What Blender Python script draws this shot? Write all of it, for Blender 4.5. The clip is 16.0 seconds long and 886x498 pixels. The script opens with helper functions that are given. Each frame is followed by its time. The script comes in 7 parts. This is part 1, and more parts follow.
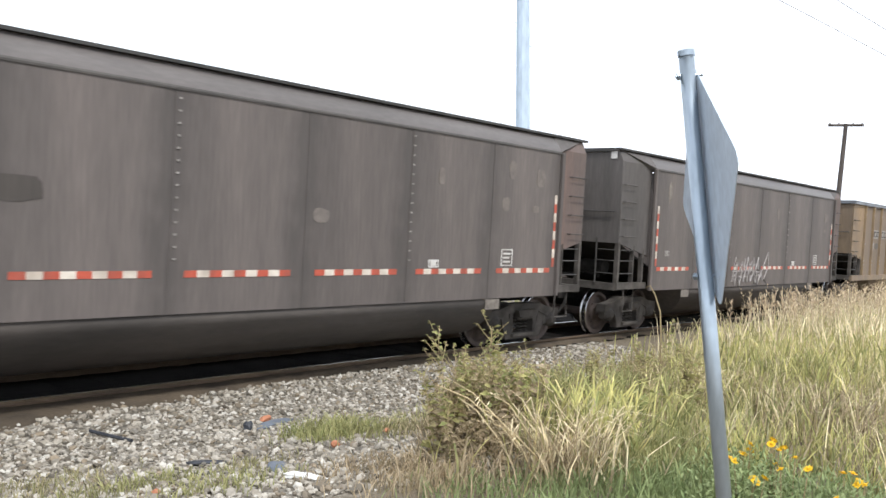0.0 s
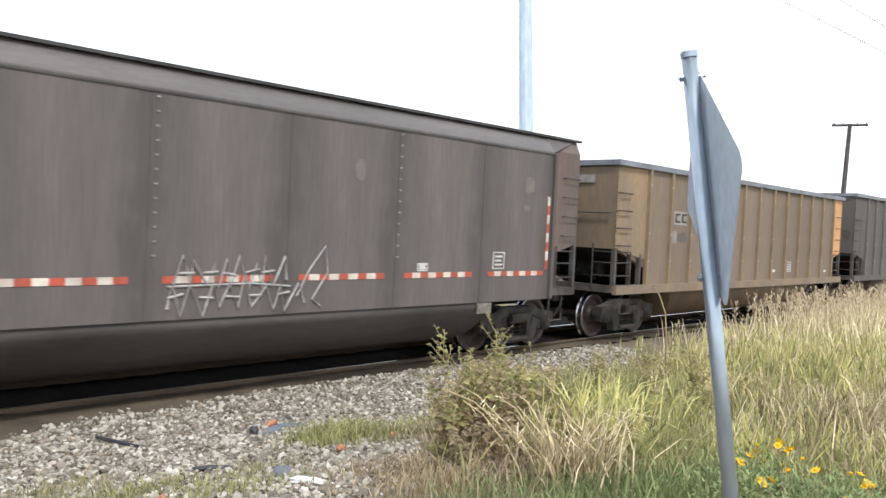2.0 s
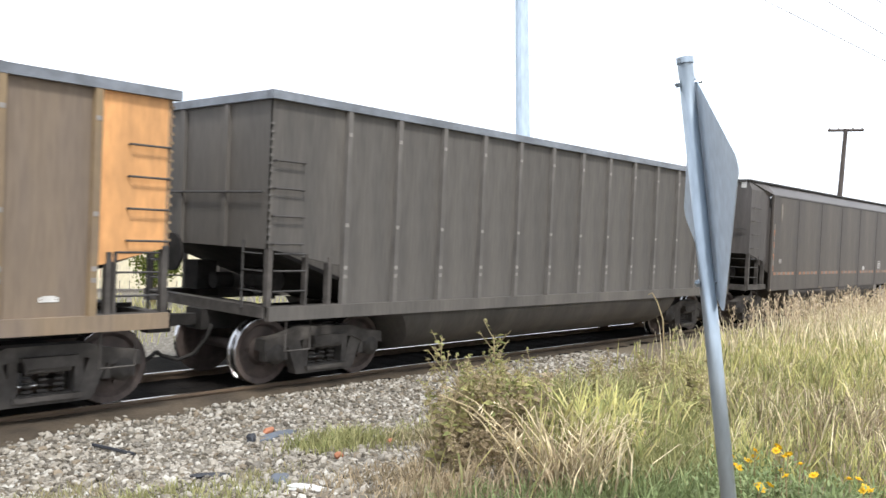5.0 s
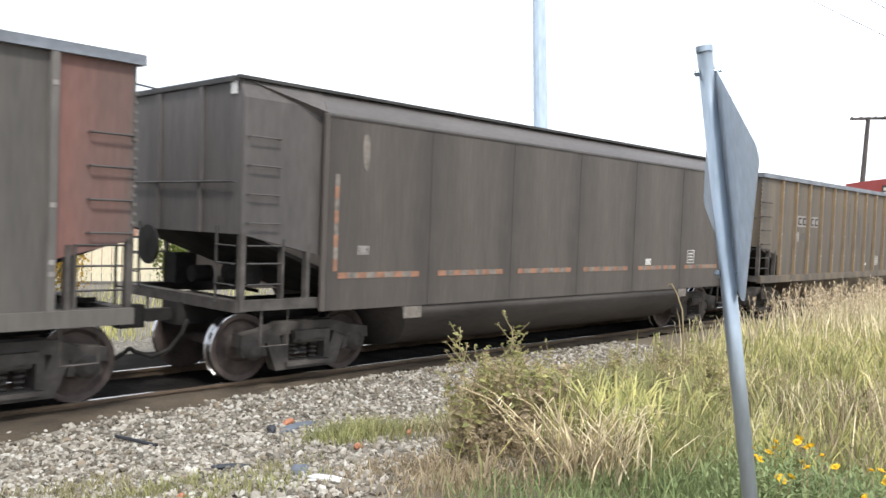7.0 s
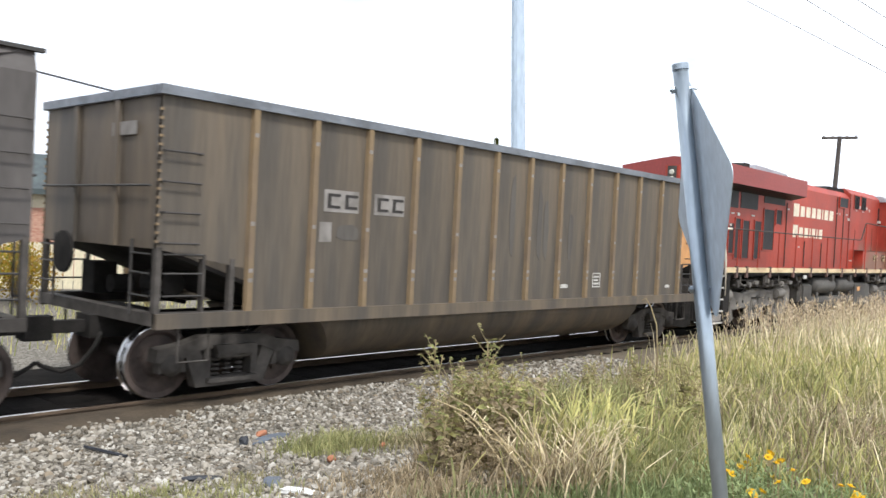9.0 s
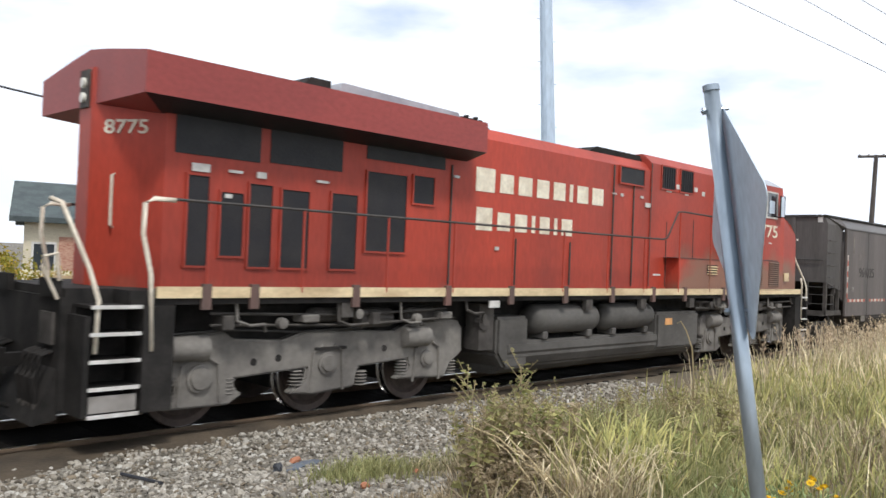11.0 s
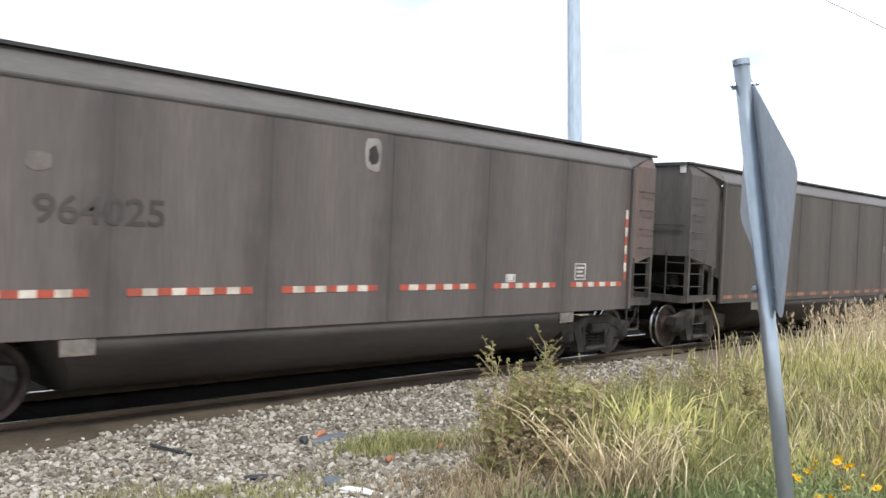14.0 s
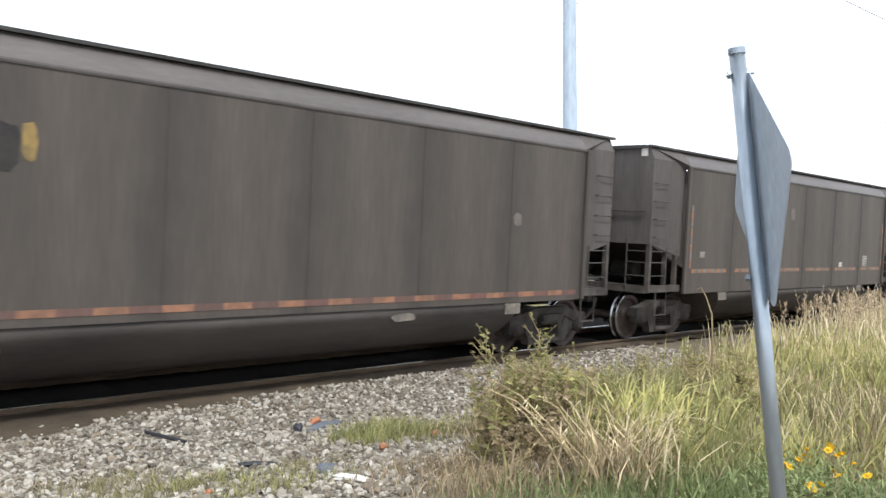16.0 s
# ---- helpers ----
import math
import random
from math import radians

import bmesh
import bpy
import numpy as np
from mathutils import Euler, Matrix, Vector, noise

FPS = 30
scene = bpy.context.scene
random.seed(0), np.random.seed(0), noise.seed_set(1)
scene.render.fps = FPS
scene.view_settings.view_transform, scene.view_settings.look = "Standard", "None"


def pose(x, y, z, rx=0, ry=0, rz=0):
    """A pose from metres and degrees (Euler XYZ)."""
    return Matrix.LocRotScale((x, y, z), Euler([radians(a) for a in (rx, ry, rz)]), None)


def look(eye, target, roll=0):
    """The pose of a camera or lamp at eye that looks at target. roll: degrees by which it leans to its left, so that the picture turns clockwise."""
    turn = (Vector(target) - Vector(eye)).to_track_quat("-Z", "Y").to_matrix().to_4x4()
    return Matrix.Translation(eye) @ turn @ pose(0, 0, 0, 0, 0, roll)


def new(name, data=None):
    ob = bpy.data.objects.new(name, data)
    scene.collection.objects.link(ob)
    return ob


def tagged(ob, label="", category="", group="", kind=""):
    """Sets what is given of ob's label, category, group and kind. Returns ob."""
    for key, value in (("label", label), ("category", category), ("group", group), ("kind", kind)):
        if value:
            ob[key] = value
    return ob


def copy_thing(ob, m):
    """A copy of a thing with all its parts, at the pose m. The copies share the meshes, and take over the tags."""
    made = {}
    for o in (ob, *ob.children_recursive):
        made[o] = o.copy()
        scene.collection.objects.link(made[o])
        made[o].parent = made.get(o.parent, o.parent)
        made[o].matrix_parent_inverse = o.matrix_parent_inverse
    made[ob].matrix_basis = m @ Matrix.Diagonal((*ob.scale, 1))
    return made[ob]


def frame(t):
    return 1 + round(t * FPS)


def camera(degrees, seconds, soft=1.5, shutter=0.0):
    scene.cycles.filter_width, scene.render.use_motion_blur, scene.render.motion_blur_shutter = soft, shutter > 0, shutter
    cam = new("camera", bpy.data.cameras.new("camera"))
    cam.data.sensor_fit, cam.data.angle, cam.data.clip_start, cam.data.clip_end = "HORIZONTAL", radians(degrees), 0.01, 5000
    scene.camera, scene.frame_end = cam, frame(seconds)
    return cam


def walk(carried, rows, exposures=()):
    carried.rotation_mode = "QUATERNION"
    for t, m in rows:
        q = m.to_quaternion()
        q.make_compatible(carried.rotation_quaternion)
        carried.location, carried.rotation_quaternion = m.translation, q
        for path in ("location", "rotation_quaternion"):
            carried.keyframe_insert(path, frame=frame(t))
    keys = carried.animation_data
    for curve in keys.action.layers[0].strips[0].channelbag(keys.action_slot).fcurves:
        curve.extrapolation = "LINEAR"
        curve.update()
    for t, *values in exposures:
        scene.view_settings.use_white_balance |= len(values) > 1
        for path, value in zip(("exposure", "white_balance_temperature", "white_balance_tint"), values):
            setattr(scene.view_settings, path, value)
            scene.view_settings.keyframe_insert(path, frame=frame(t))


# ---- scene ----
cam = camera(56.02, 16.0, soft=1.5, shutter=0.15)

# ---------------- camera ----------------
EYE = (0.0, 0.0, 2.204)
PATH = [
    (0.0, -47.54, -1.89, -3.14), (0.5, -47.20, -1.66, -2.90), (1.0, -47.74, -2.16, -2.45), (1.5, -47.29, -1.75, -2.56),
    (2.0, -47.26, -1.67, -2.67), (2.5, -46.90, -1.32, -2.14), (3.0, -48.03, -2.37, -1.90), (3.5, -48.33, -2.28, -3.00),
    (4.0, -48.26, -2.62, -2.63), (4.5, -48.02, -2.28, -2.24), (4.7, -47.84, -1.49, -2.21), (6.8, -46.12, -1.38, -2.57),
    (7.0, -46.22, -1.86, -2.19), (7.5, -48.78, -2.03, -2.57), (8.0, -47.55, -2.36, -3.35), (8.2, -47.80, -1.93, -3.40),
    (10.5, -46.63, 0.11, -2.45), (11.0, -45.66, 0.66, -2.29), (11.5, -44.71, 0.14, -2.52), (12.0, -44.79, -0.40, -2.47),
    (12.5, -44.36, -0.61, -2.42), (13.0, -43.60, -0.97, -2.56), (13.5, -43.99, -1.07, -2.54), (14.0, -43.94, -1.05, -2.51),
    (14.5, -43.85, -0.75, -2.35), (15.0, -43.67, -0.71, -2.69), (15.5, -43.64, -1.55, -3.28), (16.0, -44.31, -1.86, -2.71),
]
walk(cam, [(t, pose(*EYE, 90 + p, r, y)) for t, y, p, r in PATH], exposures=[(0, 0.42), (4.7, 0.52), (8.2, 0.5), (10.4, -0.02), (12.6, 0.05), (13.6, 0.18), (16, 0.32)])

# ---------------- sky and sun ----------------
SUN_EL, SUN_AZ = radians(56), radians(-118)      # azimuth counted from +x towards +y: behind the camera, to its left
world = bpy.data.worlds.new("sky")
scene.world = world
world.use_nodes = True
wt = world.node_tree
bg = wt.nodes["Background"]
sky = wt.nodes.new("ShaderNodeTexSky")
sky.sky_type, sky.sun_disc = "NISHITA", False
sky.sun_elevation, sky.sun_rotation = SUN_EL, radians(90) - SUN_AZ
sky_dim = wt.nodes.new("ShaderNodeVectorMath")
sky_dim.operation = "SCALE"
sky_dim.inputs["Scale"].default_value = 0.17
wt.links.new(sky.outputs[0], sky_dim.inputs[0])
wc = wt.nodes.new("ShaderNodeTexCoord")
wmap = wt.nodes.new("ShaderNodeMapping")
wmap.inputs["Scale"].default_value = (1.0, 1.0, 3.2)
wmap.inputs["Location"].default_value = (1.7, 0.35, 0.6)
wt.links.new(wc.outputs["Generated"], wmap.inputs[0])
wn = wt.nodes.new("ShaderNodeTexNoise")
wn.inputs["Scale"].default_value, wn.inputs["Detail"].default_value = 2.6, 7
wt.links.new(wmap.outputs[0], wn.inputs[0])
wr = wt.nodes.new("ShaderNodeValToRGB")
wr.color_ramp.elements[0].position, wr.color_ramp.elements[1].position = 0.26, 0.45
wt.links.new(wn.outputs["Fac"], wr.inputs[0])
wm = wt.nodes.new("ShaderNodeMix")
wm.data_type = "RGBA"
wt.links.new(wr.outputs[0], wm.inputs["Factor"])
wt.links.new(sky_dim.outputs[0], wm.inputs["A"])
wm.inputs["B"].default_value = (1.09, 1.15, 1.26, 1)
wt.links.new(wm.outputs["Result"], bg.inputs[0])
bg.inputs[1].default_value = 1.0

sun = new("sun", bpy.data.lights.new("sun", "SUN"))
sun.data.energy, sun.data.angle, sun.data.color = 2.7, radians(9), (1.0, 0.98, 0.945)
sun.matrix_world = look((0, 0, 0), (-math.cos(SUN_EL) * math.cos(SUN_AZ), -math.cos(SUN_EL) * math.sin(SUN_AZ), -math.sin(SUN_EL)))


# ---------------- materials ----------------
def nodes_of(m):
    return m.node_tree.nodes, m.node_tree.links


def mat(name, a, b=None, rough=0.7, metal=0.0, fine=9.0, coarse=1.2, stretch=(1, 1, 1), bump=0.15, vary=0.0, mixlo=0.35, mixhi=0.65, spec=0.4):
    """Two-tone surface: coarse stains between colours a and b, fine grain in value and relief."""
    b = b or tuple(v * 0.7 for v in a)
    m = bpy.data.materials.new(name)
    m.use_nodes = True
    n, l = nodes_of(m)
    bs = n["Principled BSDF"]
    bs.inputs["Roughness"].default_value, bs.inputs["Metallic"].default_value = rough, metal
    bs.inputs["Specular IOR Level"].default_value = spec
    tc = n.new("ShaderNodeTexCoord")
    mp = n.new("ShaderNodeMapping")
    mp.inputs["Scale"].default_value = stretch
    l.new(tc.outputs["Object"], mp.inputs[0])
    n1 = n.new("ShaderNodeTexNoise")
    n1.inputs["Scale"].default_value, n1.inputs["Detail"].default_value = coarse, 5
    n2 = n.new("ShaderNodeTexNoise")
    n2.inputs["Scale"].default_value, n2.inputs["Detail"].default_value = fine, 6
    l.new(mp.outputs[0], n1.inputs[0])
    l.new(mp.outputs[0], n2.inputs[0])
    rp = n.new("ShaderNodeMapRange")
    rp.inputs["From Min"].default_value, rp.inputs["From Max"].default_value = mixlo, mixhi
    l.new(n1.outputs["Fac"], rp.inputs["Value"])
    mx = n.new("ShaderNodeMix")
    mx.data_type = "RGBA"
    mx.inputs["A"].default_value, mx.inputs["B"].default_value = (*a, 1), (*b, 1)
    l.new(rp.outputs[0], mx.inputs["Factor"])
    hs = n.new("ShaderNodeHueSaturation")
    vr = n.new("ShaderNodeMapRange")
    vr.inputs["To Min"].default_value, vr.inputs["To Max"].default_value = 0.72, 1.28
    l.new(n2.outputs["Fac"], vr.inputs["Value"])
    last = vr.outputs[0]
    if vary:
        oi = n.new("ShaderNodeObjectInfo")
        ov = n.new("ShaderNodeMapRange")
        ov.inputs["To Min"].default_value, ov.inputs["To Max"].default_value = 1 - vary, 1 + vary
        l.new(oi.outputs["Random"], ov.inputs["Value"])
        ml = n.new("ShaderNodeMath")
        ml.operation = "MULTIPLY"
        l.new(last, ml.inputs[0])
        l.new(ov.outputs[0], ml.inputs[1])
        last = ml.outputs[0]
    l.new(last, hs.inputs["Value"])
    l.new(mx.outputs["Result"], hs.inputs["Color"])
    l.new(hs.outputs[0], bs.inputs["Base Color"])
    if bump:
        bp = n.new("ShaderNodeBump")
        bp.inputs["Strength"].default_value, bp.inputs["Distance"].default_value = bump, 0.02
        l.new(n2.outputs["Fac"], bp.inputs["Height"])
        l.new(bp.outputs[0], bs.inputs["Normal"])
    return m


def island_mat(name, colours, rough=0.8, translucent=0.0, grain=30.0, patchy=0.0):
    """Each loose piece takes its own colour out of the given row."""
    m = bpy.data.materials.new(name)
    m.use_nodes = True
    n, l = nodes_of(m)
    bs = n["Principled BSDF"]
    bs.inputs["Roughness"].default_value = rough
    bs.inputs["Specular IOR Level"].default_value = 0.25
    ge = n.new("ShaderNodeNewGeometry")
    cr = n.new("ShaderNodeValToRGB")
    els = cr.color_ramp.elements
    while len(els) < len(colours):
        els.new(0.5)
    for i, c in enumerate(colours):
        els[i].position, els[i].color = i / (len(colours) - 1), (*c, 1)
    tc = n.new("ShaderNodeTexCoord")
    no = n.new("ShaderNodeTexNoise")
    no.inputs["Scale"].default_value, no.inputs["Detail"].default_value = grain, 4
    l.new(tc.outputs["Object"], no.inputs[0])
    vr = n.new("ShaderNodeMapRange")
    vr.inputs["To Min"].default_value, vr.inputs["To Max"].default_value = 0.7, 1.3
    l.new(no.outputs["Fac"], vr.inputs["Value"])
    tone = vr.outputs[0]
    pick = ge.outputs["Random Per Island"]
    if patchy:
        # neighbours tend to one colour and tone, as plants of one clump do
        pn = n.new("ShaderNodeTexNoise")
        pn.inputs["Scale"].default_value, pn.inputs["Detail"].default_value = patchy, 3
        l.new(ge.outputs["Position"], pn.inputs[0])
        pm = n.new("ShaderNodeMapRange")
        pm.inputs["From Min"].default_value, pm.inputs["From Max"].default_value = 0.34, 0.66
        l.new(pn.outputs["Fac"], pm.inputs["Value"])
        mixed = n.new("ShaderNodeMix")
        mixed.inputs["Factor"].default_value = 0.55
        l.new(pick, mixed.inputs["A"])
        l.new(pm.outputs[0], mixed.inputs["B"])
        pick = mixed.outputs["Result"]
        qn = n.new("ShaderNodeTexNoise")
        qn.inputs["Scale"].default_value, qn.inputs["Detail"].default_value = patchy * 1.7, 4
        l.new(ge.outputs["Position"], qn.inputs[0])
        qm = n.new("ShaderNodeMapRange")
        qm.inputs["From Min"].default_value, qm.inputs["From Max"].default_value = 0.35, 0.65
        qm.inputs["To Min"].default_value, qm.inputs["To Max"].default_value = 0.8, 1.5
        l.new(qn.outputs["Fac"], qm.inputs["Value"])
        ml = n.new("ShaderNodeMath")
        ml.operation = "MULTIPLY"
        l.new(tone, ml.inputs[0])
        l.new(qm.outputs[0], ml.inputs[1])
        tone = ml.outputs[0]
    l.new(pick, cr.inputs[0])
    hs = n.new("ShaderNodeHueSaturation")
    hs.inputs["Saturation"].default_value = 0.86 if patchy else 1.0
    l.new(tone, hs.inputs["Value"])
    l.new(cr.outputs[0], hs.inputs["Color"])
    l.new(hs.outputs[0], bs.inputs["Base Color"])
    if translucent:
        tr = n.new("ShaderNodeBsdfTranslucent")
        l.new(hs.outputs[0], tr.inputs["Color"])
        ms = n.new("ShaderNodeMixShader")
        ms.inputs[0].default_value = translucent
        l.new(bs.outputs[0], ms.inputs[1])
        l.new(tr.outputs[0], ms.inputs[2])
        l.new(ms.outputs[0], n["Material Output"].inputs[0])
    return m


M = {}
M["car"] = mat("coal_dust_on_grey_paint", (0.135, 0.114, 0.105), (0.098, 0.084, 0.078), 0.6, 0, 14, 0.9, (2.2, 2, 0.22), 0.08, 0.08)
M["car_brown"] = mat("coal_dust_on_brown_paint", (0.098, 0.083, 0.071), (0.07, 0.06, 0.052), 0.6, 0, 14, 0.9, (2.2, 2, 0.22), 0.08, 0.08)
M["dusty_slat"] = mat("dusty_louvre_slat", (0.27, 0.17, 0.12), (0.18, 0.115, 0.085), 0.75, 0, 14, 2, (1, 1, 1), 0.05)
M["car_end"] = mat("coal_dust_on_end_sheet", (0.114, 0.103, 0.098), (0.076, 0.069, 0.065), 0.75, 0, 12, 1.1, (1, 1.8, 0.3), 0.08)
M["car_top"] = mat("sky_washed_grey_paint", (0.112, 0.1, 0.094), (0.084, 0.075, 0.07), 0.42, 0, 12, 1.0, (0.5, 2, 1.5), 0.06, 0.08, spec=0.5)
M["seam"] = mat("sooty_seam", (0.075, 0.068, 0.062), (0.05, 0.046, 0.043), 0.8, 0, 12, 1.4, (1, 1, 0.4), 0.1)
M["tub"] = mat("road_dirt_on_tub", (0.088, 0.076, 0.068), (0.05, 0.044, 0.04), 0.8, 0, 10, 0.8, (0.5, 1, 2), 0.12)
M["brown"] = mat("weathered_tan_steel", (0.225, 0.165, 0.105), (0.165, 0.128, 0.098), 0.72, 0, 12, 0.8, (2.0, 1, 0.25), 0.08, 0.1)
M["brown_oily"] = mat("oil_streaked_brown_steel", (0.165, 0.128, 0.09), (0.085, 0.074, 0.062), 0.6, 0, 12, 1.6, (1.6, 1, 0.16), 0.08, 0.1)
M["scuff"] = mat("pale_scuffed_paint", (0.165, 0.142, 0.126), (0.132, 0.113, 0.103), 0.7, 0, 20, 6, (1, 1, 1), 0.0)
M["brown_rib"] = mat("tan_rib", (0.26, 0.185, 0.10), (0.17, 0.125, 0.085), 0.7, 0, 16, 2.0, (1, 1, 0.5), 0.08)
M["grey"] = mat("weathered_grey_steel", (0.125, 0.112, 0.098), (0.082, 0.075, 0.068), 0.72, 0, 12, 0.9, (2.0, 1, 0.25), 0.08, 0.1)
M["grey_rib"] = mat("grey_rib", (0.15, 0.138, 0.125), (0.09, 0.083, 0.076), 0.7, 0, 16, 2.0, (1, 1, 0.5), 0.08)
M["orange"] = mat("orange_paint", (0.72, 0.36, 0.14), (0.52, 0.27, 0.11), 0.6, 0, 12, 1.3, (1.4, 1, 0.4), 0.05)
M["rust_red"] = mat("oxide_red_paint", (0.17, 0.085, 0.07), (0.11, 0.075, 0.065), 0.75, 0, 12, 1.0, (1.6, 1, 0.35), 0.08)
M["rust_bay"] = mat("rusty_brown_end_bay", (0.15, 0.10, 0.085), (0.10, 0.082, 0.075), 0.7, 0, 12, 1.0, (1.6, 1, 0.35), 0.08)
M["tan"] = mat("faded_tan_paint", (0.30, 0.205, 0.115), (0.20, 0.15, 0.105), 0.7, 0, 12, 0.9, (1, 1, 0.5), 0.06)
M["chord"] = mat("worn_steel_chord", (0.23, 0.25, 0.28), (0.14, 0.15, 0.165), 0.5, 0.3, 14, 2.5, (0.6, 1, 1), 0.08)
M["chord_dark"] = mat("sooty_chord", (0.06, 0.058, 0.056), (0.035, 0.034, 0.033), 0.7, 0.1, 14, 2.5, (0.6, 1, 1), 0.08)
M["iron"] = mat("dusty_cast_iron", (0.105, 0.095, 0.086), (0.05, 0.045, 0.041), 0.8, 0.0, 16, 3.0, (1, 1, 1), 0.25, spec=0.2)
M["dark"] = mat("greasy_black_underframe", (0.034, 0.031, 0.029), (0.017, 0.016, 0.015), 0.8, 0, 16, 3.0, (1, 1, 1), 0.2, spec=0.15)
M["wheel"] = mat("rusty_wheel_plate", (0.12, 0.092, 0.08), (0.066, 0.052, 0.047), 0.7, 0.2, 14, 4.0, (1, 1, 1), 0.15)
M["tread"] = mat("polished_tread", (0.55, 0.55, 0.56), (0.42, 0.42, 0.43), 0.22, 1.0, 20, 5, (1, 1, 1), 0.03)
M["bar"] = mat("worn_grab_iron", (0.075, 0.07, 0.066), (0.045, 0.042, 0.04), 0.6, 0.2, 20, 5, (1, 1, 1), 0.05)
M["white"] = mat("dirty_white_paint", (0.66, 0.65, 0.62), (0.46, 0.44, 0.41), 0.6, 0, 20, 4, (1, 1, 1), 0.04)
M["white_faded"] = mat("faded_white_paint", (0.30, 0.28, 0.26), (0.19, 0.175, 0.16), 0.7, 0, 20, 5, (1, 1, 1), 0.04)
M["chalk"] = mat("white_spray_paint", (0.38, 0.36, 0.35), (0.24, 0.22, 0.21), 0.7, 0, 25, 6, (1, 1, 1), 0.0)
M["pale_patch"] = mat("worn_pale_patch", (0.22, 0.195, 0.165), (0.12, 0.105, 0.092), 0.75, 0, 20, 7, (1, 1, 1), 0.0)
M["yellow_mark"] = mat("faded_yellow_stencil", (0.32, 0.22, 0.07), (0.18, 0.13, 0.06), 0.7, 0, 20, 6, (1, 1, 1), 0.0)
M["soot"] = mat("black_smudge", (0.03, 0.028, 0.027), (0.045, 0.04, 0.037), 0.8, 0, 20, 5, (1, 1, 1), 0.0)
M["stripe_red"] = mat("red_reflective_sheet", (0.46, 0.085, 0.05), (0.30, 0.075, 0.05), 0.5, 0, 20, 5, (1, 1, 1), 0.0)
M["stripe_white"] = mat("white_reflective_sheet", (0.66, 0.60, 0.52), (0.42, 0.36, 0.30), 0.5, 0, 20, 5, (1, 1, 1), 0.0)
M["stripe_dull"] = mat("dulled_reflective_sheet", (0.30, 0.15, 0.09), (0.19, 0.105, 0.07), 0.65, 0, 20, 6, (1, 1, 1), 0.0)
M["cream"] = mat("cream_striping", (0.72, 0.58, 0.36), (0.50, 0.37, 0.22), 0.55, 0, 12, 1.6, (1, 1, 2), 0.03)
M["cream_rail"] = mat("cream_handrail_paint", (0.74, 0.68, 0.56), (0.58, 0.5, 0.4), 0.5, 0, 20, 4, (1, 1, 1), 0.03)
M["letter"] = mat("cream_letter_paint", (0.80, 0.74, 0.60), (0.62, 0.54, 0.42), 0.55, 0, 20, 4, (1, 1, 1), 0.02)
M["glass"] = mat("dark_cab_glass", (0.03, 0.035, 0.04), (0.02, 0.024, 0.028), 0.06, 0, 4, 1, (1, 1, 1), 0.0, spec=0.9)
M["mirror_glass"] = mat("wind_deflector_glass", (0.50, 0.58, 0.66), (0.42, 0.5, 0.6), 0.12, 0, 4, 1, (1, 1, 1), 0.0, spec=0.7)
M["grille"] = mat("black_radiator_grille", (0.018, 0.019, 0.022), (0.028, 0.028, 0.03), 0.6, 0.1, 30, 3, (1, 1, 1), 0.3)
M["hatch"] = mat("dark_hood_door_screen", (0.016, 0.016, 0.020), (0.028, 0.026, 0.027), 0.6, 0.1, 40, 2, (1, 1, 1), 0.2)
M["roofgrey"] = mat("pale_roof_sheet", (0.42, 0.43, 0.46), (0.3, 0.31, 0.34), 0.5, 0.2, 16, 2, (1, 1, 1), 0.06)
M["tank"] = mat("dusty_fuel_tank", (0.11, 0.103, 0.094), (0.062, 0.057, 0.052), 0.75, 0, 10, 0.9, (1, 1, 1.5), 0.1)
M["truck"] = mat("dusty_truck_casting", (0.20, 0.185, 0.165), (0.12, 0.11, 0.10), 0.8, 0, 14, 2.0, (1, 1, 1), 0.25)
M["lamp"] = mat("headlight_lens", (0.75, 0.72, 0.65), (0.6, 0.58, 0.5), 0.15, 0, 9, 2, (1, 1, 1), 0.0)
M["galv"] = mat("galvanised_steel", (0.42, 0.49, 0.55), (0.27, 0.32, 0.37), 0.3, 0.75, 30, 5, (1, 1, 0.3), 0.05)
M["alu"] = mat("bare_sign_back", (0.52, 0.60, 0.68), (0.44, 0.51, 0.59), 0.45, 0.15, 25, 1.6, (1, 1, 0.6), 0.03)
M["monopole"] = mat("painted_steel_pole", (0.50, 0.60, 0.70), (0.42, 0.51, 0.61), 0.5, 0.2, 6, 0.6, (1, 1, 0.3), 0.02)
M["wood_pole"] = mat("tarred_pole", (0.10, 0.085, 0.075), (0.06, 0.05, 0.045), 0.8, 0, 14, 3, (1, 1, 0.2), 0.2)
M["cable"] = mat("black_cable", (0.04, 0.042, 0.05), (0.03, 0.03, 0.035), 0.6, 0, 5, 1, (1, 1, 1), 0.0)
M["rail"] = mat("rusty_rail", (0.17, 0.12, 0.08), (0.11, 0.08, 0.058), 0.7, 0.3, 18, 2, (0.6, 1, 1), 0.15)
M["railhead"] = mat("shiny_railhead", (0.62, 0.60, 0.58), (0.45, 0.42, 0.4), 0.25, 1.0, 18, 2, (0.3, 1, 1), 0.03)
# bed and ties near black: the shade under the train is in their colour
M["coal_bed"] = mat("shade_dark_ballast", (0.016, 0.014, 0.013), (0.010, 0.009, 0.008), 0.95, 0, 22, 2, (1, 1, 1), 0.6, spec=0.03)
M["tie"] = mat("shade_dark_wooden_tie", (0.016, 0.014, 0.013), (0.010, 0.009, 0.008), 0.95, 0, 16, 2, (0.4, 4, 1), 0.35, 0.2, spec=0.03)
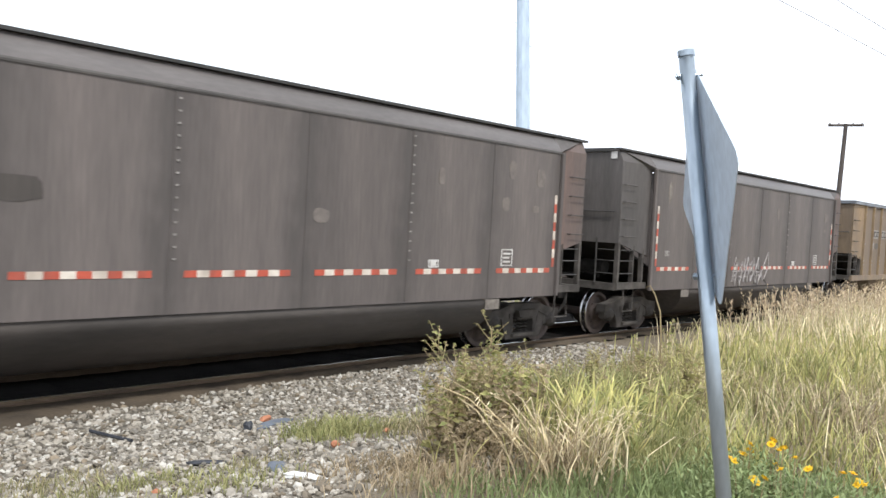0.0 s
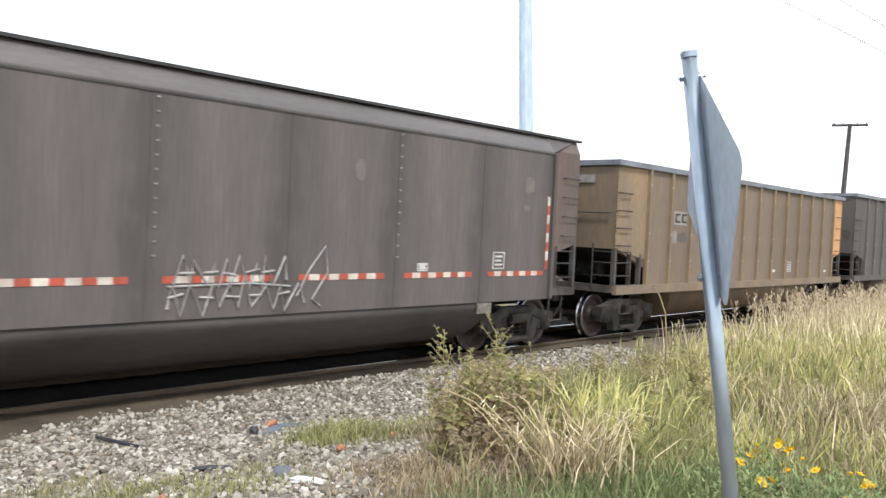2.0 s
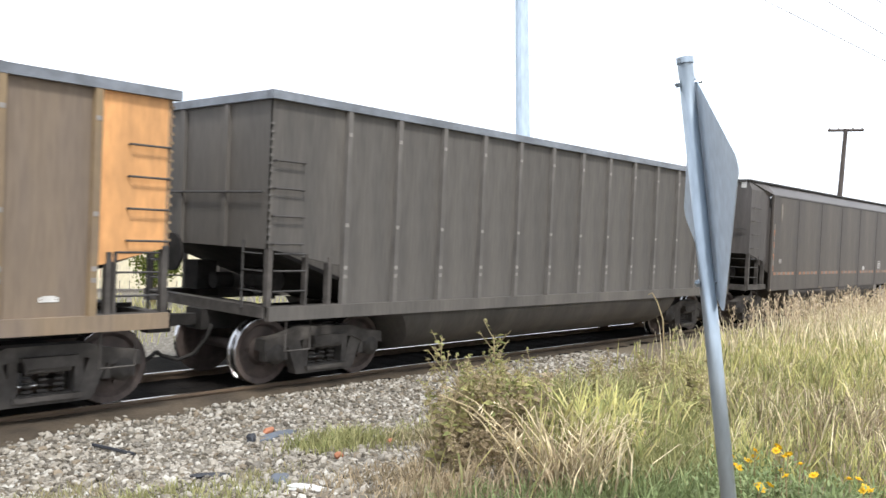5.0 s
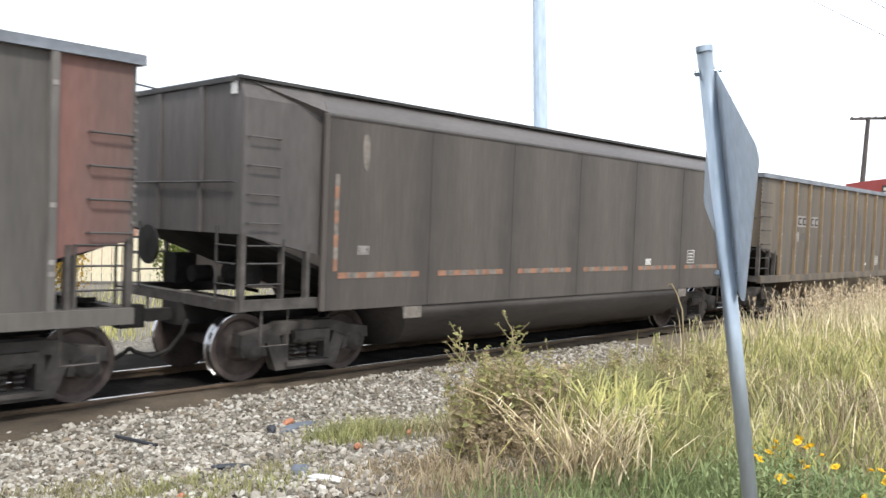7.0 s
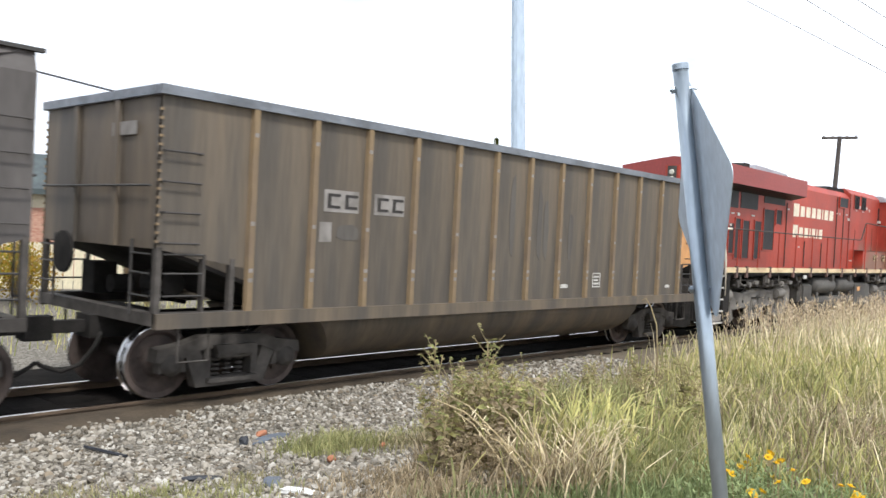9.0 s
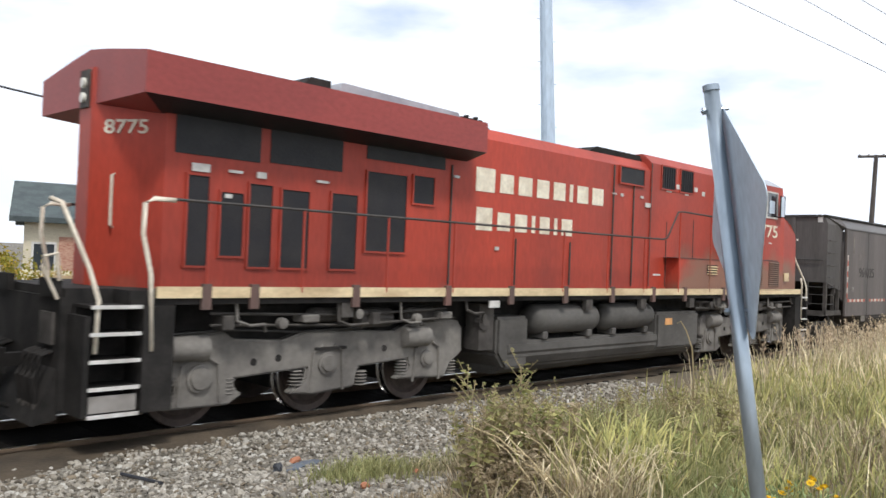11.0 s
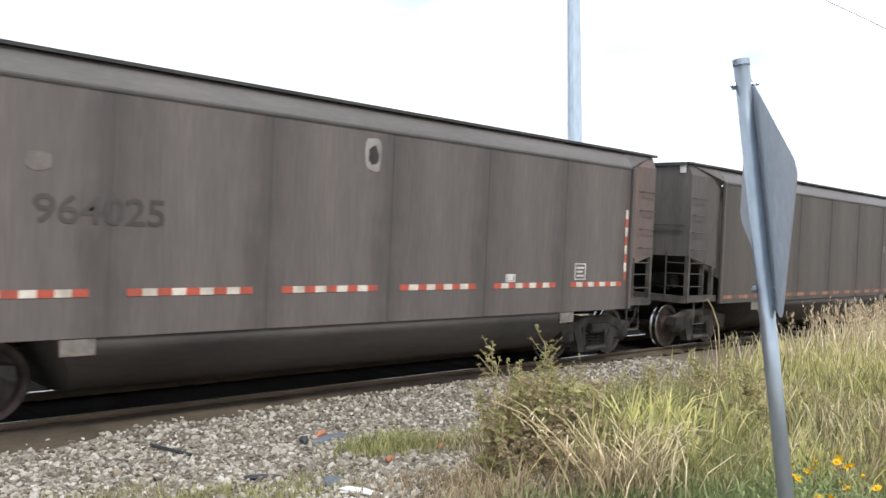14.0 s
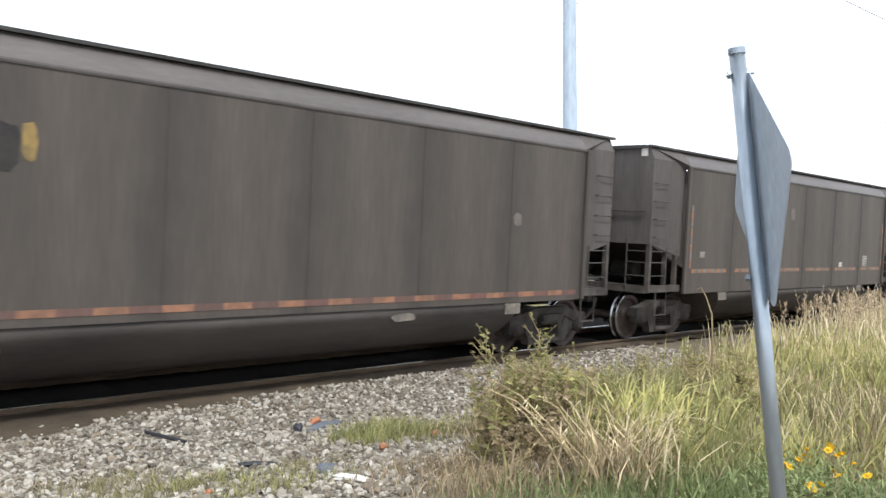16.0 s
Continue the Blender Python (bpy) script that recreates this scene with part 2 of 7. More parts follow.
M["mud"] = mat("oil_stained_ballast_dirt", (0.098, 0.077, 0.055), (0.058, 0.047, 0.036), 0.9, 0, 22, 1.6, (1, 1, 1), 0.7, spec=0.15)


def ground_material():
    """Grey gravel bed towards the track, brown earth under the weeds, pale gravel beyond the track, fields far off."""
    m = bpy.data.materials.new("gravel_and_earth")
    m.use_nodes = True
    n, l = nodes_of(m)
    bs = n["Principled BSDF"]
    bs.inputs["Roughness"].default_value = 0.95
    tc = n.new("ShaderNodeTexCoord")
    vo = n.new("ShaderNodeTexVoronoi")
    vo.inputs["Scale"].default_value = 26
    no = n.new("ShaderNodeTexNoise")
    no.inputs["Scale"].default_value, no.inputs["Detail"].default_value = 1.3, 6
    for q in (vo, no):
        l.new(tc.outputs["Object"], q.inputs["Vector"])
    cr = n.new("ShaderNodeValToRGB")
    for i, (p, c) in enumerate(((0, (0.055, 0.047, 0.036)), (0.5, (0.14, 0.125, 0.10)), (1, (0.32, 0.295, 0.25)))):
        e = cr.color_ramp.elements[i] if i < 2 else cr.color_ramp.elements.new(p)
        e.position, e.color = p, (*c, 1)
    l.new(vo.outputs["Color"], cr.inputs[0])
    earth = n.new("ShaderNodeValToRGB")
    earth.color_ramp.elements[0].color, earth.color_ramp.elements[1].color = (0.085, 0.066, 0.046, 1), (0.19, 0.155, 0.105, 1)
    l.new(no.outputs["Fac"], earth.inputs[0])
    sx = n.new("ShaderNodeSeparateXYZ")
    l.new(tc.outputs["Object"], sx.inputs[0])
    # border of the weeds: a slanting line across the verge, roughened by the noise
    a = n.new("ShaderNodeMath"); a.operation = "MULTIPLY_ADD"
    a.inputs[1].default_value, a.inputs[2].default_value = 0.55, 0.0
    l.new(sx.outputs["X"], a.inputs[0])
    b = n.new("ShaderNodeMath"); b.operation = "SUBTRACT"
    l.new(sx.outputs["Y"], b.inputs[0])
    l.new(a.outputs[0], b.inputs[1])
    c = n.new("ShaderNodeMath"); c.operation = "ADD"
    l.new(b.outputs[0], c.inputs[0])
    l.new(no.outputs["Fac"], c.inputs[1])
    rg = n.new("ShaderNodeMapRange")
    rg.inputs["From Min"].default_value, rg.inputs["From Max"].default_value = 2.3, 3.0
    l.new(c.outputs[0], rg.inputs["Value"])
    mx = n.new("ShaderNodeMix"); mx.data_type = "RGBA"
    l.new(rg.outputs[0], mx.inputs["Factor"])
    l.new(earth.outputs[0], mx.inputs["A"])
    l.new(cr.outputs[0], mx.inputs["B"])
    l.new(mx.outputs["Result"], bs.inputs["Base Color"])
    bp = n.new("ShaderNodeBump")
    bp.inputs["Strength"].default_value, bp.inputs["Distance"].default_value = 0.7, 0.03
    l.new(vo.outputs["Distance"], bp.inputs["Height"])
    l.new(bp.outputs[0], bs.inputs["Normal"])
    return m


M["ground"] = ground_material()


def red_paint():
    """Red enamel with brown road dust that lies thick low down on the cab end and thin elsewhere."""
    m = mat("red_enamel_with_road_dust", (0.43, 0.052, 0.028), (0.29, 0.042, 0.027), 0.5, 0, 18, 0.7, (1.2, 1, 0.35), 0.05)
    n, l = nodes_of(m)
    bs = n["Principled BSDF"]
    old = bs.inputs["Base Color"].links[0].from_socket
    tc = n.new("ShaderNodeTexCoord")
    sx = n.new("ShaderNodeSeparateXYZ")
    l.new(tc.outputs["Object"], sx.inputs[0])
    no = n.new("ShaderNodeTexNoise")
    no.inputs["Scale"].default_value, no.inputs["Detail"].default_value = 1.8, 7
    l.new(tc.outputs["Object"], no.inputs[0])
    hi = n.new("ShaderNodeMapRange")
    hi.inputs["From Min"].default_value, hi.inputs["From Max"].default_value = 11.8, 12.6
    hi.inputs["To Min"].default_value, hi.inputs["To Max"].default_value = 1.6, 2.55
    l.new(sx.outputs["X"], hi.inputs["Value"])
    d = n.new("ShaderNodeMath"); d.operation = "SUBTRACT"
    l.new(hi.outputs[0], d.inputs[0])
    l.new(sx.outputs["Z"], d.inputs[1])
    e = n.new("ShaderNodeMath"); e.operation = "MULTIPLY_ADD"
    e.inputs[1].default_value = 1.1
    l.new(no.outputs["Fac"], e.inputs[0])
    l.new(d.outputs[0], e.inputs[2])
    f = n.new("ShaderNodeMapRange")
    f.inputs["From Min"].default_value, f.inputs["From Max"].default_value = 0.42, 0.95
    f.inputs["To Max"].default_value = 0.85
    l.new(e.outputs[0], f.inputs["Value"])
    mx = n.new("ShaderNodeMix"); mx.data_type = "RGBA"
    l.new(f.outputs[0], mx.inputs["Factor"])
    l.new(old, mx.inputs["A"])
    mx.inputs["B"].default_value = (0.21, 0.125, 0.085, 1)
    l.new(mx.outputs["Result"], bs.inputs["Base Color"])
    return m


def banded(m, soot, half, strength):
    """Darker bands where the inner ribs stand, at both edges of each side panel."""
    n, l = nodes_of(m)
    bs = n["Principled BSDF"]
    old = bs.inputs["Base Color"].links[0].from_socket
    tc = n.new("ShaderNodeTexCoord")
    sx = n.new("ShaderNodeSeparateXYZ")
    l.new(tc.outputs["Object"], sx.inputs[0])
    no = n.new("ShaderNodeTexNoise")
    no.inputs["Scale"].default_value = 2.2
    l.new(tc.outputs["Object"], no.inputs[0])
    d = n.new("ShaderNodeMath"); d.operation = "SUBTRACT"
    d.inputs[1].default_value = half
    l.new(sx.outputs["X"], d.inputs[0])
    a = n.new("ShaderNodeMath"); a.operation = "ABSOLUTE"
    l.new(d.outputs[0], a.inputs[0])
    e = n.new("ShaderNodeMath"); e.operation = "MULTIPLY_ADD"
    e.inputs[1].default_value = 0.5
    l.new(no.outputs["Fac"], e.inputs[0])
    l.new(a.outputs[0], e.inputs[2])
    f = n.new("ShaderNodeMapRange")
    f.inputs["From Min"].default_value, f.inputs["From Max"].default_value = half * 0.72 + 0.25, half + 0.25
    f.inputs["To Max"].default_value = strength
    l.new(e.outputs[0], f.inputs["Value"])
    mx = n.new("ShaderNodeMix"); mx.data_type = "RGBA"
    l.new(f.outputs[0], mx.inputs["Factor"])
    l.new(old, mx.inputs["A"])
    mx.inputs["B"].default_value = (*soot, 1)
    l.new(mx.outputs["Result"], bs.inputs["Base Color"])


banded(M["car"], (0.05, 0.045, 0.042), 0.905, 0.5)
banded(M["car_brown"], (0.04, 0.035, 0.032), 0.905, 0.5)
M["red"] = red_paint()
M["red_pale"] = mat("sun_faded_red_enamel", (0.33, 0.060, 0.052), (0.26, 0.05, 0.045), 0.5, 0, 18, 0.8, (0.6, 1, 1), 0.04)


# ---------------- mesh helpers ----------------
def finish(name, bm, materials, smooth=False):
    bmesh.ops.recalc_face_normals(bm, faces=bm.faces)
    me = bpy.data.meshes.new(name)
    bm.to_mesh(me)
    bm.free()
    for m in materials if isinstance(materials, (list, tuple)) else [materials]:
        me.materials.append(M[m] if isinstance(m, str) else m)
    if smooth:
        for p in me.polygons:
            p.use_smooth = True
    return me


def part(name, bm, material, parent, label="", smooth=False):
    """Links a bmesh as one mesh object under a thing or a part."""
    ob = new(name, finish(name, bm, material, smooth))
    ob.parent = parent
    return tagged(ob, label)


def shared(name, me, parent, m=None):
    ob = new(name, me)
    ob.parent = parent
    if m is not None:
        ob.matrix_basis = m
    return ob


def thing(name, label, category, group="", at=(0, 0, 0)):
    ob = new(name)
    ob.location = at
    return tagged(ob, label, category, group)


def box(bm, lo, hi, mi=0):
    v = [bm.verts.new((x, y, z)) for x in (lo[0], hi[0]) for y in (lo[1], hi[1]) for z in (lo[2], hi[2])]
    for q in ((0, 1, 3, 2), (4, 6, 7, 5), (0, 4, 5, 1), (2, 3, 7, 6), (0, 2, 6, 4), (1, 5, 7, 3)):
        bm.faces.new([v[i] for i in q]).material_index = mi
    return v


def prism(bm, poly, a, b, axis="y", mi=0):
    """A polygon in the plane across an axis, pushed along it from a to b. axis y: points are (x, z); x: (y, z); z: (x, y)."""
    def at(p, q):
        return {"y": (p[0], q, p[1]), "x": (q, p[0], p[1]), "z": (p[0], p[1], q)}[axis]
    lo = [bm.verts.new(at(p, a)) for p in poly]
    hi = [bm.verts.new(at(p, b)) for p in poly]
    k = len(poly)
    bm.faces.new(lo).material_index = mi
    bm.faces.new(hi[::-1]).material_index = mi
    for i in range(k):
        bm.faces.new([lo[i], lo[(i + 1) % k], hi[(i + 1) % k], hi[i]]).material_index = mi
    return lo + hi


def tube(bm, pts, r, seg=8, mi=0, r2=None):
    """A round bar along the given points."""
    pts = [Vector(p) for p in pts]
    rings = []
    for i, p in enumerate(pts):
        d = (pts[min(i + 1, len(pts) - 1)] - pts[max(i - 1, 0)]).normalized()
        u = d.cross(Vector((0, 0, 1)) if abs(d.z) < 0.9 else Vector((1, 0, 0))).normalized()
        w = d.cross(u)
        rad = r if r2 is None else r + (r2 - r) * i / (len(pts) - 1)
        rings.append([bm.verts.new(p + rad * (math.cos(2 * math.pi * k / seg) * u + math.sin(2 * math.pi * k / seg) * w)) for k in range(seg)])
    for a, b in zip(rings, rings[1:]):
        for k in range(seg):
            bm.faces.new([a[k], a[(k + 1) % seg], b[(k + 1) % seg], b[k]]).material_index = mi
    bm.faces.new(rings[0][::-1]).material_index = mi
    bm.faces.new(rings[-1]).material_index = mi


def lathe(bm, profile, axis_at, seg=24, axis="y", mi=None):
    """Turns (offset along the axis, radius) about an axis through axis_at."""
    rings = []
    for a, r in profile:
        ring = []
        for k in range(seg):
            t = 2 * math.pi * k / seg
            c, s = r * math.cos(t), r * math.sin(t)
            o = {"y": (c, a, s), "x": (a, c, s), "z": (c, s, a)}[axis]
            ring.append(bm.verts.new(Vector(axis_at) + Vector(o)))
        rings.append(ring)
    for j, (p, q) in enumerate(zip(rings, rings[1:])):
        for k in range(seg):
            bm.faces.new([p[k], p[(k + 1) % seg], q[(k + 1) % seg], q[k]]).material_index = (mi[j] if mi else 0)
    bm.faces.new(rings[0][::-1])
    bm.faces.new(rings[-1])


def soften(bm, w, seg=2):
    bmesh.ops.remove_doubles(bm, verts=bm.verts, dist=1e-5)
    bmesh.ops.recalc_face_normals(bm, faces=bm.faces)
    bmesh.ops.bevel(bm, geom=[e for e in bm.edges if e.is_manifold and e.calc_face_angle(0) > 0.5], offset=w, segments=seg, affect="EDGES", clamp_overlap=True)


def lettering(name, body, size, place, material, parent, squeeze=1.0, label=""):
    """Built-in font on the near side of a vehicle: reads along +x, faces -y."""
    cu = bpy.data.curves.new(name, "FONT")
    cu.body, cu.size, cu.extrude = body, size, 0.004
    cu.offset = 0.012 * size
    tmp = bpy.data.objects.new(name, cu)
    scene.collection.objects.link(tmp)
    me = bpy.data.meshes.new_from_object(tmp.evaluated_get(bpy.context.evaluated_depsgraph_get()))
    bpy.data.objects.remove(tmp)
    me.materials.clear()
    me.materials.append(M[material])
    ob = new(name, me)
    ob.parent = parent
    ob.matrix_basis = pose(*place, 90, 0, 0) @ Matrix.Diagonal((squeeze, 1, 1, 1))
    return tagged(ob, label)

# ---------------- ground and track ----------------
TRACK = 10.224          # the track's centre line runs along x at this y; railheads lie at z = 0


def ground_z(x, y):
    s = min(max((7.6 - y) / 4.4, 0), 1)
    z = -0.08 + 0.45 * s * s * (3 - 2 * s)
    if y > 8.9:
        k = min((y - 8.9) / 0.5, 1)
        z -= 0.09 * k
    if y > 11.6:
        z -= 0.15 * min((y - 11.6) / 3, 1)
    near = 1 if -5 < x < 40 and -5 < y < 9 else 0.4
    return z + near * 0.035 * noise.noise((x * 0.9, y * 0.9, 3.1)) + 0.02 * noise.noise((x * 3, y * 3, 7.7)) * near


def build_ground():
    xs = sorted(set([-900, -500, -250, -120, -60, -30, -15] + [round(-6 + 0.3 * i, 2) for i in range(120)] + [34, 40, 50, 65, 90, 140, 220, 350, 600, 1000, 1600]))
    ys = sorted(set([-900, -400, -150, -60, -25, -12] + [round(-6 + 0.3 * i, 2) for i in range(66)] + [14.5, 16, 20, 26, 34, 45, 60, 90, 150, 260, 450, 800, 1500]))
    bm = bmesh.new()
    g = [[bm.verts.new((x, y, ground_z(x, y))) for y in ys] for x in xs]
    for i in range(len(xs) - 1):
        for j in range(len(ys) - 1):
            bm.faces.new((g[i][j], g[i + 1][j], g[i + 1][j + 1], g[i][j + 1]))
    tagged(new("ground", finish("ground", bm, "ground", True)), "grey gravel verge running into brown weedy earth", "ground", kind="structure")


def build_track():
    prof = [(-0.07, -0.17), (0.07, -0.17), (0.07, -0.155), (0.012, -0.135), (0.012, -0.045), (0.036, -0.035), (0.036, -0.004), (0.028, 0.0),
            (-0.028, 0.0), (-0.036, -0.004), (-0.036, -0.035), (-0.012, -0.045), (-0.012, -0.135), (-0.07, -0.155)]
    for s in (-1, 1):
        bm = bmesh.new()
        prism(bm, [(TRACK + s * 0.753 + y, z) for y, z in prof], -120, 320, "x")
        bm.faces.ensure_lookup_table()
        bmesh.ops.recalc_face_normals(bm, faces=bm.faces)
        for f in bm.faces:
            if f.normal.z > 0.95 and f.calc_center_median().z > -0.01:
                f.material_index = 1
        tagged(new("rail", finish("rail", bm, ["rail", "railhead"])), "rusty steel rail with a polished running top", "rail", "rails of the track", "structure")
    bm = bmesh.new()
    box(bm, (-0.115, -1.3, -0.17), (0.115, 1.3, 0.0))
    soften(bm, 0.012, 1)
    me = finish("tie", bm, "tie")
    bed = tagged(new("track_bed"), "wooden ties in dirty ballast, near black with the train's shade", "track bed", kind="structure")
    # dirty ballast shoulder: a low, uneven bank on both sides of the rails
    bm = bmesh.new()
    rows = []
    n = 240
    for i in range(n + 1):
        x = -6 + 56 * (i / n)
        w = 0.95 - 0.75 * min(max((x - 2.5) / 5.5, 0), 1) + 0.12 * noise.noise((x * 0.8, 1.3, 0))
        rows.append([bm.verts.new((x, TRACK - 0.80 - w * k, (-0.055, -0.05, -0.06, -0.14)[j] + 0.02 * noise.noise((x * 4, j * 2.1, 5)))) for j, k in enumerate((0, 0.35, 0.8, 1.15))])
    for a, b in zip(rows, rows[1:]):
        for j in range(3):
            bm.faces.new((a[j], b[j], b[j + 1], a[j + 1]))
    part("dirt_shoulder", bm, "mud", bed, "brown oil-stained dirt along the rail", True)
    # near-black bed, widened beyond the track to paint in the train's shade
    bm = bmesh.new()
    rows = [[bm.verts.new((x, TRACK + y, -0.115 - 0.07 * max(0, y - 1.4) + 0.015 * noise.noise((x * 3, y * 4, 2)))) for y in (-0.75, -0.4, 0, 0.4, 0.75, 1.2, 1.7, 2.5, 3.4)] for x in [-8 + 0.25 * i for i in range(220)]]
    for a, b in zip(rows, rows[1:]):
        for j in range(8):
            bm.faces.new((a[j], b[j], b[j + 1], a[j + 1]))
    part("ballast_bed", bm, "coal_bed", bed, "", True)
    for i in range(64):
        shared("tie", me, bed, pose(-3 + 0.54 * i, TRACK + random.uniform(-0.03, 0.03), -0.108, 0, 0, random.uniform(-1.5, 1.5)))


# ---------------- rolling stock ----------------
WHEEL_R = 0.455
V0, ACC = 7.6241, 0.0162          # train's speed and half its gain of speed
PITCH = 14.98                     # from car to car
BODY = 13.61                      # length of a hopper body


def run(t):
    return V0 * t + ACC * t * t


def wheelset(parent, x, r, bolts=True):
    """Two flanged wheels on an axle, about its own centre, so that it can roll."""
    bm = bmesh.new()
    lathe(bm, [(-0.95, 0.06), (-0.80, 0.075), (0.80, 0.075), (0.95, 0.06)], (0, 0, 0), 12)
    for s in (-1, 1):
        o = s * 0.715
        prof = [(o + s * 0.075, 0.10), (o + s * 0.07, 0.16), (o + s * 0.01, 0.2), (o + s * 0.0, r * 0.74), (o + s * 0.06, r * 0.83), (o + s * 0.068, r - 0.012), (o + s * 0.06, r),
                (o - s * 0.03, r + 0.004), (o - s * 0.05, r + 0.026), (o - s * 0.07, r + 0.018), (o - s * 0.072, r * 0.82), (o - s * 0.05, r * 0.7), (o - s * 0.06, 0.1)]
        lathe(bm, prof, (0, 0, 0), 32, mi=[0, 0, 0, 0, 0, 1, 1, 1, 0, 0, 0, 0])
        for k in range(3):
            a = 2.1 * k
            tube(bm, [(0.22 * math.cos(a), o - s * 0.02, 0.22 * math.sin(a)), (0.22 * math.cos(a), o + s * 0.035, 0.22 * math.sin(a))], 0.028, 6)
    ob = part("wheelset", bm, ["wheel", "tread"], parent, "rusty wheels with bright rims on one axle", False)
    ob.location = (x, 0, r)
    return ob


def side_frame_mesh():
    """Cast side frame of a two-axle freight truck, about the middle of the truck, on the near side."""
    bm = bmesh.new()
    h = 0.85
    top = [(-h - 0.2, 0.66), (-h + 0.12, 0.70), (-0.42, 0.79), (0.42, 0.79), (h - 0.12, 0.70), (h + 0.2, 0.66)]
    # bow-shaped upper and lower chords, columns and jaws, as one casting
    prism(bm, top + [(h + 0.22, 0.50), (h - 0.14, 0.53), (0.42, 0.63), (-0.42, 0.63), (-h + 0.14, 0.53), (-h - 0.22, 0.50)], -0.11, 0.11)
    prism(bm, [(-0.3, 0.68), (0.3, 0.68), (0.26, 0.56), (-0.26, 0.56)], -0.2, -0.1)
    box(bm, (-0.36, -0.15, 0.2), (0.36, 0.1, 0.255))
    prism(bm, [(-0.68, 0.6), (-0.46, 0.62), (-0.34, 0.26), (0.34, 0.26), (0.46, 0.62), (0.68, 0.6), (0.5, 0.15), (-0.5, 0.15)], -0.085, 0.085)
    for s in (-1, 1):
        prism(bm, [(s * 0.30, 0.66), (s * 0.40, 0.66), (s * 0.40, 0.26), (s * 0.30, 0.26)], -0.08, 0.08)
        prism(bm, [(s * (h - 0.17), 0.56), (s * (h - 0.10), 0.56), (s * (h - 0.13), 0.36), (s * (h - 0.22), 0.36)], -0.07, 0.07)
        prism(bm, [(s * (h + 0.10), 0.54), (s * (h + 0.17), 0.54), (s * (h + 0.16), 0.36), (s * (h + 0.11), 0.36)], -0.07, 0.07)
    return finish("side_frame", bm, "iron")


def truck_pieces():
    caps = bmesh.new()
    lathe(caps, [(-0.17, 0.03), (-0.165, 0.085), (-0.12, 0.10), (-0.11, 0.135), (0.06, 0.14), (0.07, 0.08)], (0, 0, 0), 16)
    spring = bmesh.new()
    for j in range(5):
        lathe(spring, [(j * 0.062 + 0.0, 0.045), (j * 0.062 + 0.016, 0.062), (j * 0.062 + 0.032, 0.045)], (0, 0, 0), 10, "z")
    bol = bmesh.new()
    prism(bol, [(-1.12, 0.52), (-1.12, 0.66), (-0.5, 0.74), (0.5, 0.74), (1.12, 0.66), (1.12, 0.52), (0.5, 0.42), (-0.5, 0.42)], -0.24, 0.24, "x")
    bend = bmesh.new()
    box(bend, (-0.25, -0.15, 0.50), (0.25, 0.05, 0.63))
    soften(bend, 0.02, 1)
    for k in (-0.16, 0.16):
        lathe(bend, [(-0.17, 0.01), (-0.168, 0.035), (-0.14, 0.035)], (k, 0, 0.565), 8)
    beam = bmesh.new()
    box(beam, (-0.06, -0.8, 0.3), (0.06, 0.8, 0.42))
    for s in (-1, 1):
        box(beam, (-0.09, s * 0.75 - 0.06, 0.24), (0.09, s * 0.75 + 0.06, 0.5))
    return {"cap": finish("bearing_cap", caps, "iron", True), "spring": finish("spring", spring, "iron"), "end": finish("bolster_end", bend, "iron"), "bolster": finish("bolster", bol, "dark"),
            "beam": finish("brake_beam", beam, "iron"), "frame": side_frame_mesh()}


def freight_truck(car, x, pieces):
    for s in (-1, 1):
        fr = shared("side_frame", pieces["frame"], car, pose(x, s * 1.0, 0))
        for k in (-0.85, 0.85):
            shared("bearing_cap", pieces["cap"], fr, pose(k, 0 if s < 0 else 0, WHEEL_R, 0, 0, 0 if s < 0 else 180))
        shared("bolster_end", pieces["end"], fr, pose(0, 0, 0) if s < 0 else pose(0, 0, 0, 0, 0, 180))
        for k in (-0.17, 0.0, 0.17):
            shared("spring", pieces["spring"], fr, pose(k, -0.02 * s, 0.265))
    shared("bolster", pieces["bolster"], car, pose(x, 0, 0))
    for k in (-0.38, 0.38):
        shared("brake_beam", pieces["beam"], car, pose(x + k, 0, 0))
    for k in (-0.85, 0.85):
        wheelset(car, x + k, WHEEL_R)


def coupler(car, x, s, mate=0.0):
    """A knuckle coupler and its air hose at the end x, pointing along s."""
    bm = bmesh.new()
    e = x + s * 0.66
    box(bm, (min(x, e), -0.07, 0.78), (max(x, e), 0.07, 0.93))
    box(bm, (e - 0.14, -0.15, 0.71), (e + 0.14, 0.04, 1.0))
    prism(bm, [(e - 0.1, 0.02), (e + s * 0.1, 0.16), (e + s * 0.02, 0.2), (e - s * 0.14, 0.12)], 0.72, 0.98, "z")
    part("coupler", bm, "dark", car)
    bm = bmesh.new()
    tube(bm, [(x + s * 0.02, -0.34, 0.80), (x + s * 0.12, -0.36, 0.62), (x + s * 0.25, -0.3, 0.42), (x + s * 0.42, -0.18, 0.33), (x + s * 0.62, -0.1, 0.40), (x + s * 0.68, -0.1, 0.45)], 0.028, 8)
    part("air_hose", bm, "dark", car)


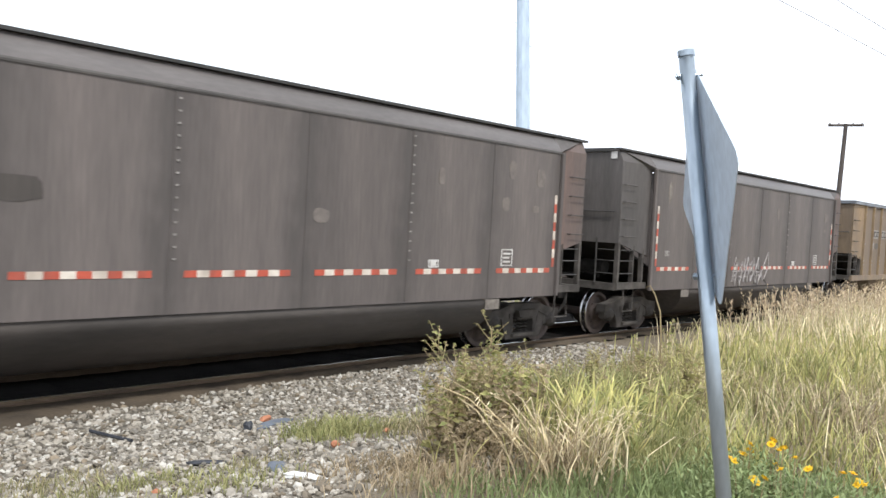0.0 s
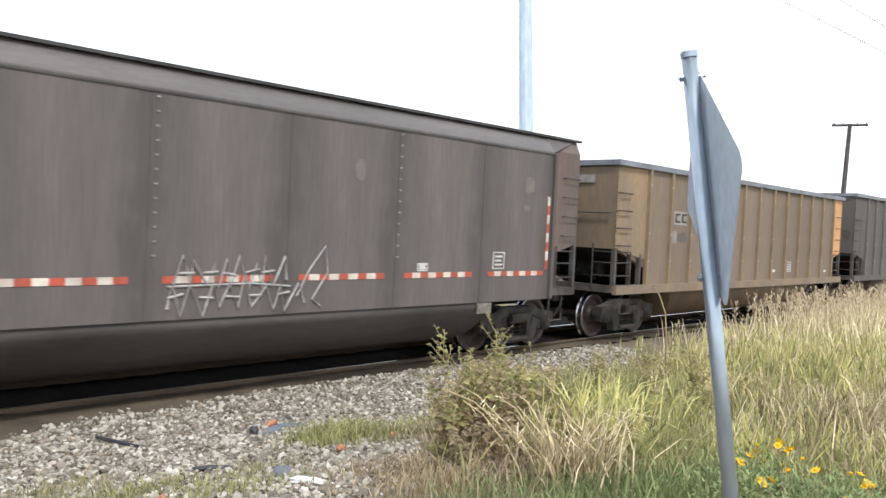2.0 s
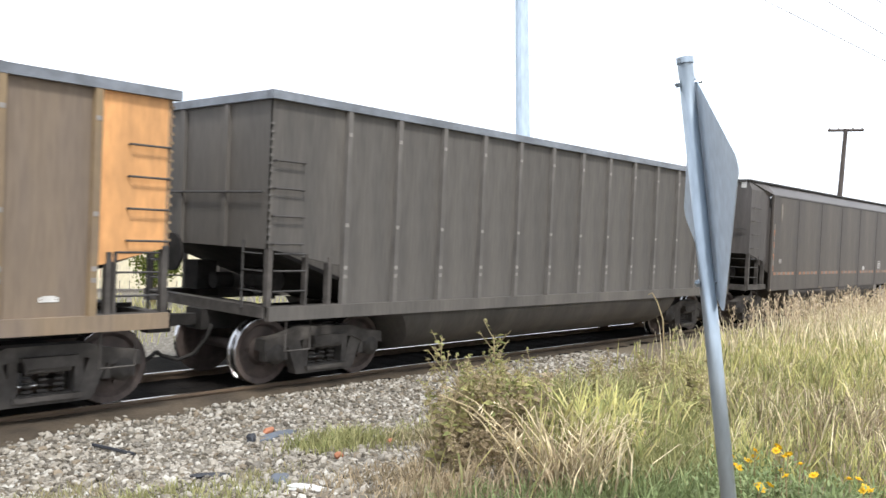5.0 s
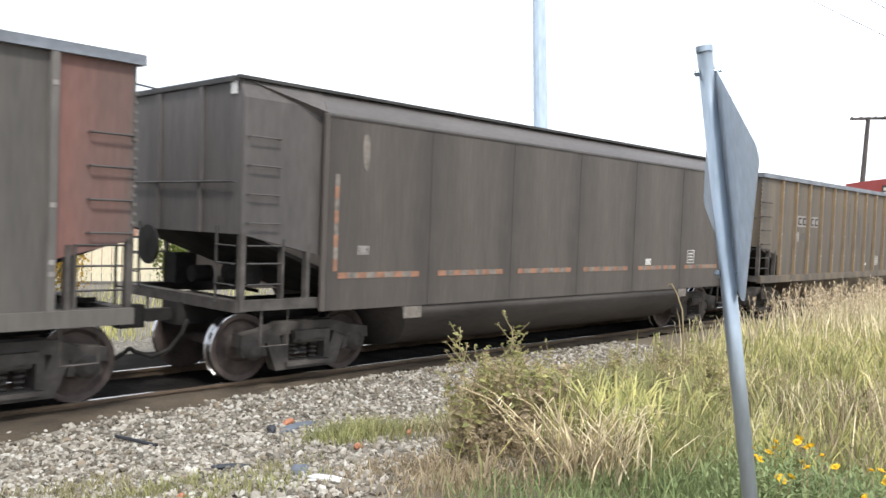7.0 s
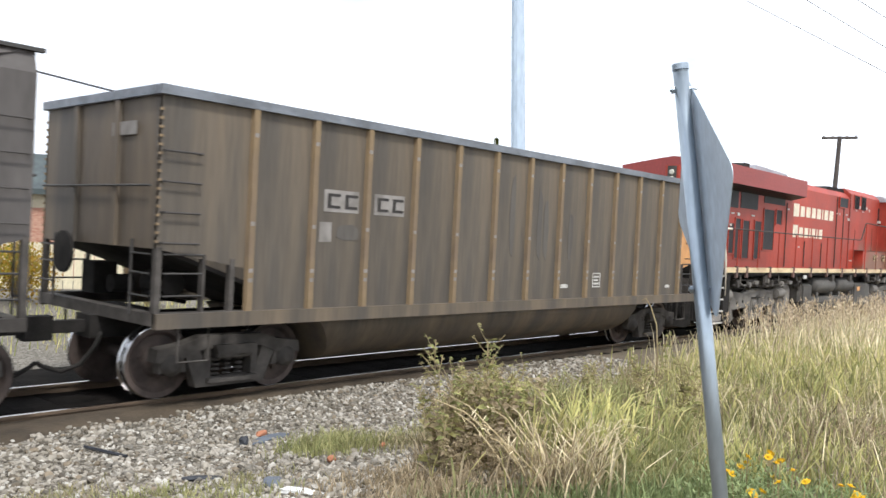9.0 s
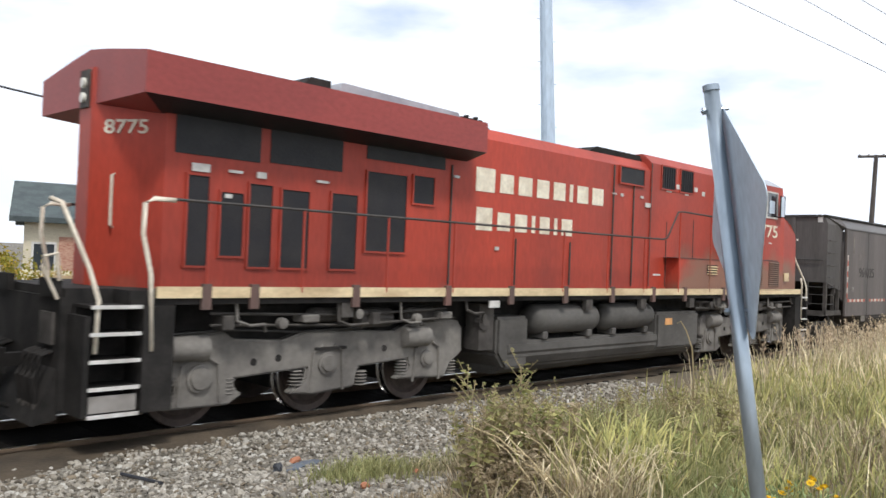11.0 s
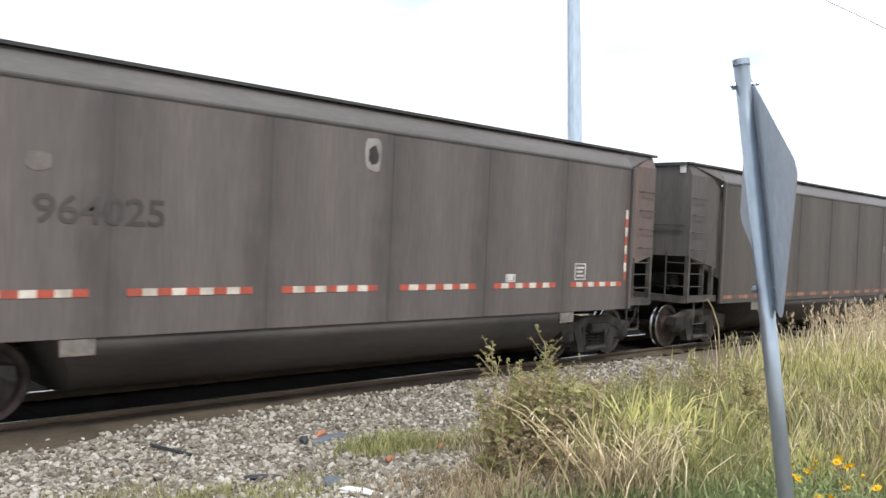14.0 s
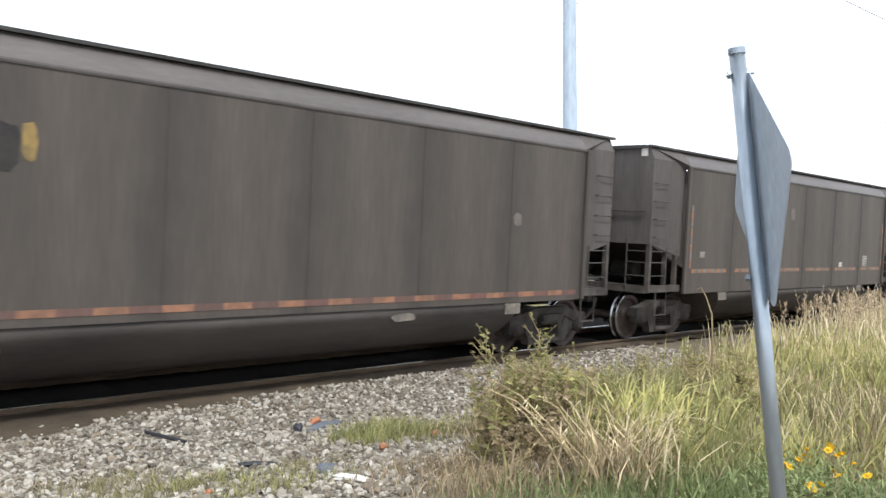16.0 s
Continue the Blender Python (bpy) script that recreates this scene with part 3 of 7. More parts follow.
def end_works(car, left, y, top, zlow, opening_w):
    """Corner posts, ladder bars, end sill, brake gear and slope sheet at one end; left: the end at x = 0."""
    def X(v):
        return v if left else BODY - v
    bm = bmesh.new()
    for s in (-1, 1):
        for a, b in ((0.0, 0.07), (0.60, 0.635), (opening_w, opening_w + 0.06)):
            box(bm, (min(X(a), X(b)), s * y - 0.045, 1.04), (max(X(a), X(b)), s * y + 0.045, zlow + 0.02 - 0.12 * a))
        box(bm, (min(X(0), X(opening_w + 0.2)), s * y - 0.06, 1.02), (max(X(0), X(opening_w + 0.2)), s * y + 0.06, 1.15))
    box(bm, (min(X(-0.02), X(0.14)), -y, 1.0), (max(X(-0.02), X(0.14)), y, 1.14))
    part("end_frame", bm, "iron", car, "sooty corner posts and end sill")
    for s in (-1, 1):
        for z in (1.34, 1.60, 1.82):
            bm = bmesh.new()
            tube(bm, [(X(0.1), s * (y + 0.03), z), (X(0.6), s * (y + 0.03), z)], 0.013, 6)
            part("rung", bm, "bar", car, "thin worn ladder bar")
        bm = bmesh.new()
        tube(bm, [(X(0.34), s * (y + 0.01), 1.1), (X(0.34), s * (y + 0.01), 0.56), (X(0.74), s * (y + 0.01), 0.56), (X(0.74), s * (y + 0.01), 1.1)], 0.018, 6)
        part("stirrup_step", bm, "iron", car, "bent bar step below the sill")
    bm = bmesh.new()
    for s in (-1, 1):
        tube(bm, [(X(-0.04), s * (y - 0.45), 1.1), (X(-0.04), s * (y - 0.45), zlow + 0.1)], 0.018, 6)
        for z in (1.34, 1.60, 1.82):
            if left or z < 1.5:
                tube(bm, [(X(-0.05), s * (y - 0.45), z), (X(-0.05), s * (y - 0.02), z)], 0.012, 6)
    tube(bm, [(X(-0.06), -y + 0.05, 2.60), (X(-0.06), y - 0.05, 2.60)], 0.016, 6)
    part("end_ladder", bm, "bar", car, "grab irons on the end sheet")
    bm = bmesh.new()
    if left:
        lathe(bm, [(-0.32, 0.05), (-0.30, 0.16), (0.22, 0.17), (0.26, 0.05)], (X(0.62), -0.55, 1.42), 14)
        lathe(bm, [(-0.16, 0.05), (-0.15, 0.12), (0.14, 0.12), (0.16, 0.05)], (X(0.55), 0.35, 1.35), 12, "x")
        box(bm, (X(0.3), 0.6, 1.2), (X(0.62), 0.95, 1.62))
        tube(bm, [(X(0.3), -0.9, 1.25), (X(0.5), -0.5, 1.3), (X(0.9), 0.4, 1.2), (X(1.6), 0.5, 1.05)], 0.03, 6)
        lathe(bm, [(-0.03, 0.03), (-0.02, 0.27), (0.02, 0.27), (0.03, 0.03)], (X(-0.14), 0.55, 1.75), 18, "x")
    else:
        tube(bm, [(X(0.2), -1.1, 1.2), (X(0.7), -0.6, 1.15), (X(1.3), 0.3, 1.1)], 0.03, 6)
    box(bm, (min(X(0.05), X(0.75)), -0.85, 1.02), (max(X(0.05), X(0.75)), 0.85, 1.06))
    part("brake_gear", bm, "dark", car, "dark brake cylinder, valves and pipes")
    bm = bmesh.new()
    prism(bm, [(X(0.03), zlow), (X(0.03), zlow + 0.05), (X(2.7), 1.02), (X(2.7), 0.96)], -y + 0.06, y - 0.06)
    part("slope_sheet", bm, "dark", car)


def tub_mesh(y, x0, x1, zt, zb, run_in, material):
    bm = bmesh.new()
    half = [(y, zt), (y - 0.012, zt - 0.14), (y - 0.08, zt - 0.29), (y - 0.22, zt - 0.45), (y - 0.42, zt - 0.58), (y - 0.72, zb + 0.08), (0.3, zb)]
    ring = [(-p, z) for p, z in half] + half[::-1]
    a = [bm.verts.new((x0 + (zt - z) * run_in, p, z)) for p, z in ring]
    b = [bm.verts.new((x1 - (zt - z) * run_in * 0.6, p, z)) for p, z in ring]
    bm.faces.new(a)
    bm.faces.new(b[::-1])
    for i in range(len(ring)):
        j = (i + 1) % len(ring)
        f = bm.faces.new((a[i], a[j], b[j], b[i]))
        f.smooth = True
    bmesh.ops.recalc_face_normals(bm, faces=bm.faces)
    me = bpy.data.meshes.new("tub")
    bm.to_mesh(me)
    bm.free()
    me.materials.append(M[material])
    return me


def smooth_hopper(pieces):
    """Rotary coal hopper with smooth bulged sides, inset end bays, a rounded tub between the trucks."""
    car = thing("coal_hopper", "smooth-sided coal hopper car covered in grey-brown coal dust, on rusty trucks", "train car", "cars of the coal train")
    H, yt, ys, x0, x1 = 3.89, 1.40, 1.62, 1.2, 12.62
    n, step = 6, (x1 - x0) / 6
    w = step - 0.05
    crease = 3.55
    pan = bmesh.new()
    box(pan, (0, -ys, 0.98), (w, -ys + 0.05, crease))
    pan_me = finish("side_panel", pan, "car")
    post = bmesh.new()
    box(post, (0, -ys + 0.006, 0.98), (0.05, -ys + 0.06, crease))
    post_me = finish("seam_post", post, "car")
    for s in (-1, 1):
        for i in range(n):
            x = x0 + i * step
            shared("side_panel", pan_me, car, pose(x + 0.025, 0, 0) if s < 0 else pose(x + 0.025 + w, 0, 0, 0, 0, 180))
        for i in range(n + 1):
            x = x0 + i * step
            shared("seam_post", post_me, car, pose(x - 0.025, 0, 0) if s < 0 else pose(x + 0.025, 0, 0, 0, 0, 180))
        # sheet that leans in from the crease to the top chord
        bm = bmesh.new()
        lean = [(ys, crease), (ys - 0.03, crease + 0.065), (ys - 0.075, crease + 0.13), (ys - 0.13, crease + 0.195), (yt, H - 0.045)]
        prism(bm, [(s * y, z) for y, z in lean] + [(s * (y - 0.05), z - 0.01) for y, z in lean[::-1]], x0 - 0.02, x1 + 0.02, "x")
        part("lean_sheet", bm, "car_top", car, "smooth grey sheet leaning in to the top edge", True).data.set_sharp_from_angle(angle=radians(35))
        bm = bmesh.new()
        prism(bm, [(s * (ys + 0.012), crease - 0.03), (s * (ys + 0.012), crease - 0.005), (s * (ys - 0.01), crease + 0.02), (s * (ys - 0.02), crease - 0.03)], x0 - 0.02, x1 + 0.02, "x")
        part("crease_lip", bm, "seam", car)
        for x in (x0 - 0.05, x1 + 0.05):
            bm = bmesh.new()
            box(bm, (x - 0.04, s * ys - 0.05, 0.98), (x + 0.04, s * ys + 0.012, crease))
            soften(bm, 0.01, 1)
            part("side_edge", bm, "car", car, "worn upright edge of the side")
    for left in (True, False):
        def X(v):
            return v if left else BODY - v
        q = x0 if left else BODY - x1
        for s in (-1, 1):
            bm = bmesh.new()
            yb = 1.51
            prism(bm, [(X(0), 3.62), (X(q), 3.62), (X(q), 1.70), (X(0), 1.96)], s * (yb - 0.04), s * yb)
            v = [bm.verts.new(p) for p in ((X(0), s * yb, 3.62), (X(q), s * yb, 3.62), (X(q), s * (yt + 0.002), H - 0.035), (X(0), s * (yt + 0.002), H - 0.035),
                                           (X(0), s * (yb - 0.04), 3.62), (X(q), s * (yb - 0.04), 3.62), (X(q), s * (yt - 0.04), H - 0.035), (X(0), s * (yt - 0.04), H - 0.035))]
            for f in ((0, 1, 2, 3), (4, 7, 6, 5), (0, 3, 7, 4), (1, 5, 6, 2)):
                bm.faces.new([v[i] for i in f])
            part("bay_sheet", bm, "car_end", car)
            bm = bmesh.new()     # end of the bulge: it dies into the corner under the top chord
            v = [bm.verts.new(p) for p in ((X(0.02), s * (yt + 0.006), H - 0.03), (X(q), s * (yt + 0.006), H - 0.03), (X(q), s * (ys + 0.004), 3.56), (X(q), s * (yt + 0.12), 3.48))]
            for f in ((0, 1, 2), (0, 2, 3), (0, 3, 1), (1, 3, 2)):
                bm.faces.new([v[i] for i in f])
            part("gusset", bm, "car_end", car)
            for z in (2.1, 2.45, 2.8, 3.15):
                bm = bmesh.new()
                tube(bm, [(X(0.06), s * yb, z), (X(0.06), s * (yb + 0.07), z), (X(0.5), s * (yb + 0.07), z), (X(0.5), s * yb, z)], 0.011, 6)
                part("grab_iron", bm, "car_end" if left else "seam", car)
        bm = bmesh.new()
        prism(bm, [(-1.50, 1.96), (1.50, 1.96), (1.50, 3.62), (yt, H - 0.035), (-yt, H - 0.035), (-1.50, 3.62)], X(-0.01), X(0.06), "x")
        part("end_sheet", bm, "car_end", car)
        for y in (-0.55, 0.55):
            bm = bmesh.new()
            box(bm, (min(X(-0.05), X(0)), y - 0.05, 1.96), (max(X(-0.05), X(0)), y + 0.05, H - 0.08))
            part("end_post", bm, "car_end", car)
        end_works(car, left, 1.47, H, 1.96, 0.98 if left else 0.66)
        coupler(car, X(0), -1 if left else 1)
        bm = bmesh.new()
        box(bm, (min(X(-0.02), X(-0.026)), -yt + 0.03, H - 0.22), (max(X(-0.02), X(-0.026)), -yt + 0.17, H - 0.07))
        part("corner_plate", bm, "white", car, "small white plate at the top corner")
        freight_truck(car, X(1.36 if left else 1.12), pieces)
    bm = bmesh.new()
    for s in (-1, 1):
        box(bm, (-0.06, s * yt - 0.07, H - 0.045), (BODY + 0.10, s * yt + 0.012, H - 0.005))
    for x in (-0.05, BODY - 0.06):
        box(bm, (x, -yt + 0.06, H - 0.07), (x + 0.11, yt - 0.06, H - 0.003))
    part("top_chord", bm, "chord_dark", car, "sooty top edge")
    shared("tub", tub_mesh(1.6, 2.62, 11.05, 0.98, 0.22, 0.55, "tub"), car)
    bm = bmesh.new()
    box(bm, (-0.1, -0.2, 0.72), (BODY + 0.1, 0.2, 1.02))
    box(bm, (2.7, -1.45, 1.0), (11.0, 1.45, 1.05))
    part("centre_sill", bm, "dark", car)
    for x in (2.66, 10.72):
        bm = bmesh.new()
        box(bm, (x, -1.612, 0.80), (x + 0.36, -1.602, 0.97))
        part("placard_board", bm, "pale_patch", car, "pale board at the tub's shoulder")
    return car


def strip(bm, a, b, z0, z1, y0, y1, k, upright=False):
    """One thin strip whose tiles alternate between two materials."""
    rings = []
    for j in range(k + 1):
        q = a + (b - a) * j / k
        pts = ((q, y0, z0), (q, y1, z0), (q, y1, z1), (q, y0, z1)) if not upright else ((z0, y0, q), (z0, y1, q), (z1, y1, q), (z1, y0, q))
        rings.append([bm.verts.new(p) for p in pts])
    for j in range(k):
        for i in range(4):
            bm.faces.new((rings[j][i], rings[j][(i + 1) % 4], rings[j + 1][(i + 1) % 4], rings[j + 1][i])).material_index = j % 2
    bm.faces.new(rings[0])
    bm.faces.new(rings[-1][::-1])


def reflective_marks(car, ys, x0, step, n, red, white, vertical=(1.33,), z=1.44):
    """Rows of red and white reflective sheet along the sill, one part for each panel."""
    for i in range(n):
        bm = bmesh.new()
        a, b = x0 + i * step + 0.22, x0 + (i + 1) * step - 0.18
        strip(bm, a, b, z - 0.04, z + 0.04, -ys - 0.006, -ys - 0.001, 9)
        part("reflective_strip", bm, [red, white], car, "red and white reflective strip")
    for x in vertical:
        bm = bmesh.new()
        strip(bm, 1.5, 2.78, x, x + 0.07, -ys - 0.006, -ys - 0.001, 8, True)
        part("reflective_strip", bm, [red, white], car, "red and white reflective strip")


def plate_bars(car, x, z, ys, w, h, name="data_panel", frame_only=True, material="white"):
    """A small stencilled box with bars in it for writing too small to read."""
    bm = bmesh.new()
    y0, y1 = -ys - 0.007, -ys - 0.001
    t = 0.018
    for lo, hi in (((x, z), (x + w, z + t)), ((x, z + h - t), (x + w, z + h)), ((x, z + t), (x + t, z + h - t)), ((x + w - t, z + t), (x + w, z + h - t))):
        box(bm, (lo[0], y0, lo[1]), (hi[0], y1, hi[1]))
    for j in range(3):
        box(bm, (x + w * 0.18, y0, z + h * (0.2 + 0.24 * j)), (x + w * (0.82 - 0.1 * (j % 2)), y1, z + h * (0.2 + 0.24 * j) + 0.03))
    part(name, bm, material, car, "white stencilled box with small bars")


def patch(car, name, x, z, ys, w, h, material, label="", seed=0, n=14):
    """An uneven worn or sprayed patch on the side."""
    rnd = random.Random(seed)
    bm = bmesh.new()
    pts = []
    for k in range(n):
        a = 2 * math.pi * k / n
        r = rnd.uniform(0.82, 1.05)
        pts.append((x + w * 0.5 * r * math.copysign(abs(math.cos(a)) ** 0.7, math.cos(a)), z + h * 0.5 * r * math.copysign(abs(math.sin(a)) ** 0.7, math.sin(a))))
    prism(bm, pts, -ys - 0.005, -ys - 0.001)
    part(name, bm, material, car, label)


def rivets(car, xs, ys, z0, z1, dz, material="white_faded"):
    bm = bmesh.new()
    for x in xs:
        z = z0
        while z < z1:
            box(bm, (x - 0.012, -ys - 0.012, z), (x + 0.022, -ys - 0.001, z + 0.022))
            z += dz
    tagged(part("rivet_row", bm, material, car, "bright rivet heads in rows"), kind="stuff")


def ribbed_hopper(pieces, H, sheet, rib, bay_left, bay_right, end, label):
    """Rotary coal hopper with outside ribs, box top chord and tapered tub."""
    car = thing("ribbed_coal_hopper", label, "train car", "cars of the coal train")
    ys, r0, step = 1.52, 1.24, 0.958
    pan = bmesh.new()
    box(pan, (0, -ys, 1.14), (step - 0.004, -ys + 0.05, H - 0.1))
    pan_me = finish("side_panel", pan, sheet)
    rb = bmesh.new()
    prism(rb, [(-0.05, -ys + 0.002), (-0.04, -ys - 0.065), (0.04, -ys - 0.065), (0.05, -ys + 0.002)], 1.12, H - 0.09, "z", 0)
    for z in (1.5, 1.62, 2.2, H - 0.45):
        box(rb, (-0.03, -ys - 0.071, z), (0.03, -ys - 0.064, z + 0.05), 1)
    rib_me = finish("rib", rb, [rib, "white_faded"])
    for s in (-1, 1):
        for i in range(12):
            shared("side_panel", pan_me, car, pose(r0 + i * step, 0, 0) if s < 0 else pose(r0 + (i + 1) * step, 0, 0, 0, 0, 180))
        for i in range(13):
            shared("rib", rib_me, car, pose(r0 + i * step, 0, 0) if s < 0 else pose(r0 + i * step, 0, 0, 0, 0, 180))
        bm = bmesh.new()
        box(bm, (0, s * (ys + 0.03) - 0.05, 0.97), (BODY, s * (ys + 0.03) + 0.045, 1.145))
        part("side_sill", bm, sheet, car)
        bm = bmesh.new()
        box(bm, (-0.05, s * (ys + 0.01) - 0.06, H - 0.11), (BODY + 0.08, s * (ys + 0.01) + 0.07, H))
        part("top_chord", bm, "chord", car, "pale worn top edge")
    for left, m_bay in ((True, bay_left), (False, bay_right)):
        def X(v):
            return v if left else BODY - v
        q = r0 if left else BODY - r0 - 12 * step
        for s in (-1, 1):
            bm = bmesh.new()
            prism(bm, [(X(0), H - 0.1), (X(q), H - 0.1), (X(q), 1.66), (X(0), 1.88)], s * (ys - 0.045), s * ys)
            part("bay_sheet", bm, m_bay, car, "orange painted end bay" if m_bay == "orange" else "")
            for z in (1.95, 2.3, 2.65, 3.0):
                bm = bmesh.new()
                a, b = (0.04, 0.5)
                tube(bm, [(X(a), s * (ys + 0.005), z), (X(a), s * (ys + 0.07), z), (X(b), s * (ys + 0.07), z), (X(b), s * (ys + 0.005), z)], 0.014, 6)
                part("grab_iron", bm, "seam", car)
            bm = bmesh.new()
            for j in range(16):
                box(bm, (X(0.0) - 0.02, s * ys - 0.015, 1.95 + 0.1 * j), (X(0.0) + 0.02, s * ys + 0.012, 1.98 + 0.1 * j))
            tagged(part("rivet_row", bm, rib, car), kind="stuff")
        bm = bmesh.new()
        prism(bm, [(-ys, 1.88), (ys, 1.88), (ys, H - 0.1), (-ys, H - 0.1)], X(0), X(0.05), "x")
        part("end_sheet", bm, end, car)
        for y in (-0.55, 0.55):
            bm = bmesh.new()
            box(bm, (min(X(-0.05), X(0)), y - 0.05, 1.88), (max(X(-0.05), X(0)), y + 0.05, H - 0.12))
            part("end_post", bm, end, car)
        bm = bmesh.new()
        box(bm, (X(0) - 0.06, -ys + 0.05, H - 0.11), (X(0) + 0.06, ys - 0.05, H - 0.002))
        part("end_chord", bm, "chord", car)
        end_works(car, left, ys - 0.03, H, 1.88, 0.98 if left else 0.66)
        coupler(car, X(0), -1 if left else 1)
        freight_truck(car, X(1.36 if left else 1.12), pieces)
    shared("tub", tub_mesh(1.42, 2.5, 11.2, 0.97, 0.22, 0.75, sheet), car)
    bm = bmesh.new()
    box(bm, (-0.1, -0.2, 0.72), (BODY + 0.1, 0.2, 1.0))
    box(bm, (2.6, -1.45, 0.975), (11.1, 1.45, 1.03))
    part("centre_sill", bm, "dark", car)
    return car


# ---------------- locomotive ----------------
LOCO_R = 0.53


def panel_row(loco, rects, y, material, name, label="", depth=0.012, frame_m=None):
    """Doors, screens and windows on the near and far hood sides, each a part; rects: x0, z0, x1, z1."""
    for x0, z0, x1, z1 in rects:
        for s in (-1, 1):
            bm = bmesh.new()
            box(bm, (x0, min(s * (y - 0.01), s * (y + depth)), z0), (x1, max(s * (y - 0.01), s * (y + depth)), z1))
            if frame_m:
                t = 0.028
                for lo, hi in (((x0 - t, z0 - t), (x1 + t, z0)), ((x0 - t, z1), (x1 + t, z1 + t)), ((x0 - t, z0), (x0, z1)), ((x1, z0), (x1 + t, z1))):
                    box(bm, (lo[0], min(s * (y - 0.01), s * (y + depth + 0.015)), lo[1]), (hi[0], max(s * (y - 0.01), s * (y + depth + 0.015)), hi[1]), 1)
            part(name, bm, [material, frame_m] if frame_m else material, loco, label)


def louvre(loco, x0, z0, x1, z1, n, y, m_slat="cream", m_back="dark"):
    ob = None
    bm = bmesh.new()
    box(bm, (x0, -y - 0.006, z0), (x1, -y + 0.01, z1))
    ob = part("louvre", bm, m_back, loco)
    d = (z1 - z0) / n
    for k in range(n):
        bm = bmesh.new()
        z = z0 + k * d
        prism(bm, [(-y - 0.004, z + d * 0.05), (-y - 0.035, z + d * 0.15), (-y - 0.004, z + d * 0.55)], x0 + 0.01, x1 - 0.01, "x")
        part("slat", bm, m_slat, ob)


def loco_truck(loco, axles, flip):
    mid = axles[1]
    for s in (-1, 1):
        bm = bmesh.new()
        y0, y1 = s * 1.02, s * 1.18
        a, b, c = (v - mid for v in axles)
        pts = [(a - 0.5, 0.98), (a - 0.36, 1.15), (a + 0.32, 1.20), (a + 0.46, 1.10), (b - 0.72, 1.06), (b - 0.40, 1.16), (b + 0.62, 1.14), (c - 0.66, 1.11), (c - 0.28, 1.25), (c + 0.66, 1.25),
               (c + 0.78, 1.12), (c + 0.80, 0.74), (c + 0.52, 0.56), (c + 0.43, 0.36), (c - 0.62, 0.40), (c - 0.36, 0.56), (c - 0.40, 0.69), (b + 0.56, 0.63), (b + 0.50, 0.36), (b - 0.22, 0.31), (b - 0.62, 0.35),
               (b - 0.36, 0.52), (b - 0.34, 0.67), (a + 0.49, 0.61), (a + 0.50, 0.48), (a + 0.62, 0.41), (a + 0.42, 0.29), (a - 0.50, 0.30), (a - 0.30, 0.46), (a - 0.32, 0.66), (a - 0.5, 0.70)]
        prism(bm, [(mid + x, z) for x, z in pts], y0, y1)
        soften(bm, 0.025, 2)
        fr = part("truck_frame", bm, "truck", loco, "dusty grey cast three-axle truck frame")
        for x, z, r in zip(axles, (0.65, 0.72, 0.68), (0.14, 0.12, 0.10)):
            bm = bmesh.new()
            lathe(bm, [(y1 - s * 0.02, r + 0.04), (y1 + s * 0.03, r + 0.035), (y1 + s * 0.035, r), (y1 + s * 0.06, r - 0.01), (y1 + s * 0.065, 0.04)], (x, 0, z), 18)
            part("journal_box", bm, "truck", fr)
            for k in (-1, 1):
                bm = bmesh.new()
                tube(bm, [(x + k * 0.28, y1, 0.34), (x + k * 0.24, y1 + s * 0.02, z + 0.16), (x + k * 0.1, y1 + s * 0.02, z + 0.24)], 0.022, 6)
                part("pedestal_edge", bm, "truck", fr)
        for x, z in ((a + 0.41, 0.42), (b - 0.46, 0.44), (c - 0.46, 0.46), (a - 0.4, 0.40), (b + 0.66, 0.36), (c + 0.6, 0.40)):
            bm = bmesh.new()
            for j in range(5):
                lathe(bm, [(z + j * 0.045, 0.07), (z + 0.012 + j * 0.045, 0.10), (z + 0.026 + j * 0.045, 0.07)], (mid + x, s * 1.1, 0), 14, "z")
            part("coil_spring", bm, "truck", fr)
        # no holes cut: flat black discs paint the shade inside them
        for x, z in ((b - 0.80, 0.83), (b + 1.03, 0.87), (a + 0.75, 0.80)):
            bm = bmesh.new()
            lathe(bm, [(y1 - s * 0.01, 0.03), (y1 + s * 0.003, 0.05), (y1 + s * 0.004, 0.02)], (mid + x, 0, z), 12)
            part("core_hole", bm, "dark", fr, "dark disc painting a shaded round opening")
        bm = bmesh.new()
        box(bm, (mid - 0.22, min(y1, y1 + s * 0.04), 0.90), (mid + 0.3, max(y1, y1 + s * 0.04), 0.94))
        part("wear_plate", bm, "dark", fr)
        for x in (axles[0] + (-0.15 if not flip else 0.1), axles[2] - 0.25):
            bm = bmesh.new()
            lathe(bm, [(-0.3, 0.06), (-0.28, 0.15), (0.2, 0.16), (0.24, 0.06)], (x, s * 1.2, 1.02), 16, "x")
            part("brake_cylinder", bm, "truck", fr, "", True).data.set_sharp_from_angle(angle=radians(35))
        bm = bmesh.new()
        tube(bm, [(axles[0] - 0.4, y1, 1.19), (axles[0] + 0.4, y1 + s * 0.02, 1.22), (mid - 0.5, y1, 1.16), (mid + 0.5, y1, 1.18), (axles[2] - 0.3, y1 + s * 0.02, 1.27), (axles[2] + 0.6, y1, 1.28)], 0.014, 6)
        part("pipe", bm, "bar", fr)
    bm = bmesh.new()
    box(bm, (axles[0] - 0.5, -0.95, 0.75), (axles[2] + 0.5, 0.95, 1.2))
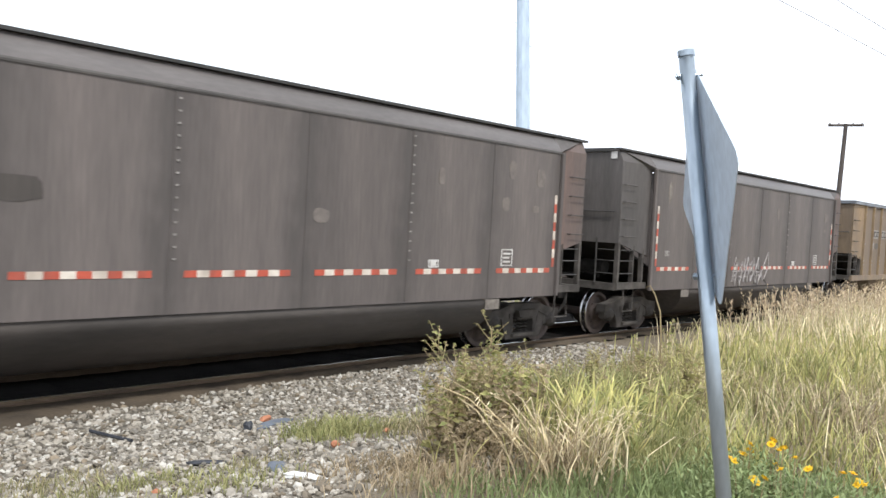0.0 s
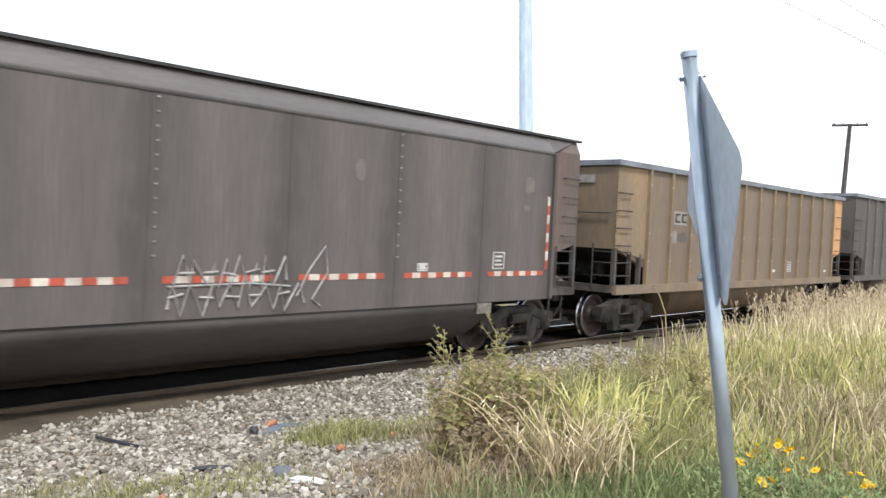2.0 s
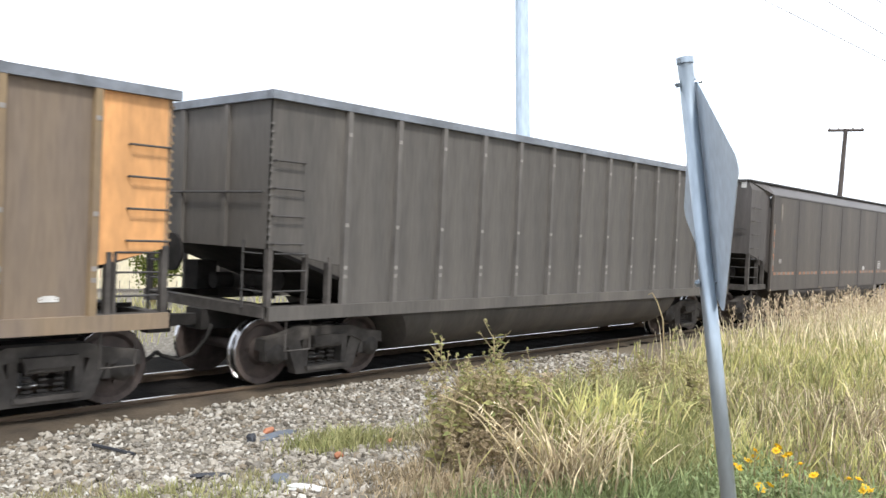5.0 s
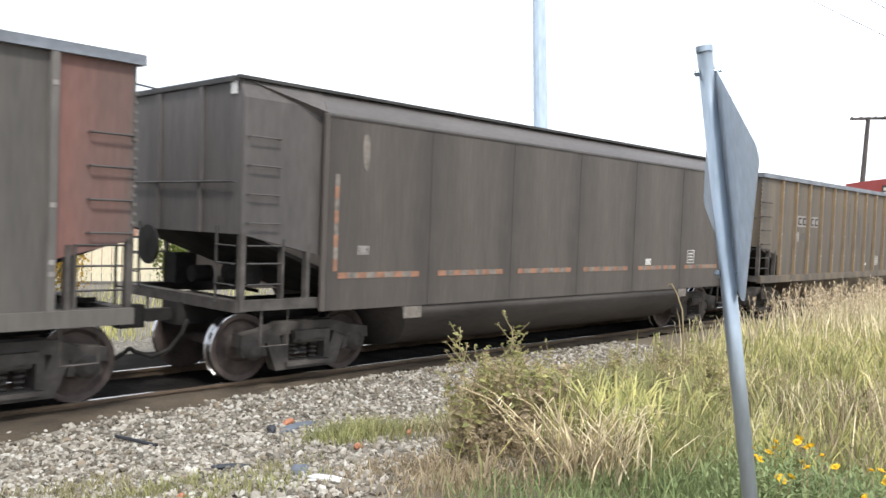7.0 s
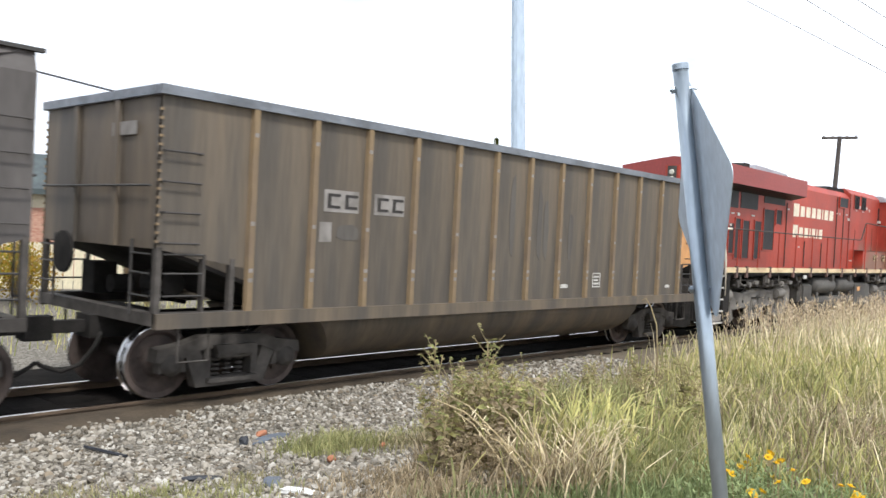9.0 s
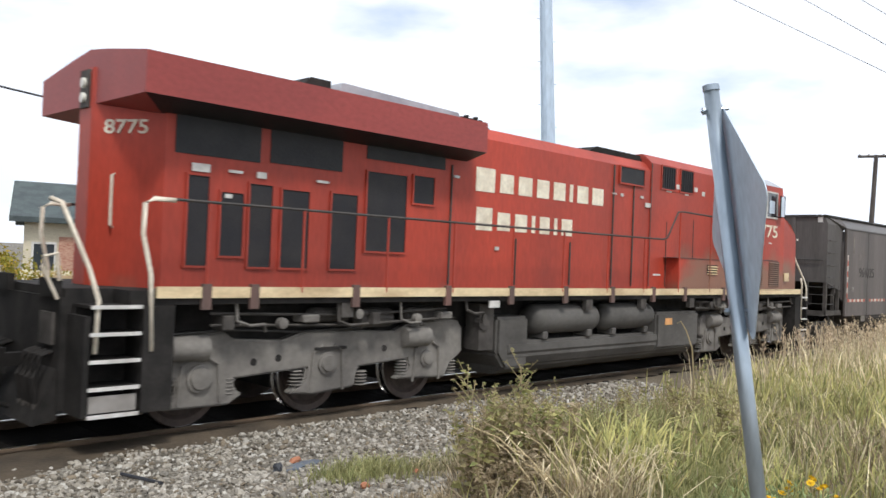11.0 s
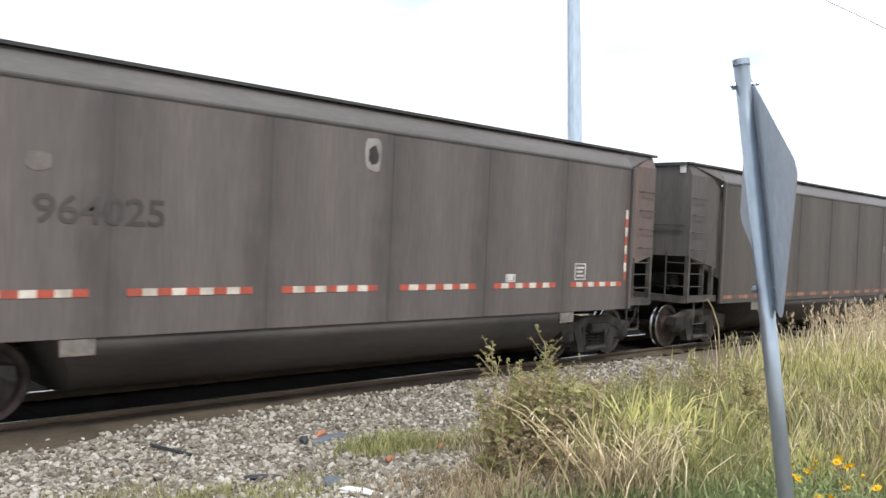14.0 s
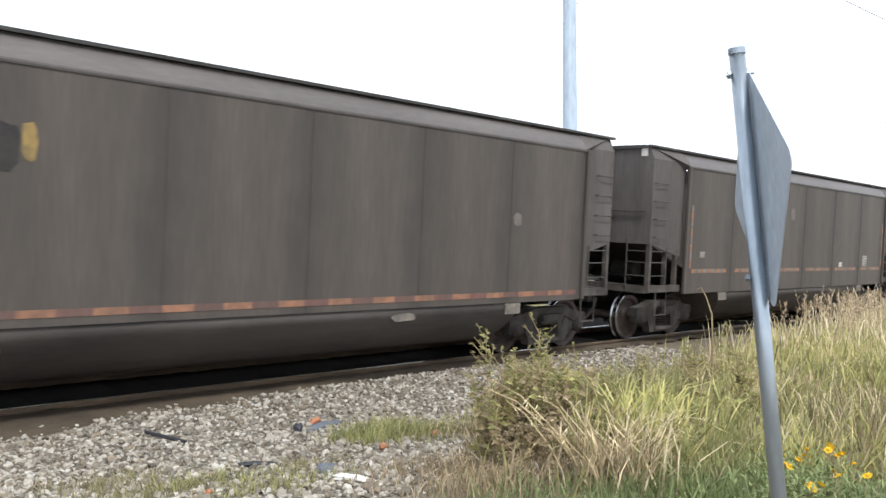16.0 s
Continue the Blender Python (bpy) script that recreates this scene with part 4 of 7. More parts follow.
    for x in axles:
        box(bm, (x - 0.35, -0.6, 0.3), (x + 0.35, 0.6, 0.9))
    part("truck_core", bm, "dark", loco)
    return [wheelset(loco, x, LOCO_R) for x in axles]


def stairs(loco, x0, x1, s, front):
    """Step well at a corner: stringers, treads with bright edges, curved handrails."""
    bm = bmesh.new()
    y = s * 1.5
    inner = s * 1.05
    lo, hi = sorted((y, inner))
    outer_x = x1 if not front else x0
    box(bm, (outer_x - (0 if not front else 0.36), lo, 0.38), (outer_x + (0.36 if not front else 0), hi, 1.555))
    part("step_side", bm, "dark", loco, "black side plate of the steps")
    bm = bmesh.new()
    far_x = x0 if not front else x1
    box(bm, (far_x - 0.03, lo, 0.38), (far_x + 0.03, hi, 1.45))
    part("stringer", bm, "dark", loco)
    bm = bmesh.new()
    box(bm, (x0 + 0.03, inner - 0.02, 0.5), (x1, inner + 0.02, 1.555))
    well = part("step_well", bm, "dark", loco, "black step well")
    for k in range(5):
        z = 0.37 + 0.29 * k
        bm = bmesh.new()
        box(bm, (x0 + 0.03, lo, z), (x1 - 0.03, hi, z + 0.03))
        box(bm, (x0 + 0.03, min(y, y + s * 0.02), z - 0.005), (x1 - 0.03, max(y, y + s * 0.02), z + 0.035), 1)
        part("tread", bm, ["dark", "white"], well, "step with a white edge")
    bm = bmesh.new()
    box(bm, (x0 + 0.05, min(y * 0.985, y * 0.99), 0.42), (x1 - 0.05, max(y * 0.985, y * 0.99), 0.6))
    part("kick_plate", bm, "white_faded", well)


def build_loco():
    loco = thing("diesel_locomotive", "red six-axle diesel freight locomotive with cream lettering and dusty grey trucks", "locomotive")
    hw = 1.03
    # frame and walkway
    bm = bmesh.new()
    box(bm, (-0.05, -1.46, 1.56), (18.55, 1.46, 1.72))
    box(bm, (-0.58, -1.04, 1.56), (-0.05, 1.04, 1.72))
    box(bm, (-0.4, -0.9, 1.1), (19.0, 0.9, 1.56))
    part("underframe", bm, "dark", loco)
    for s in (-1, 1):
        bm = bmesh.new()
        box(bm, (0.24, min(s * 1.46, s * 1.5), 1.635), (18.5, max(s * 1.46, s * 1.5), 1.765))
        part("sill_stripe", bm, "cream", loco, "worn cream stripe along the walkway edge")
        for x in (0.85, 1.5, 3.1, 4.9, 6.4, 7.9, 9.4, 10.9, 12.2, 14.0, 15.8):
            bm = bmesh.new()
            box(bm, (x - 0.06, min(s * 1.46, s * 1.51), 1.5), (x + 0.06, max(s * 1.46, s * 1.51), 1.8))
            part("sill_bracket", bm, "rust_red", loco)
    # long hood
    bm = bmesh.new()
    sec = [(-hw, 1.72), (-hw, 4.22), (-hw + 0.16, 4.42), (hw - 0.16, 4.42), (hw, 4.22), (hw, 1.72)]
    prism(bm, sec, 0.5, 11.4, "x")
    prism(bm, [(0.502, -hw + 0.002), (-0.03, -0.17), (-0.03, 0.17), (0.502, hw - 0.002)], 1.72, 4.34, "z")
    part("long_hood", bm, "red", loco, "red engine hood")
    bm = bmesh.new()
    prism(bm, [(-hw - 0.02, 1.72), (-hw - 0.02, 4.40), (-hw + 0.2, 4.60), (hw - 0.2, 4.60), (hw + 0.02, 4.40), (hw + 0.02, 1.72)], 11.4, 15.02, "x")
    part("blower_housing", bm, "red", loco)
    # radiator wings
    bm = bmesh.new()
    half = [(-hw + 0.04, 3.78), (-1.5, 3.90), (-1.5, 4.37), (-0.5, 4.52), (0.0, 4.58), (0.5, 4.52), (1.5, 4.37), (1.5, 3.90), (hw - 0.04, 3.78)]
    a = [bm.verts.new((0.0 if z > 3.8 else 0.45, y, z)) for y, z in half]
    b = [bm.verts.new((5.65 if abs(y) > 1.2 else 5.7, y if z < 4.5 else y * 0.6, min(z, 4.50))) for y, z in half]
    bm.faces.new(a)
    bm.faces.new(b[::-1])
    # underside faces take grille black, which paints in the shade below the wing
    for i in range(9):
        j = (i + 1) % 9
        bm.faces.new((a[i], a[j], b[j], b[i])).material_index = 1 if i in (0, 7) else 0
    part("radiator_wing", bm, ["red_pale", "grille"], loco, "overhanging radiator wings, faded red")
    panel_row(loco, [(0.62, 3.34, 1.80, 3.82), (1.95, 3.36, 3.14, 3.82), (3.58, 3.60, 5.2, 3.82)], hw, "grille", "radiator_grille", "black radiator grille")
    panel_row(loco, [(0.80, 2.0, 1.08, 3.09), (1.25, 2.13, 1.57, 2.92), (1.66, 2.0, 2.0, 3.06), (2.15, 2.0, 2.59, 3.03), (2.97, 2.0, 3.43, 3.05), (3.6, 2.27, 4.38, 3.42), (4.52, 3.03, 4.96, 3.45)],
              hw, "hatch", "hood_door", "dark screened hood door", 0.014, "red")
    panel_row(loco, [(10.2, 3.88, 11.1, 4.20)], hw + 0.02, "grille", "blower_screen", "", 0.012, "red")
    for x0, x1 in ((11.82, 12.40), (12.63, 13.20)):
        panel_row(loco, [(x0, 3.9, x1, 4.38)], hw + 0.02, "grille", "blower_screen", "dark upright-slatted screen", 0.01, "red")
        for k in range(6):
            bm = bmesh.new()
            x = x0 + 0.05 + k * (x1 - x0 - 0.1) / 5
            box(bm, (x - 0.015, -hw - 0.05, 3.92), (x + 0.015, -hw - 0.028, 4.36))
            part("screen_bar", bm, "hatch", loco)
    # seams between the doors and small white labels
    for x, z0, z1 in ((5.35, 1.8, 3.7), (7.0, 1.8, 2.6), (8.6, 1.8, 2.6), (10.0, 1.8, 4.2), (10.75, 1.8, 3.9), (11.42, 1.8, 4.4), (12.1, 1.8, 3.2), (13.3, 1.8, 3.3), (14.2, 1.8, 3.3)):
        bm = bmesh.new()
        box(bm, (x - 0.012, -hw - 0.028, z0), (x + 0.012, -hw - 0.004 - (0.018 if x > 11.4 else 0), z1))
        part("door_seam", bm, "seam", loco)
    for x, z, w, h in ((0.84, 3.14, 0.24, 0.1), (1.34, 3.17, 0.2, 0.035), (1.75, 3.14, 0.14, 0.08), (2.7, 3.17, 0.2, 0.035), (5.4, 3.5, 0.12, 0.04), (6.45, 2.38, 0.1, 0.06), (1.3, 2.85, 0.1, 0.05),
                       (9.95, 3.62, 0.14, 0.03), (10.25, 3.6, 0.1, 0.06), (11.0, 3.62, 0.12, 0.05), (10.55, 3.86, 0.2, 0.035), (11.2, 3.45, 0.2, 0.09), (12.05, 3.84, 0.22, 0.04), (12.45, 3.94, 0.15, 0.1), (12.85, 3.83, 0.18, 0.035),
                       (13.28, 3.95, 0.15, 0.1), (13.65, 3.88, 0.14, 0.1), (11.6, 2.02, 0.3, 0.04), (12.5, 2.0, 0.2, 0.035), (15.9, 2.9, 0.16, 0.03), (16.35, 2.9, 0.16, 0.03), (18.1, 3.05, 0.09, 0.05)):
        bm = bmesh.new()
        y = 1.5 if x > 15.2 else hw + 0.02
        box(bm, (x, -y - 0.008, z), (x + w, -y + 0.01, z + h))
        part("label_plate", bm, "white", loco, "small white label")
    bm = bmesh.new()
    tube(bm, [(0.16, -0.46, 2.42), (0.11, -0.5, 2.44), (0.11, -0.5, 3.04), (0.16, -0.46, 3.06)], 0.018, 6)
    part("grab_iron", bm, "cream_rail", loco)
    # roof: exhaust hatch, radiator fans' cover, horn
    for pts, w in (([(2.5, 4.42), (2.75, 4.66), (3.1, 4.66), (3.1, 4.42)], 0.75), ([(5.72, 4.42), (5.72, 4.50), (6.6, 4.50), (6.9, 4.42)], 0.6),
                   ([(9.4, 4.42), (9.7, 4.55), (11.3, 4.55), (11.39, 4.42)], 0.82)):
        bm = bmesh.new()
        prism(bm, pts, -w, w)
        part("roof_hatch", bm, "dark", loco)
    bm = bmesh.new()
    prism(bm, [(3.12, 4.44), (3.2, 4.64), (5.6, 4.58), (5.66, 4.44)], -0.9, 0.9)
    part("roof_sheet", bm, "roofgrey", loco, "pale sheet-metal roof cover")
    bm = bmesh.new()
    for k in range(5):
        tube(bm, [(6.3 + 0.12 * k, -0.3, 4.48), (6.3 + 0.12 * k, -0.3, 4.68 + 0.04 * (k % 2))], 0.045, 8)
    box(bm, (6.2, -0.38, 4.5), (6.95, -0.22, 4.56))
    part("exhaust_stack", bm, "dark", loco)
    # cab and nose
    bm = bmesh.new()
    prism(bm, [(15.02, 1.72), (15.02, 4.34), (17.1, 4.34), (17.26, 3.66), (17.26, 1.72)], -1.5, 1.5)
    part("cab", bm, "red", loco, "red driver's cab")
    bm = bmesh.new()
    prism(bm, [(-1.5, 4.342), (-1.12, 4.56), (1.12, 4.56), (1.5, 4.342)], 14.95, 17.12, "x")
    part("cab_roof", bm, "roofgrey", loco, "pale dusty cab roof")
    bm = bmesh.new()
    v = [(17.262, 1.72), (17.262, 3.655), (17.85, 3.45), (18.38, 3.24), (18.46, 3.05), (18.5, 1.72)]
    lo = [bm.verts.new((x, -1.47 + (0.12 if x > 18.3 else 0), z)) for x, z in v]
    hi = [bm.verts.new((x, 1.47 - (0.12 if x > 18.3 else 0), z)) for x, z in v]
    bm.faces.new(lo)
    bm.faces.new(hi[::-1])
    for i in range(6):
        j = (i + 1) % 6
        bm.faces.new((lo[i], lo[j], hi[j], hi[i]))
    soften(bm, 0.04, 2)
    part("nose", bm, "red", loco, "sloping red nose, dusty below")
    for x0, x1 in ((15.5, 16.08), (16.16, 16.74)):
        bm = bmesh.new()
        box(bm, (x0, -1.508, 3.57), (x1, -1.49, 4.16))
        w = part("cab_window", bm, "glass", loco, "dark cab side window in a pale frame")
        bm = bmesh.new()
        t = 0.04
        for lo2, hi2 in (((x0 - t, 3.57 - t), (x1 + t, 3.57)), ((x0 - t, 4.16), (x1 + t, 4.16 + t)), ((x0 - t, 3.57), (x0, 4.16)), ((x1, 3.57), (x1 + t, 4.16))):
            box(bm, (lo2[0], -1.525, lo2[1]), (hi2[0], -1.49, hi2[1]))
        part("window_frame", bm, "white", w)
    # thin pale sheet over the pane, painting a reflection
    bm = bmesh.new()
    box(bm, (16.32, -1.512, 3.66), (16.62, -1.509, 3.98))
    part("window_blind", bm, "mirror_glass", loco, "pale painted reflection on the cab window")
    bm = bmesh.new()
    box(bm, (16.72, -1.63, 3.6), (16.95, -1.605, 4.1))
    fr = part("wind_deflector", bm, "mirror_glass", loco, "pale glass wind deflector beside the cab")
    bm = bmesh.new()
    tube(bm, [(16.7, -1.5, 3.6), (16.71, -1.62, 3.58), (16.96, -1.62, 3.58), (16.96, -1.62, 4.12), (16.71, -1.62, 4.12), (16.71, -1.62, 3.58)], 0.018, 6)
    part("deflector_frame", bm, "dark", fr)
    bm = bmesh.new()
    box(bm, (14.86, -hw - 0.04, 3.62), (15.0, -hw, 4.1))
    part("rear_cab_window", bm, "glass", loco)
    bm = bmesh.new()
    box(bm, (14.82, -hw - 0.1, 3.52), (15.02, -hw - 0.02, 3.6))
    part("lamp_bracket", bm, "white", loco)
    bm = bmesh.new()
    for y in (-0.9, 0.1):
        box(bm, (17.2, y, 3.78), (17.24, y + 0.8, 4.22))
    part("windscreen", bm, "glass", loco)
    # side boxes below the blower housing and their louvres
    bm = bmesh.new()
    box(bm, (12.14, -1.36, 1.73), (15.0, -hw - 0.015, 2.42))
    part("equipment_box", bm, "red", loco, "low equipment box caked in brown dust")
    bm = bmesh.new()
    box(bm, (12.14, hw + 0.015, 1.73), (15.0, 1.36, 2.42))
    part("equipment_box", bm, "red", loco, "low equipment box caked in brown dust")
    bm = bmesh.new()
    box(bm, (12.0, -1.372, 2.415), (15.0, -hw, 2.43))
    box(bm, (15.3, -1.512, 2.47), (16.9, -1.5, 2.49))
    part("ledge", bm, "seam", loco)
    louvre(loco, 13.42, 2.08, 13.9, 2.3, 4, 1.36)
    louvre(loco, 14.5, 2.08, 14.88, 2.3, 4, 1.36)
    louvre(loco, 15.36, 1.84, 16.05, 2.48, 13, 1.5, "dusty_slat", "rust_red")
    louvre(loco, 16.4, 1.84, 17.02, 2.46, 12, 1.5, "dusty_slat", "rust_red")
    bm = bmesh.new()
    box(bm, (17.42, -1.488, 1.97), (17.7, -1.468, 2.18))
    part("cream_square", bm, "cream", loco, "cream square plate on the nose")
    # trade lettering as plain blocks, one block for each character
    def blocks(x0, x1, z, big, small, widths):
        k = (x1 - x0) / sum(widths)
        x = x0
        for i, w in enumerate(widths):
            bm = bmesh.new()
            h = big if i == 0 else small
            a, b = x + 0.07, x + w * k - 0.07
            box(bm, (a, -hw - 0.01, z + (big - h) * 0.2), (b, -hw - 0.002, z + (big - h) * 0.2 + h * 0.9))
            part("letter_block", bm, "letter", loco, "cream painted block")
            x += w * k
    blocks(5.86, 9.72, 3.34, 0.44, 0.36, [1.25, 1, 1.05, 1, 1, 0.5, 1, 1.05])
    blocks(5.9, 8.72, 2.70, 0.42, 0.34, [1.15, 1, 1, 0.5, 0.9, 0.5, 1])
    lettering("number", "8775", 0.43, (15.48, -1.506, 3.06), "letter", loco, 1.62, "cream number on the cab side")
    for m in (1, -1):        # on both slanted corners of the hood's rear
        rear = lettering("number", "8775", 0.235, (0, 0, 0), "letter", loco, 1.0, "cream number on the hood's slanted rear corner")
        at = (0.062, -0.33, 3.545) if m > 0 else (0.45, 0.955, 3.545)
        rear.matrix_basis = Matrix(((0.526 * m * 1.28, 0, -0.85, at[0]), (-0.85 * 1.28, 0, -0.526 * m, at[1]), (0, 1, 0, at[2]), (0, 0, 0, 1)))
    # fuel tank, air reservoirs
    bm = bmesh.new()
    prism(bm, [(-1.34, 0.86), (-1.36, 0.64), (-1.24, 0.42), (-0.98, 0.28), (0.98, 0.28), (1.24, 0.42), (1.36, 0.64), (1.34, 0.86)], 6.5, 13.05, "x")
    prism(bm, [(6.28, 0.66), (6.5, 0.40), (7.1, 0.40), (7.1, 1.28), (6.28, 1.28)], -1.33, 1.33)
    box(bm, (11.3, -1.37, 0.50), (13.08, 1.37, 1.27))
    soften(bm, 0.05, 2)
    part("fuel_tank", bm, "tank", loco, "dusty grey fuel tank")
    bm = bmesh.new()
    box(bm, (7.0, -0.6, 0.9), (11.3, 0.6, 1.3))
    part("tank_core", bm, "dark", loco)
    for x0, x1 in ((7.25, 9.2), (9.42, 11.2)):
        for s in (-1, 1):
            bm = bmesh.new()
            lathe(bm, [(x0, 0.1), (x0 + 0.04, 0.22), (x0 + 0.14, 0.265), (x1 - 0.14, 0.265), (x1 - 0.04, 0.22), (x1, 0.1)], (0, s * 1.16, 1.21), 24, "x")
            part("air_reservoir", bm, "tank", loco, "grey air reservoir cylinder", True)
            for x in (x0 + 0.3, x1 - 0.3):
                bm = bmesh.new()
                box(bm, (x - 0.07, min(s * 1.0, s * 1.36), 0.86), (x + 0.07, max(s * 1.0, s * 1.36), 1.0))
                soften(bm, 0.02, 1)
                part("reservoir_mount", bm, "tank", loco)
    bm = bmesh.new()
    box(bm, (11.62, -1.382, 1.0), (11.9, -1.368, 1.14))
    part("orange_label", bm, "orange", loco)
    bm = bmesh.new()
    lathe(bm, [(-0.1, 0.05), (-0.08, 0.13), (0.05, 0.13), (0.06, 0.05)], (5.95, -1.25, 1.2), 14)
    box(bm, (5.85, -1.3, 0.75), (6.2, -1.0, 1.5))
    part("filter_unit", bm, "iron", loco)
    bm = bmesh.new()
    box(bm, (5.9, -1.47, 1.45), (6.14, -1.44, 1.56))
    part("white_plate", bm, "white", loco)
    for x, z, r in ((2.9, 1.38, 0.1), (3.7, 1.32, 0.14), (4.6, 1.34, 0.12), (13.6, 1.36, 0.12), (14.6, 1.34, 0.15), (16.2, 1.36, 0.13), (17.0, 1.35, 0.1)):
        bm = bmesh.new()
        lathe(bm, [(-0.35, 0.03), (-0.3, r), (0.3, r), (0.35, 0.03)], (x, -1.15, z), 12, "x")
        part("small_reservoir", bm, "iron", loco)
    for z in (1.30, 1.44):
        for pts in ([(1.0, -1.35, z), (3.2, -1.3, z - 0.06), (5.0, -1.35, z)], [(12.9, -1.38, z + 0.04), (15.2, -1.34, z - 0.04), (18.2, -1.38, z)]):
            bm = bmesh.new()
            tube(bm, pts, 0.02, 6)
            part("pipe", bm, "iron", loco)
    for x in (3.0, 8.7, 10.6, 12.6, 13.9, 15.9):
        bm = bmesh.new()
        box(bm, (x - 0.1, -1.455, 1.36), (x + 0.1, -1.36, 1.555))
        part("hanger_box", bm, "iron", loco)
    # clutter under the walkway: valves, boxes, bent pipes
    rnd = random.Random(77)
    for x0, x1, n in ((0.9, 5.6, 11), (13.3, 18.2, 11)):
        for k in range(n):
            x = x0 + (x1 - x0) * (k + rnd.uniform(0.1, 0.9)) / n
            z = rnd.uniform(1.28, 1.42)
            bm = bmesh.new()
            if k % 3 == 0:
                w, h = rnd.uniform(0.06, 0.14), rnd.uniform(0.05, 0.1)
                box(bm, (x - w, -1.42, z - h), (x + w, -1.15, z + h))
                soften(bm, 0.015, 1)
                part("valve_box", bm, "truck" if k % 2 else "iron", loco)
            elif k % 3 == 1:
                tube(bm, [(x - 0.1, -1.4, 1.56), (x - 0.08, -1.41, z), (x + 0.1, -1.41, z - 0.06), (x + 0.32, -1.4, z - 0.05), (x + 0.36, -1.35, 1.2)], rnd.uniform(0.015, 0.028), 6)
                part("conduit", bm, "truck" if k % 2 else "iron", loco)
            else:
                lathe(bm, [(-0.06, 0.02), (-0.05, 0.07), (0.03, 0.075), (0.05, 0.03)], (x, -1.36, z), 12)
                part("valve", bm, "truck", loco)
    # headlights on the wing's end
    bm = bmesh.new()
    box(bm, (-0.06, -0.12, 3.86), (-0.025, 0.12, 4.32))
    part("headlight_housing", bm, "iron", loco, "sooty headlight housing")
    for z in (3.98, 4.16):
        bm = bmesh.new()
        lathe(bm, [(-0.095, 0.03), (-0.09, 0.06), (-0.05, 0.07)], (0, 0.0, z), 14, "x")
        part("headlight", bm, "lamp", loco, "twin round headlight")
    # steps and handrails
    for s in (-1, 1):
        stairs(loco, -0.52, 0.10, s, False)
        stairs(loco, 18.52, 18.97, s, True)
        bm = bmesh.new()
        y = s * 1.49
        tube(bm, [(0.42, y, 2.74), (0.16, y, 2.74), (0.06, y, 2.68), (0.05, y, 2.35), (0.16, y, 1.9), (0.2, y, 1.05)], 0.028, 8)
        part("end_handrail", bm, "cream_rail", loco, "cream curved handrail", True)
        bm = bmesh.new()
        tube(bm, [(-0.80, s * 1.1, 2.68), (-0.72, s * 1.2, 2.64), (-0.66, s * 1.32, 2.40), (-0.50, s * 1.44, 1.95), (-0.40, s * 1.47, 1.62), (-0.42, s * 1.47, 1.05)], 0.028, 8)
        part("end_handrail", bm, "cream_rail", loco, "cream curved handrail", True)
        bm = bmesh.new()
        tube(bm, [(18.5, y, 2.05), (18.58, y, 1.9), (18.58, y, 1.0)], 0.026, 8)
        part("end_handrail", bm, "cream_rail", loco, "cream curved handrail", True)
        bm = bmesh.new()
        tube(bm, [(18.45, s * 1.3, 2.7), (18.56, s * 1.32, 2.5), (18.92, s * 1.42, 2.0), (18.98, s * 1.46, 1.8), (18.98, s * 1.46, 1.0)], 0.026, 8)
        part("end_handrail", bm, "cream_rail", loco, "cream curved handrail", True)
        bm = bmesh.new()
        tube(bm, [(0.42, y, 2.75), (5.0, y, 2.76), (11.2, y, 2.78), (11.38, y, 2.82), (11.8, y, 3.38), (12.0, y, 3.4), (15.0, y, 3.36)], 0.02, 6)
        part("walkway_handrail", bm, "seam", loco, "dark walkway handrail")
        for x in (0.85, 2.2, 3.65, 5.0, 6.4, 7.8, 9.2, 10.5):
            bm = bmesh.new()
            tube(bm, [(x, y, 1.7), (x, y, 2.76)], 0.018, 6)
            part("stanchion", bm, "red", loco)
        for x in (11.9, 13.3, 14.6):
            bm = bmesh.new()
            tube(bm, [(x, y, 1.7), (x, y, 3.37)], 0.02, 6)
            part("stanchion", bm, "red", loco)
    # end plates, couplers
    bm = bmesh.new()
    box(bm, (-0.62, -1.04, 0.4), (-0.5, 1.04, 1.62))
    prism(bm, [(-0.6, 0.3), (-0.85, 0.25), (-0.6, 0.9)], -1.0, 1.0)
    part("pilot", bm, "dark", loco, "black end plate")
    bm = bmesh.new()
    box(bm, (18.98, -1.04, 0.4), (19.08, 1.04, 1.62))
    prism(bm, [(19.06, 0.3), (19.3, 0.25), (19.06, 0.9)], -1.0, 1.0)
    part("pilot", bm, "dark", loco, "black end plate")
    for y in (-0.85, -0.7, -0.55, -0.4, 0.4, 0.55, 0.7, 0.85):
        bm = bmesh.new()
        tube(bm, [(-0.62, y, 1.02), (-0.74, y, 0.98), (-0.82, y - 0.02, 0.75), (-0.76, y + 0.02, 0.45)], 0.032, 6)
        tube(bm, [(-0.76, y + 0.02, 0.46), (-0.75, y + 0.02, 0.38)], 0.045, 6, 1)
        part("hose", bm, ["dark", "iron"], loco, "hanging rubber hose")
    for y0 in (-0.95, 0.5):
        bm = bmesh.new()
        box(bm, (-0.66, y0, 1.62), (-0.58, y0 + 0.45, 1.82))
        part("end_door", bm, "dark", loco)
    bm = bmesh.new()
    box(bm, (-0.66, -0.9, 1.1), (-0.62, -0.55, 1.45))
    part("junction_box", bm, "iron", loco)
    bm = bmesh.new()
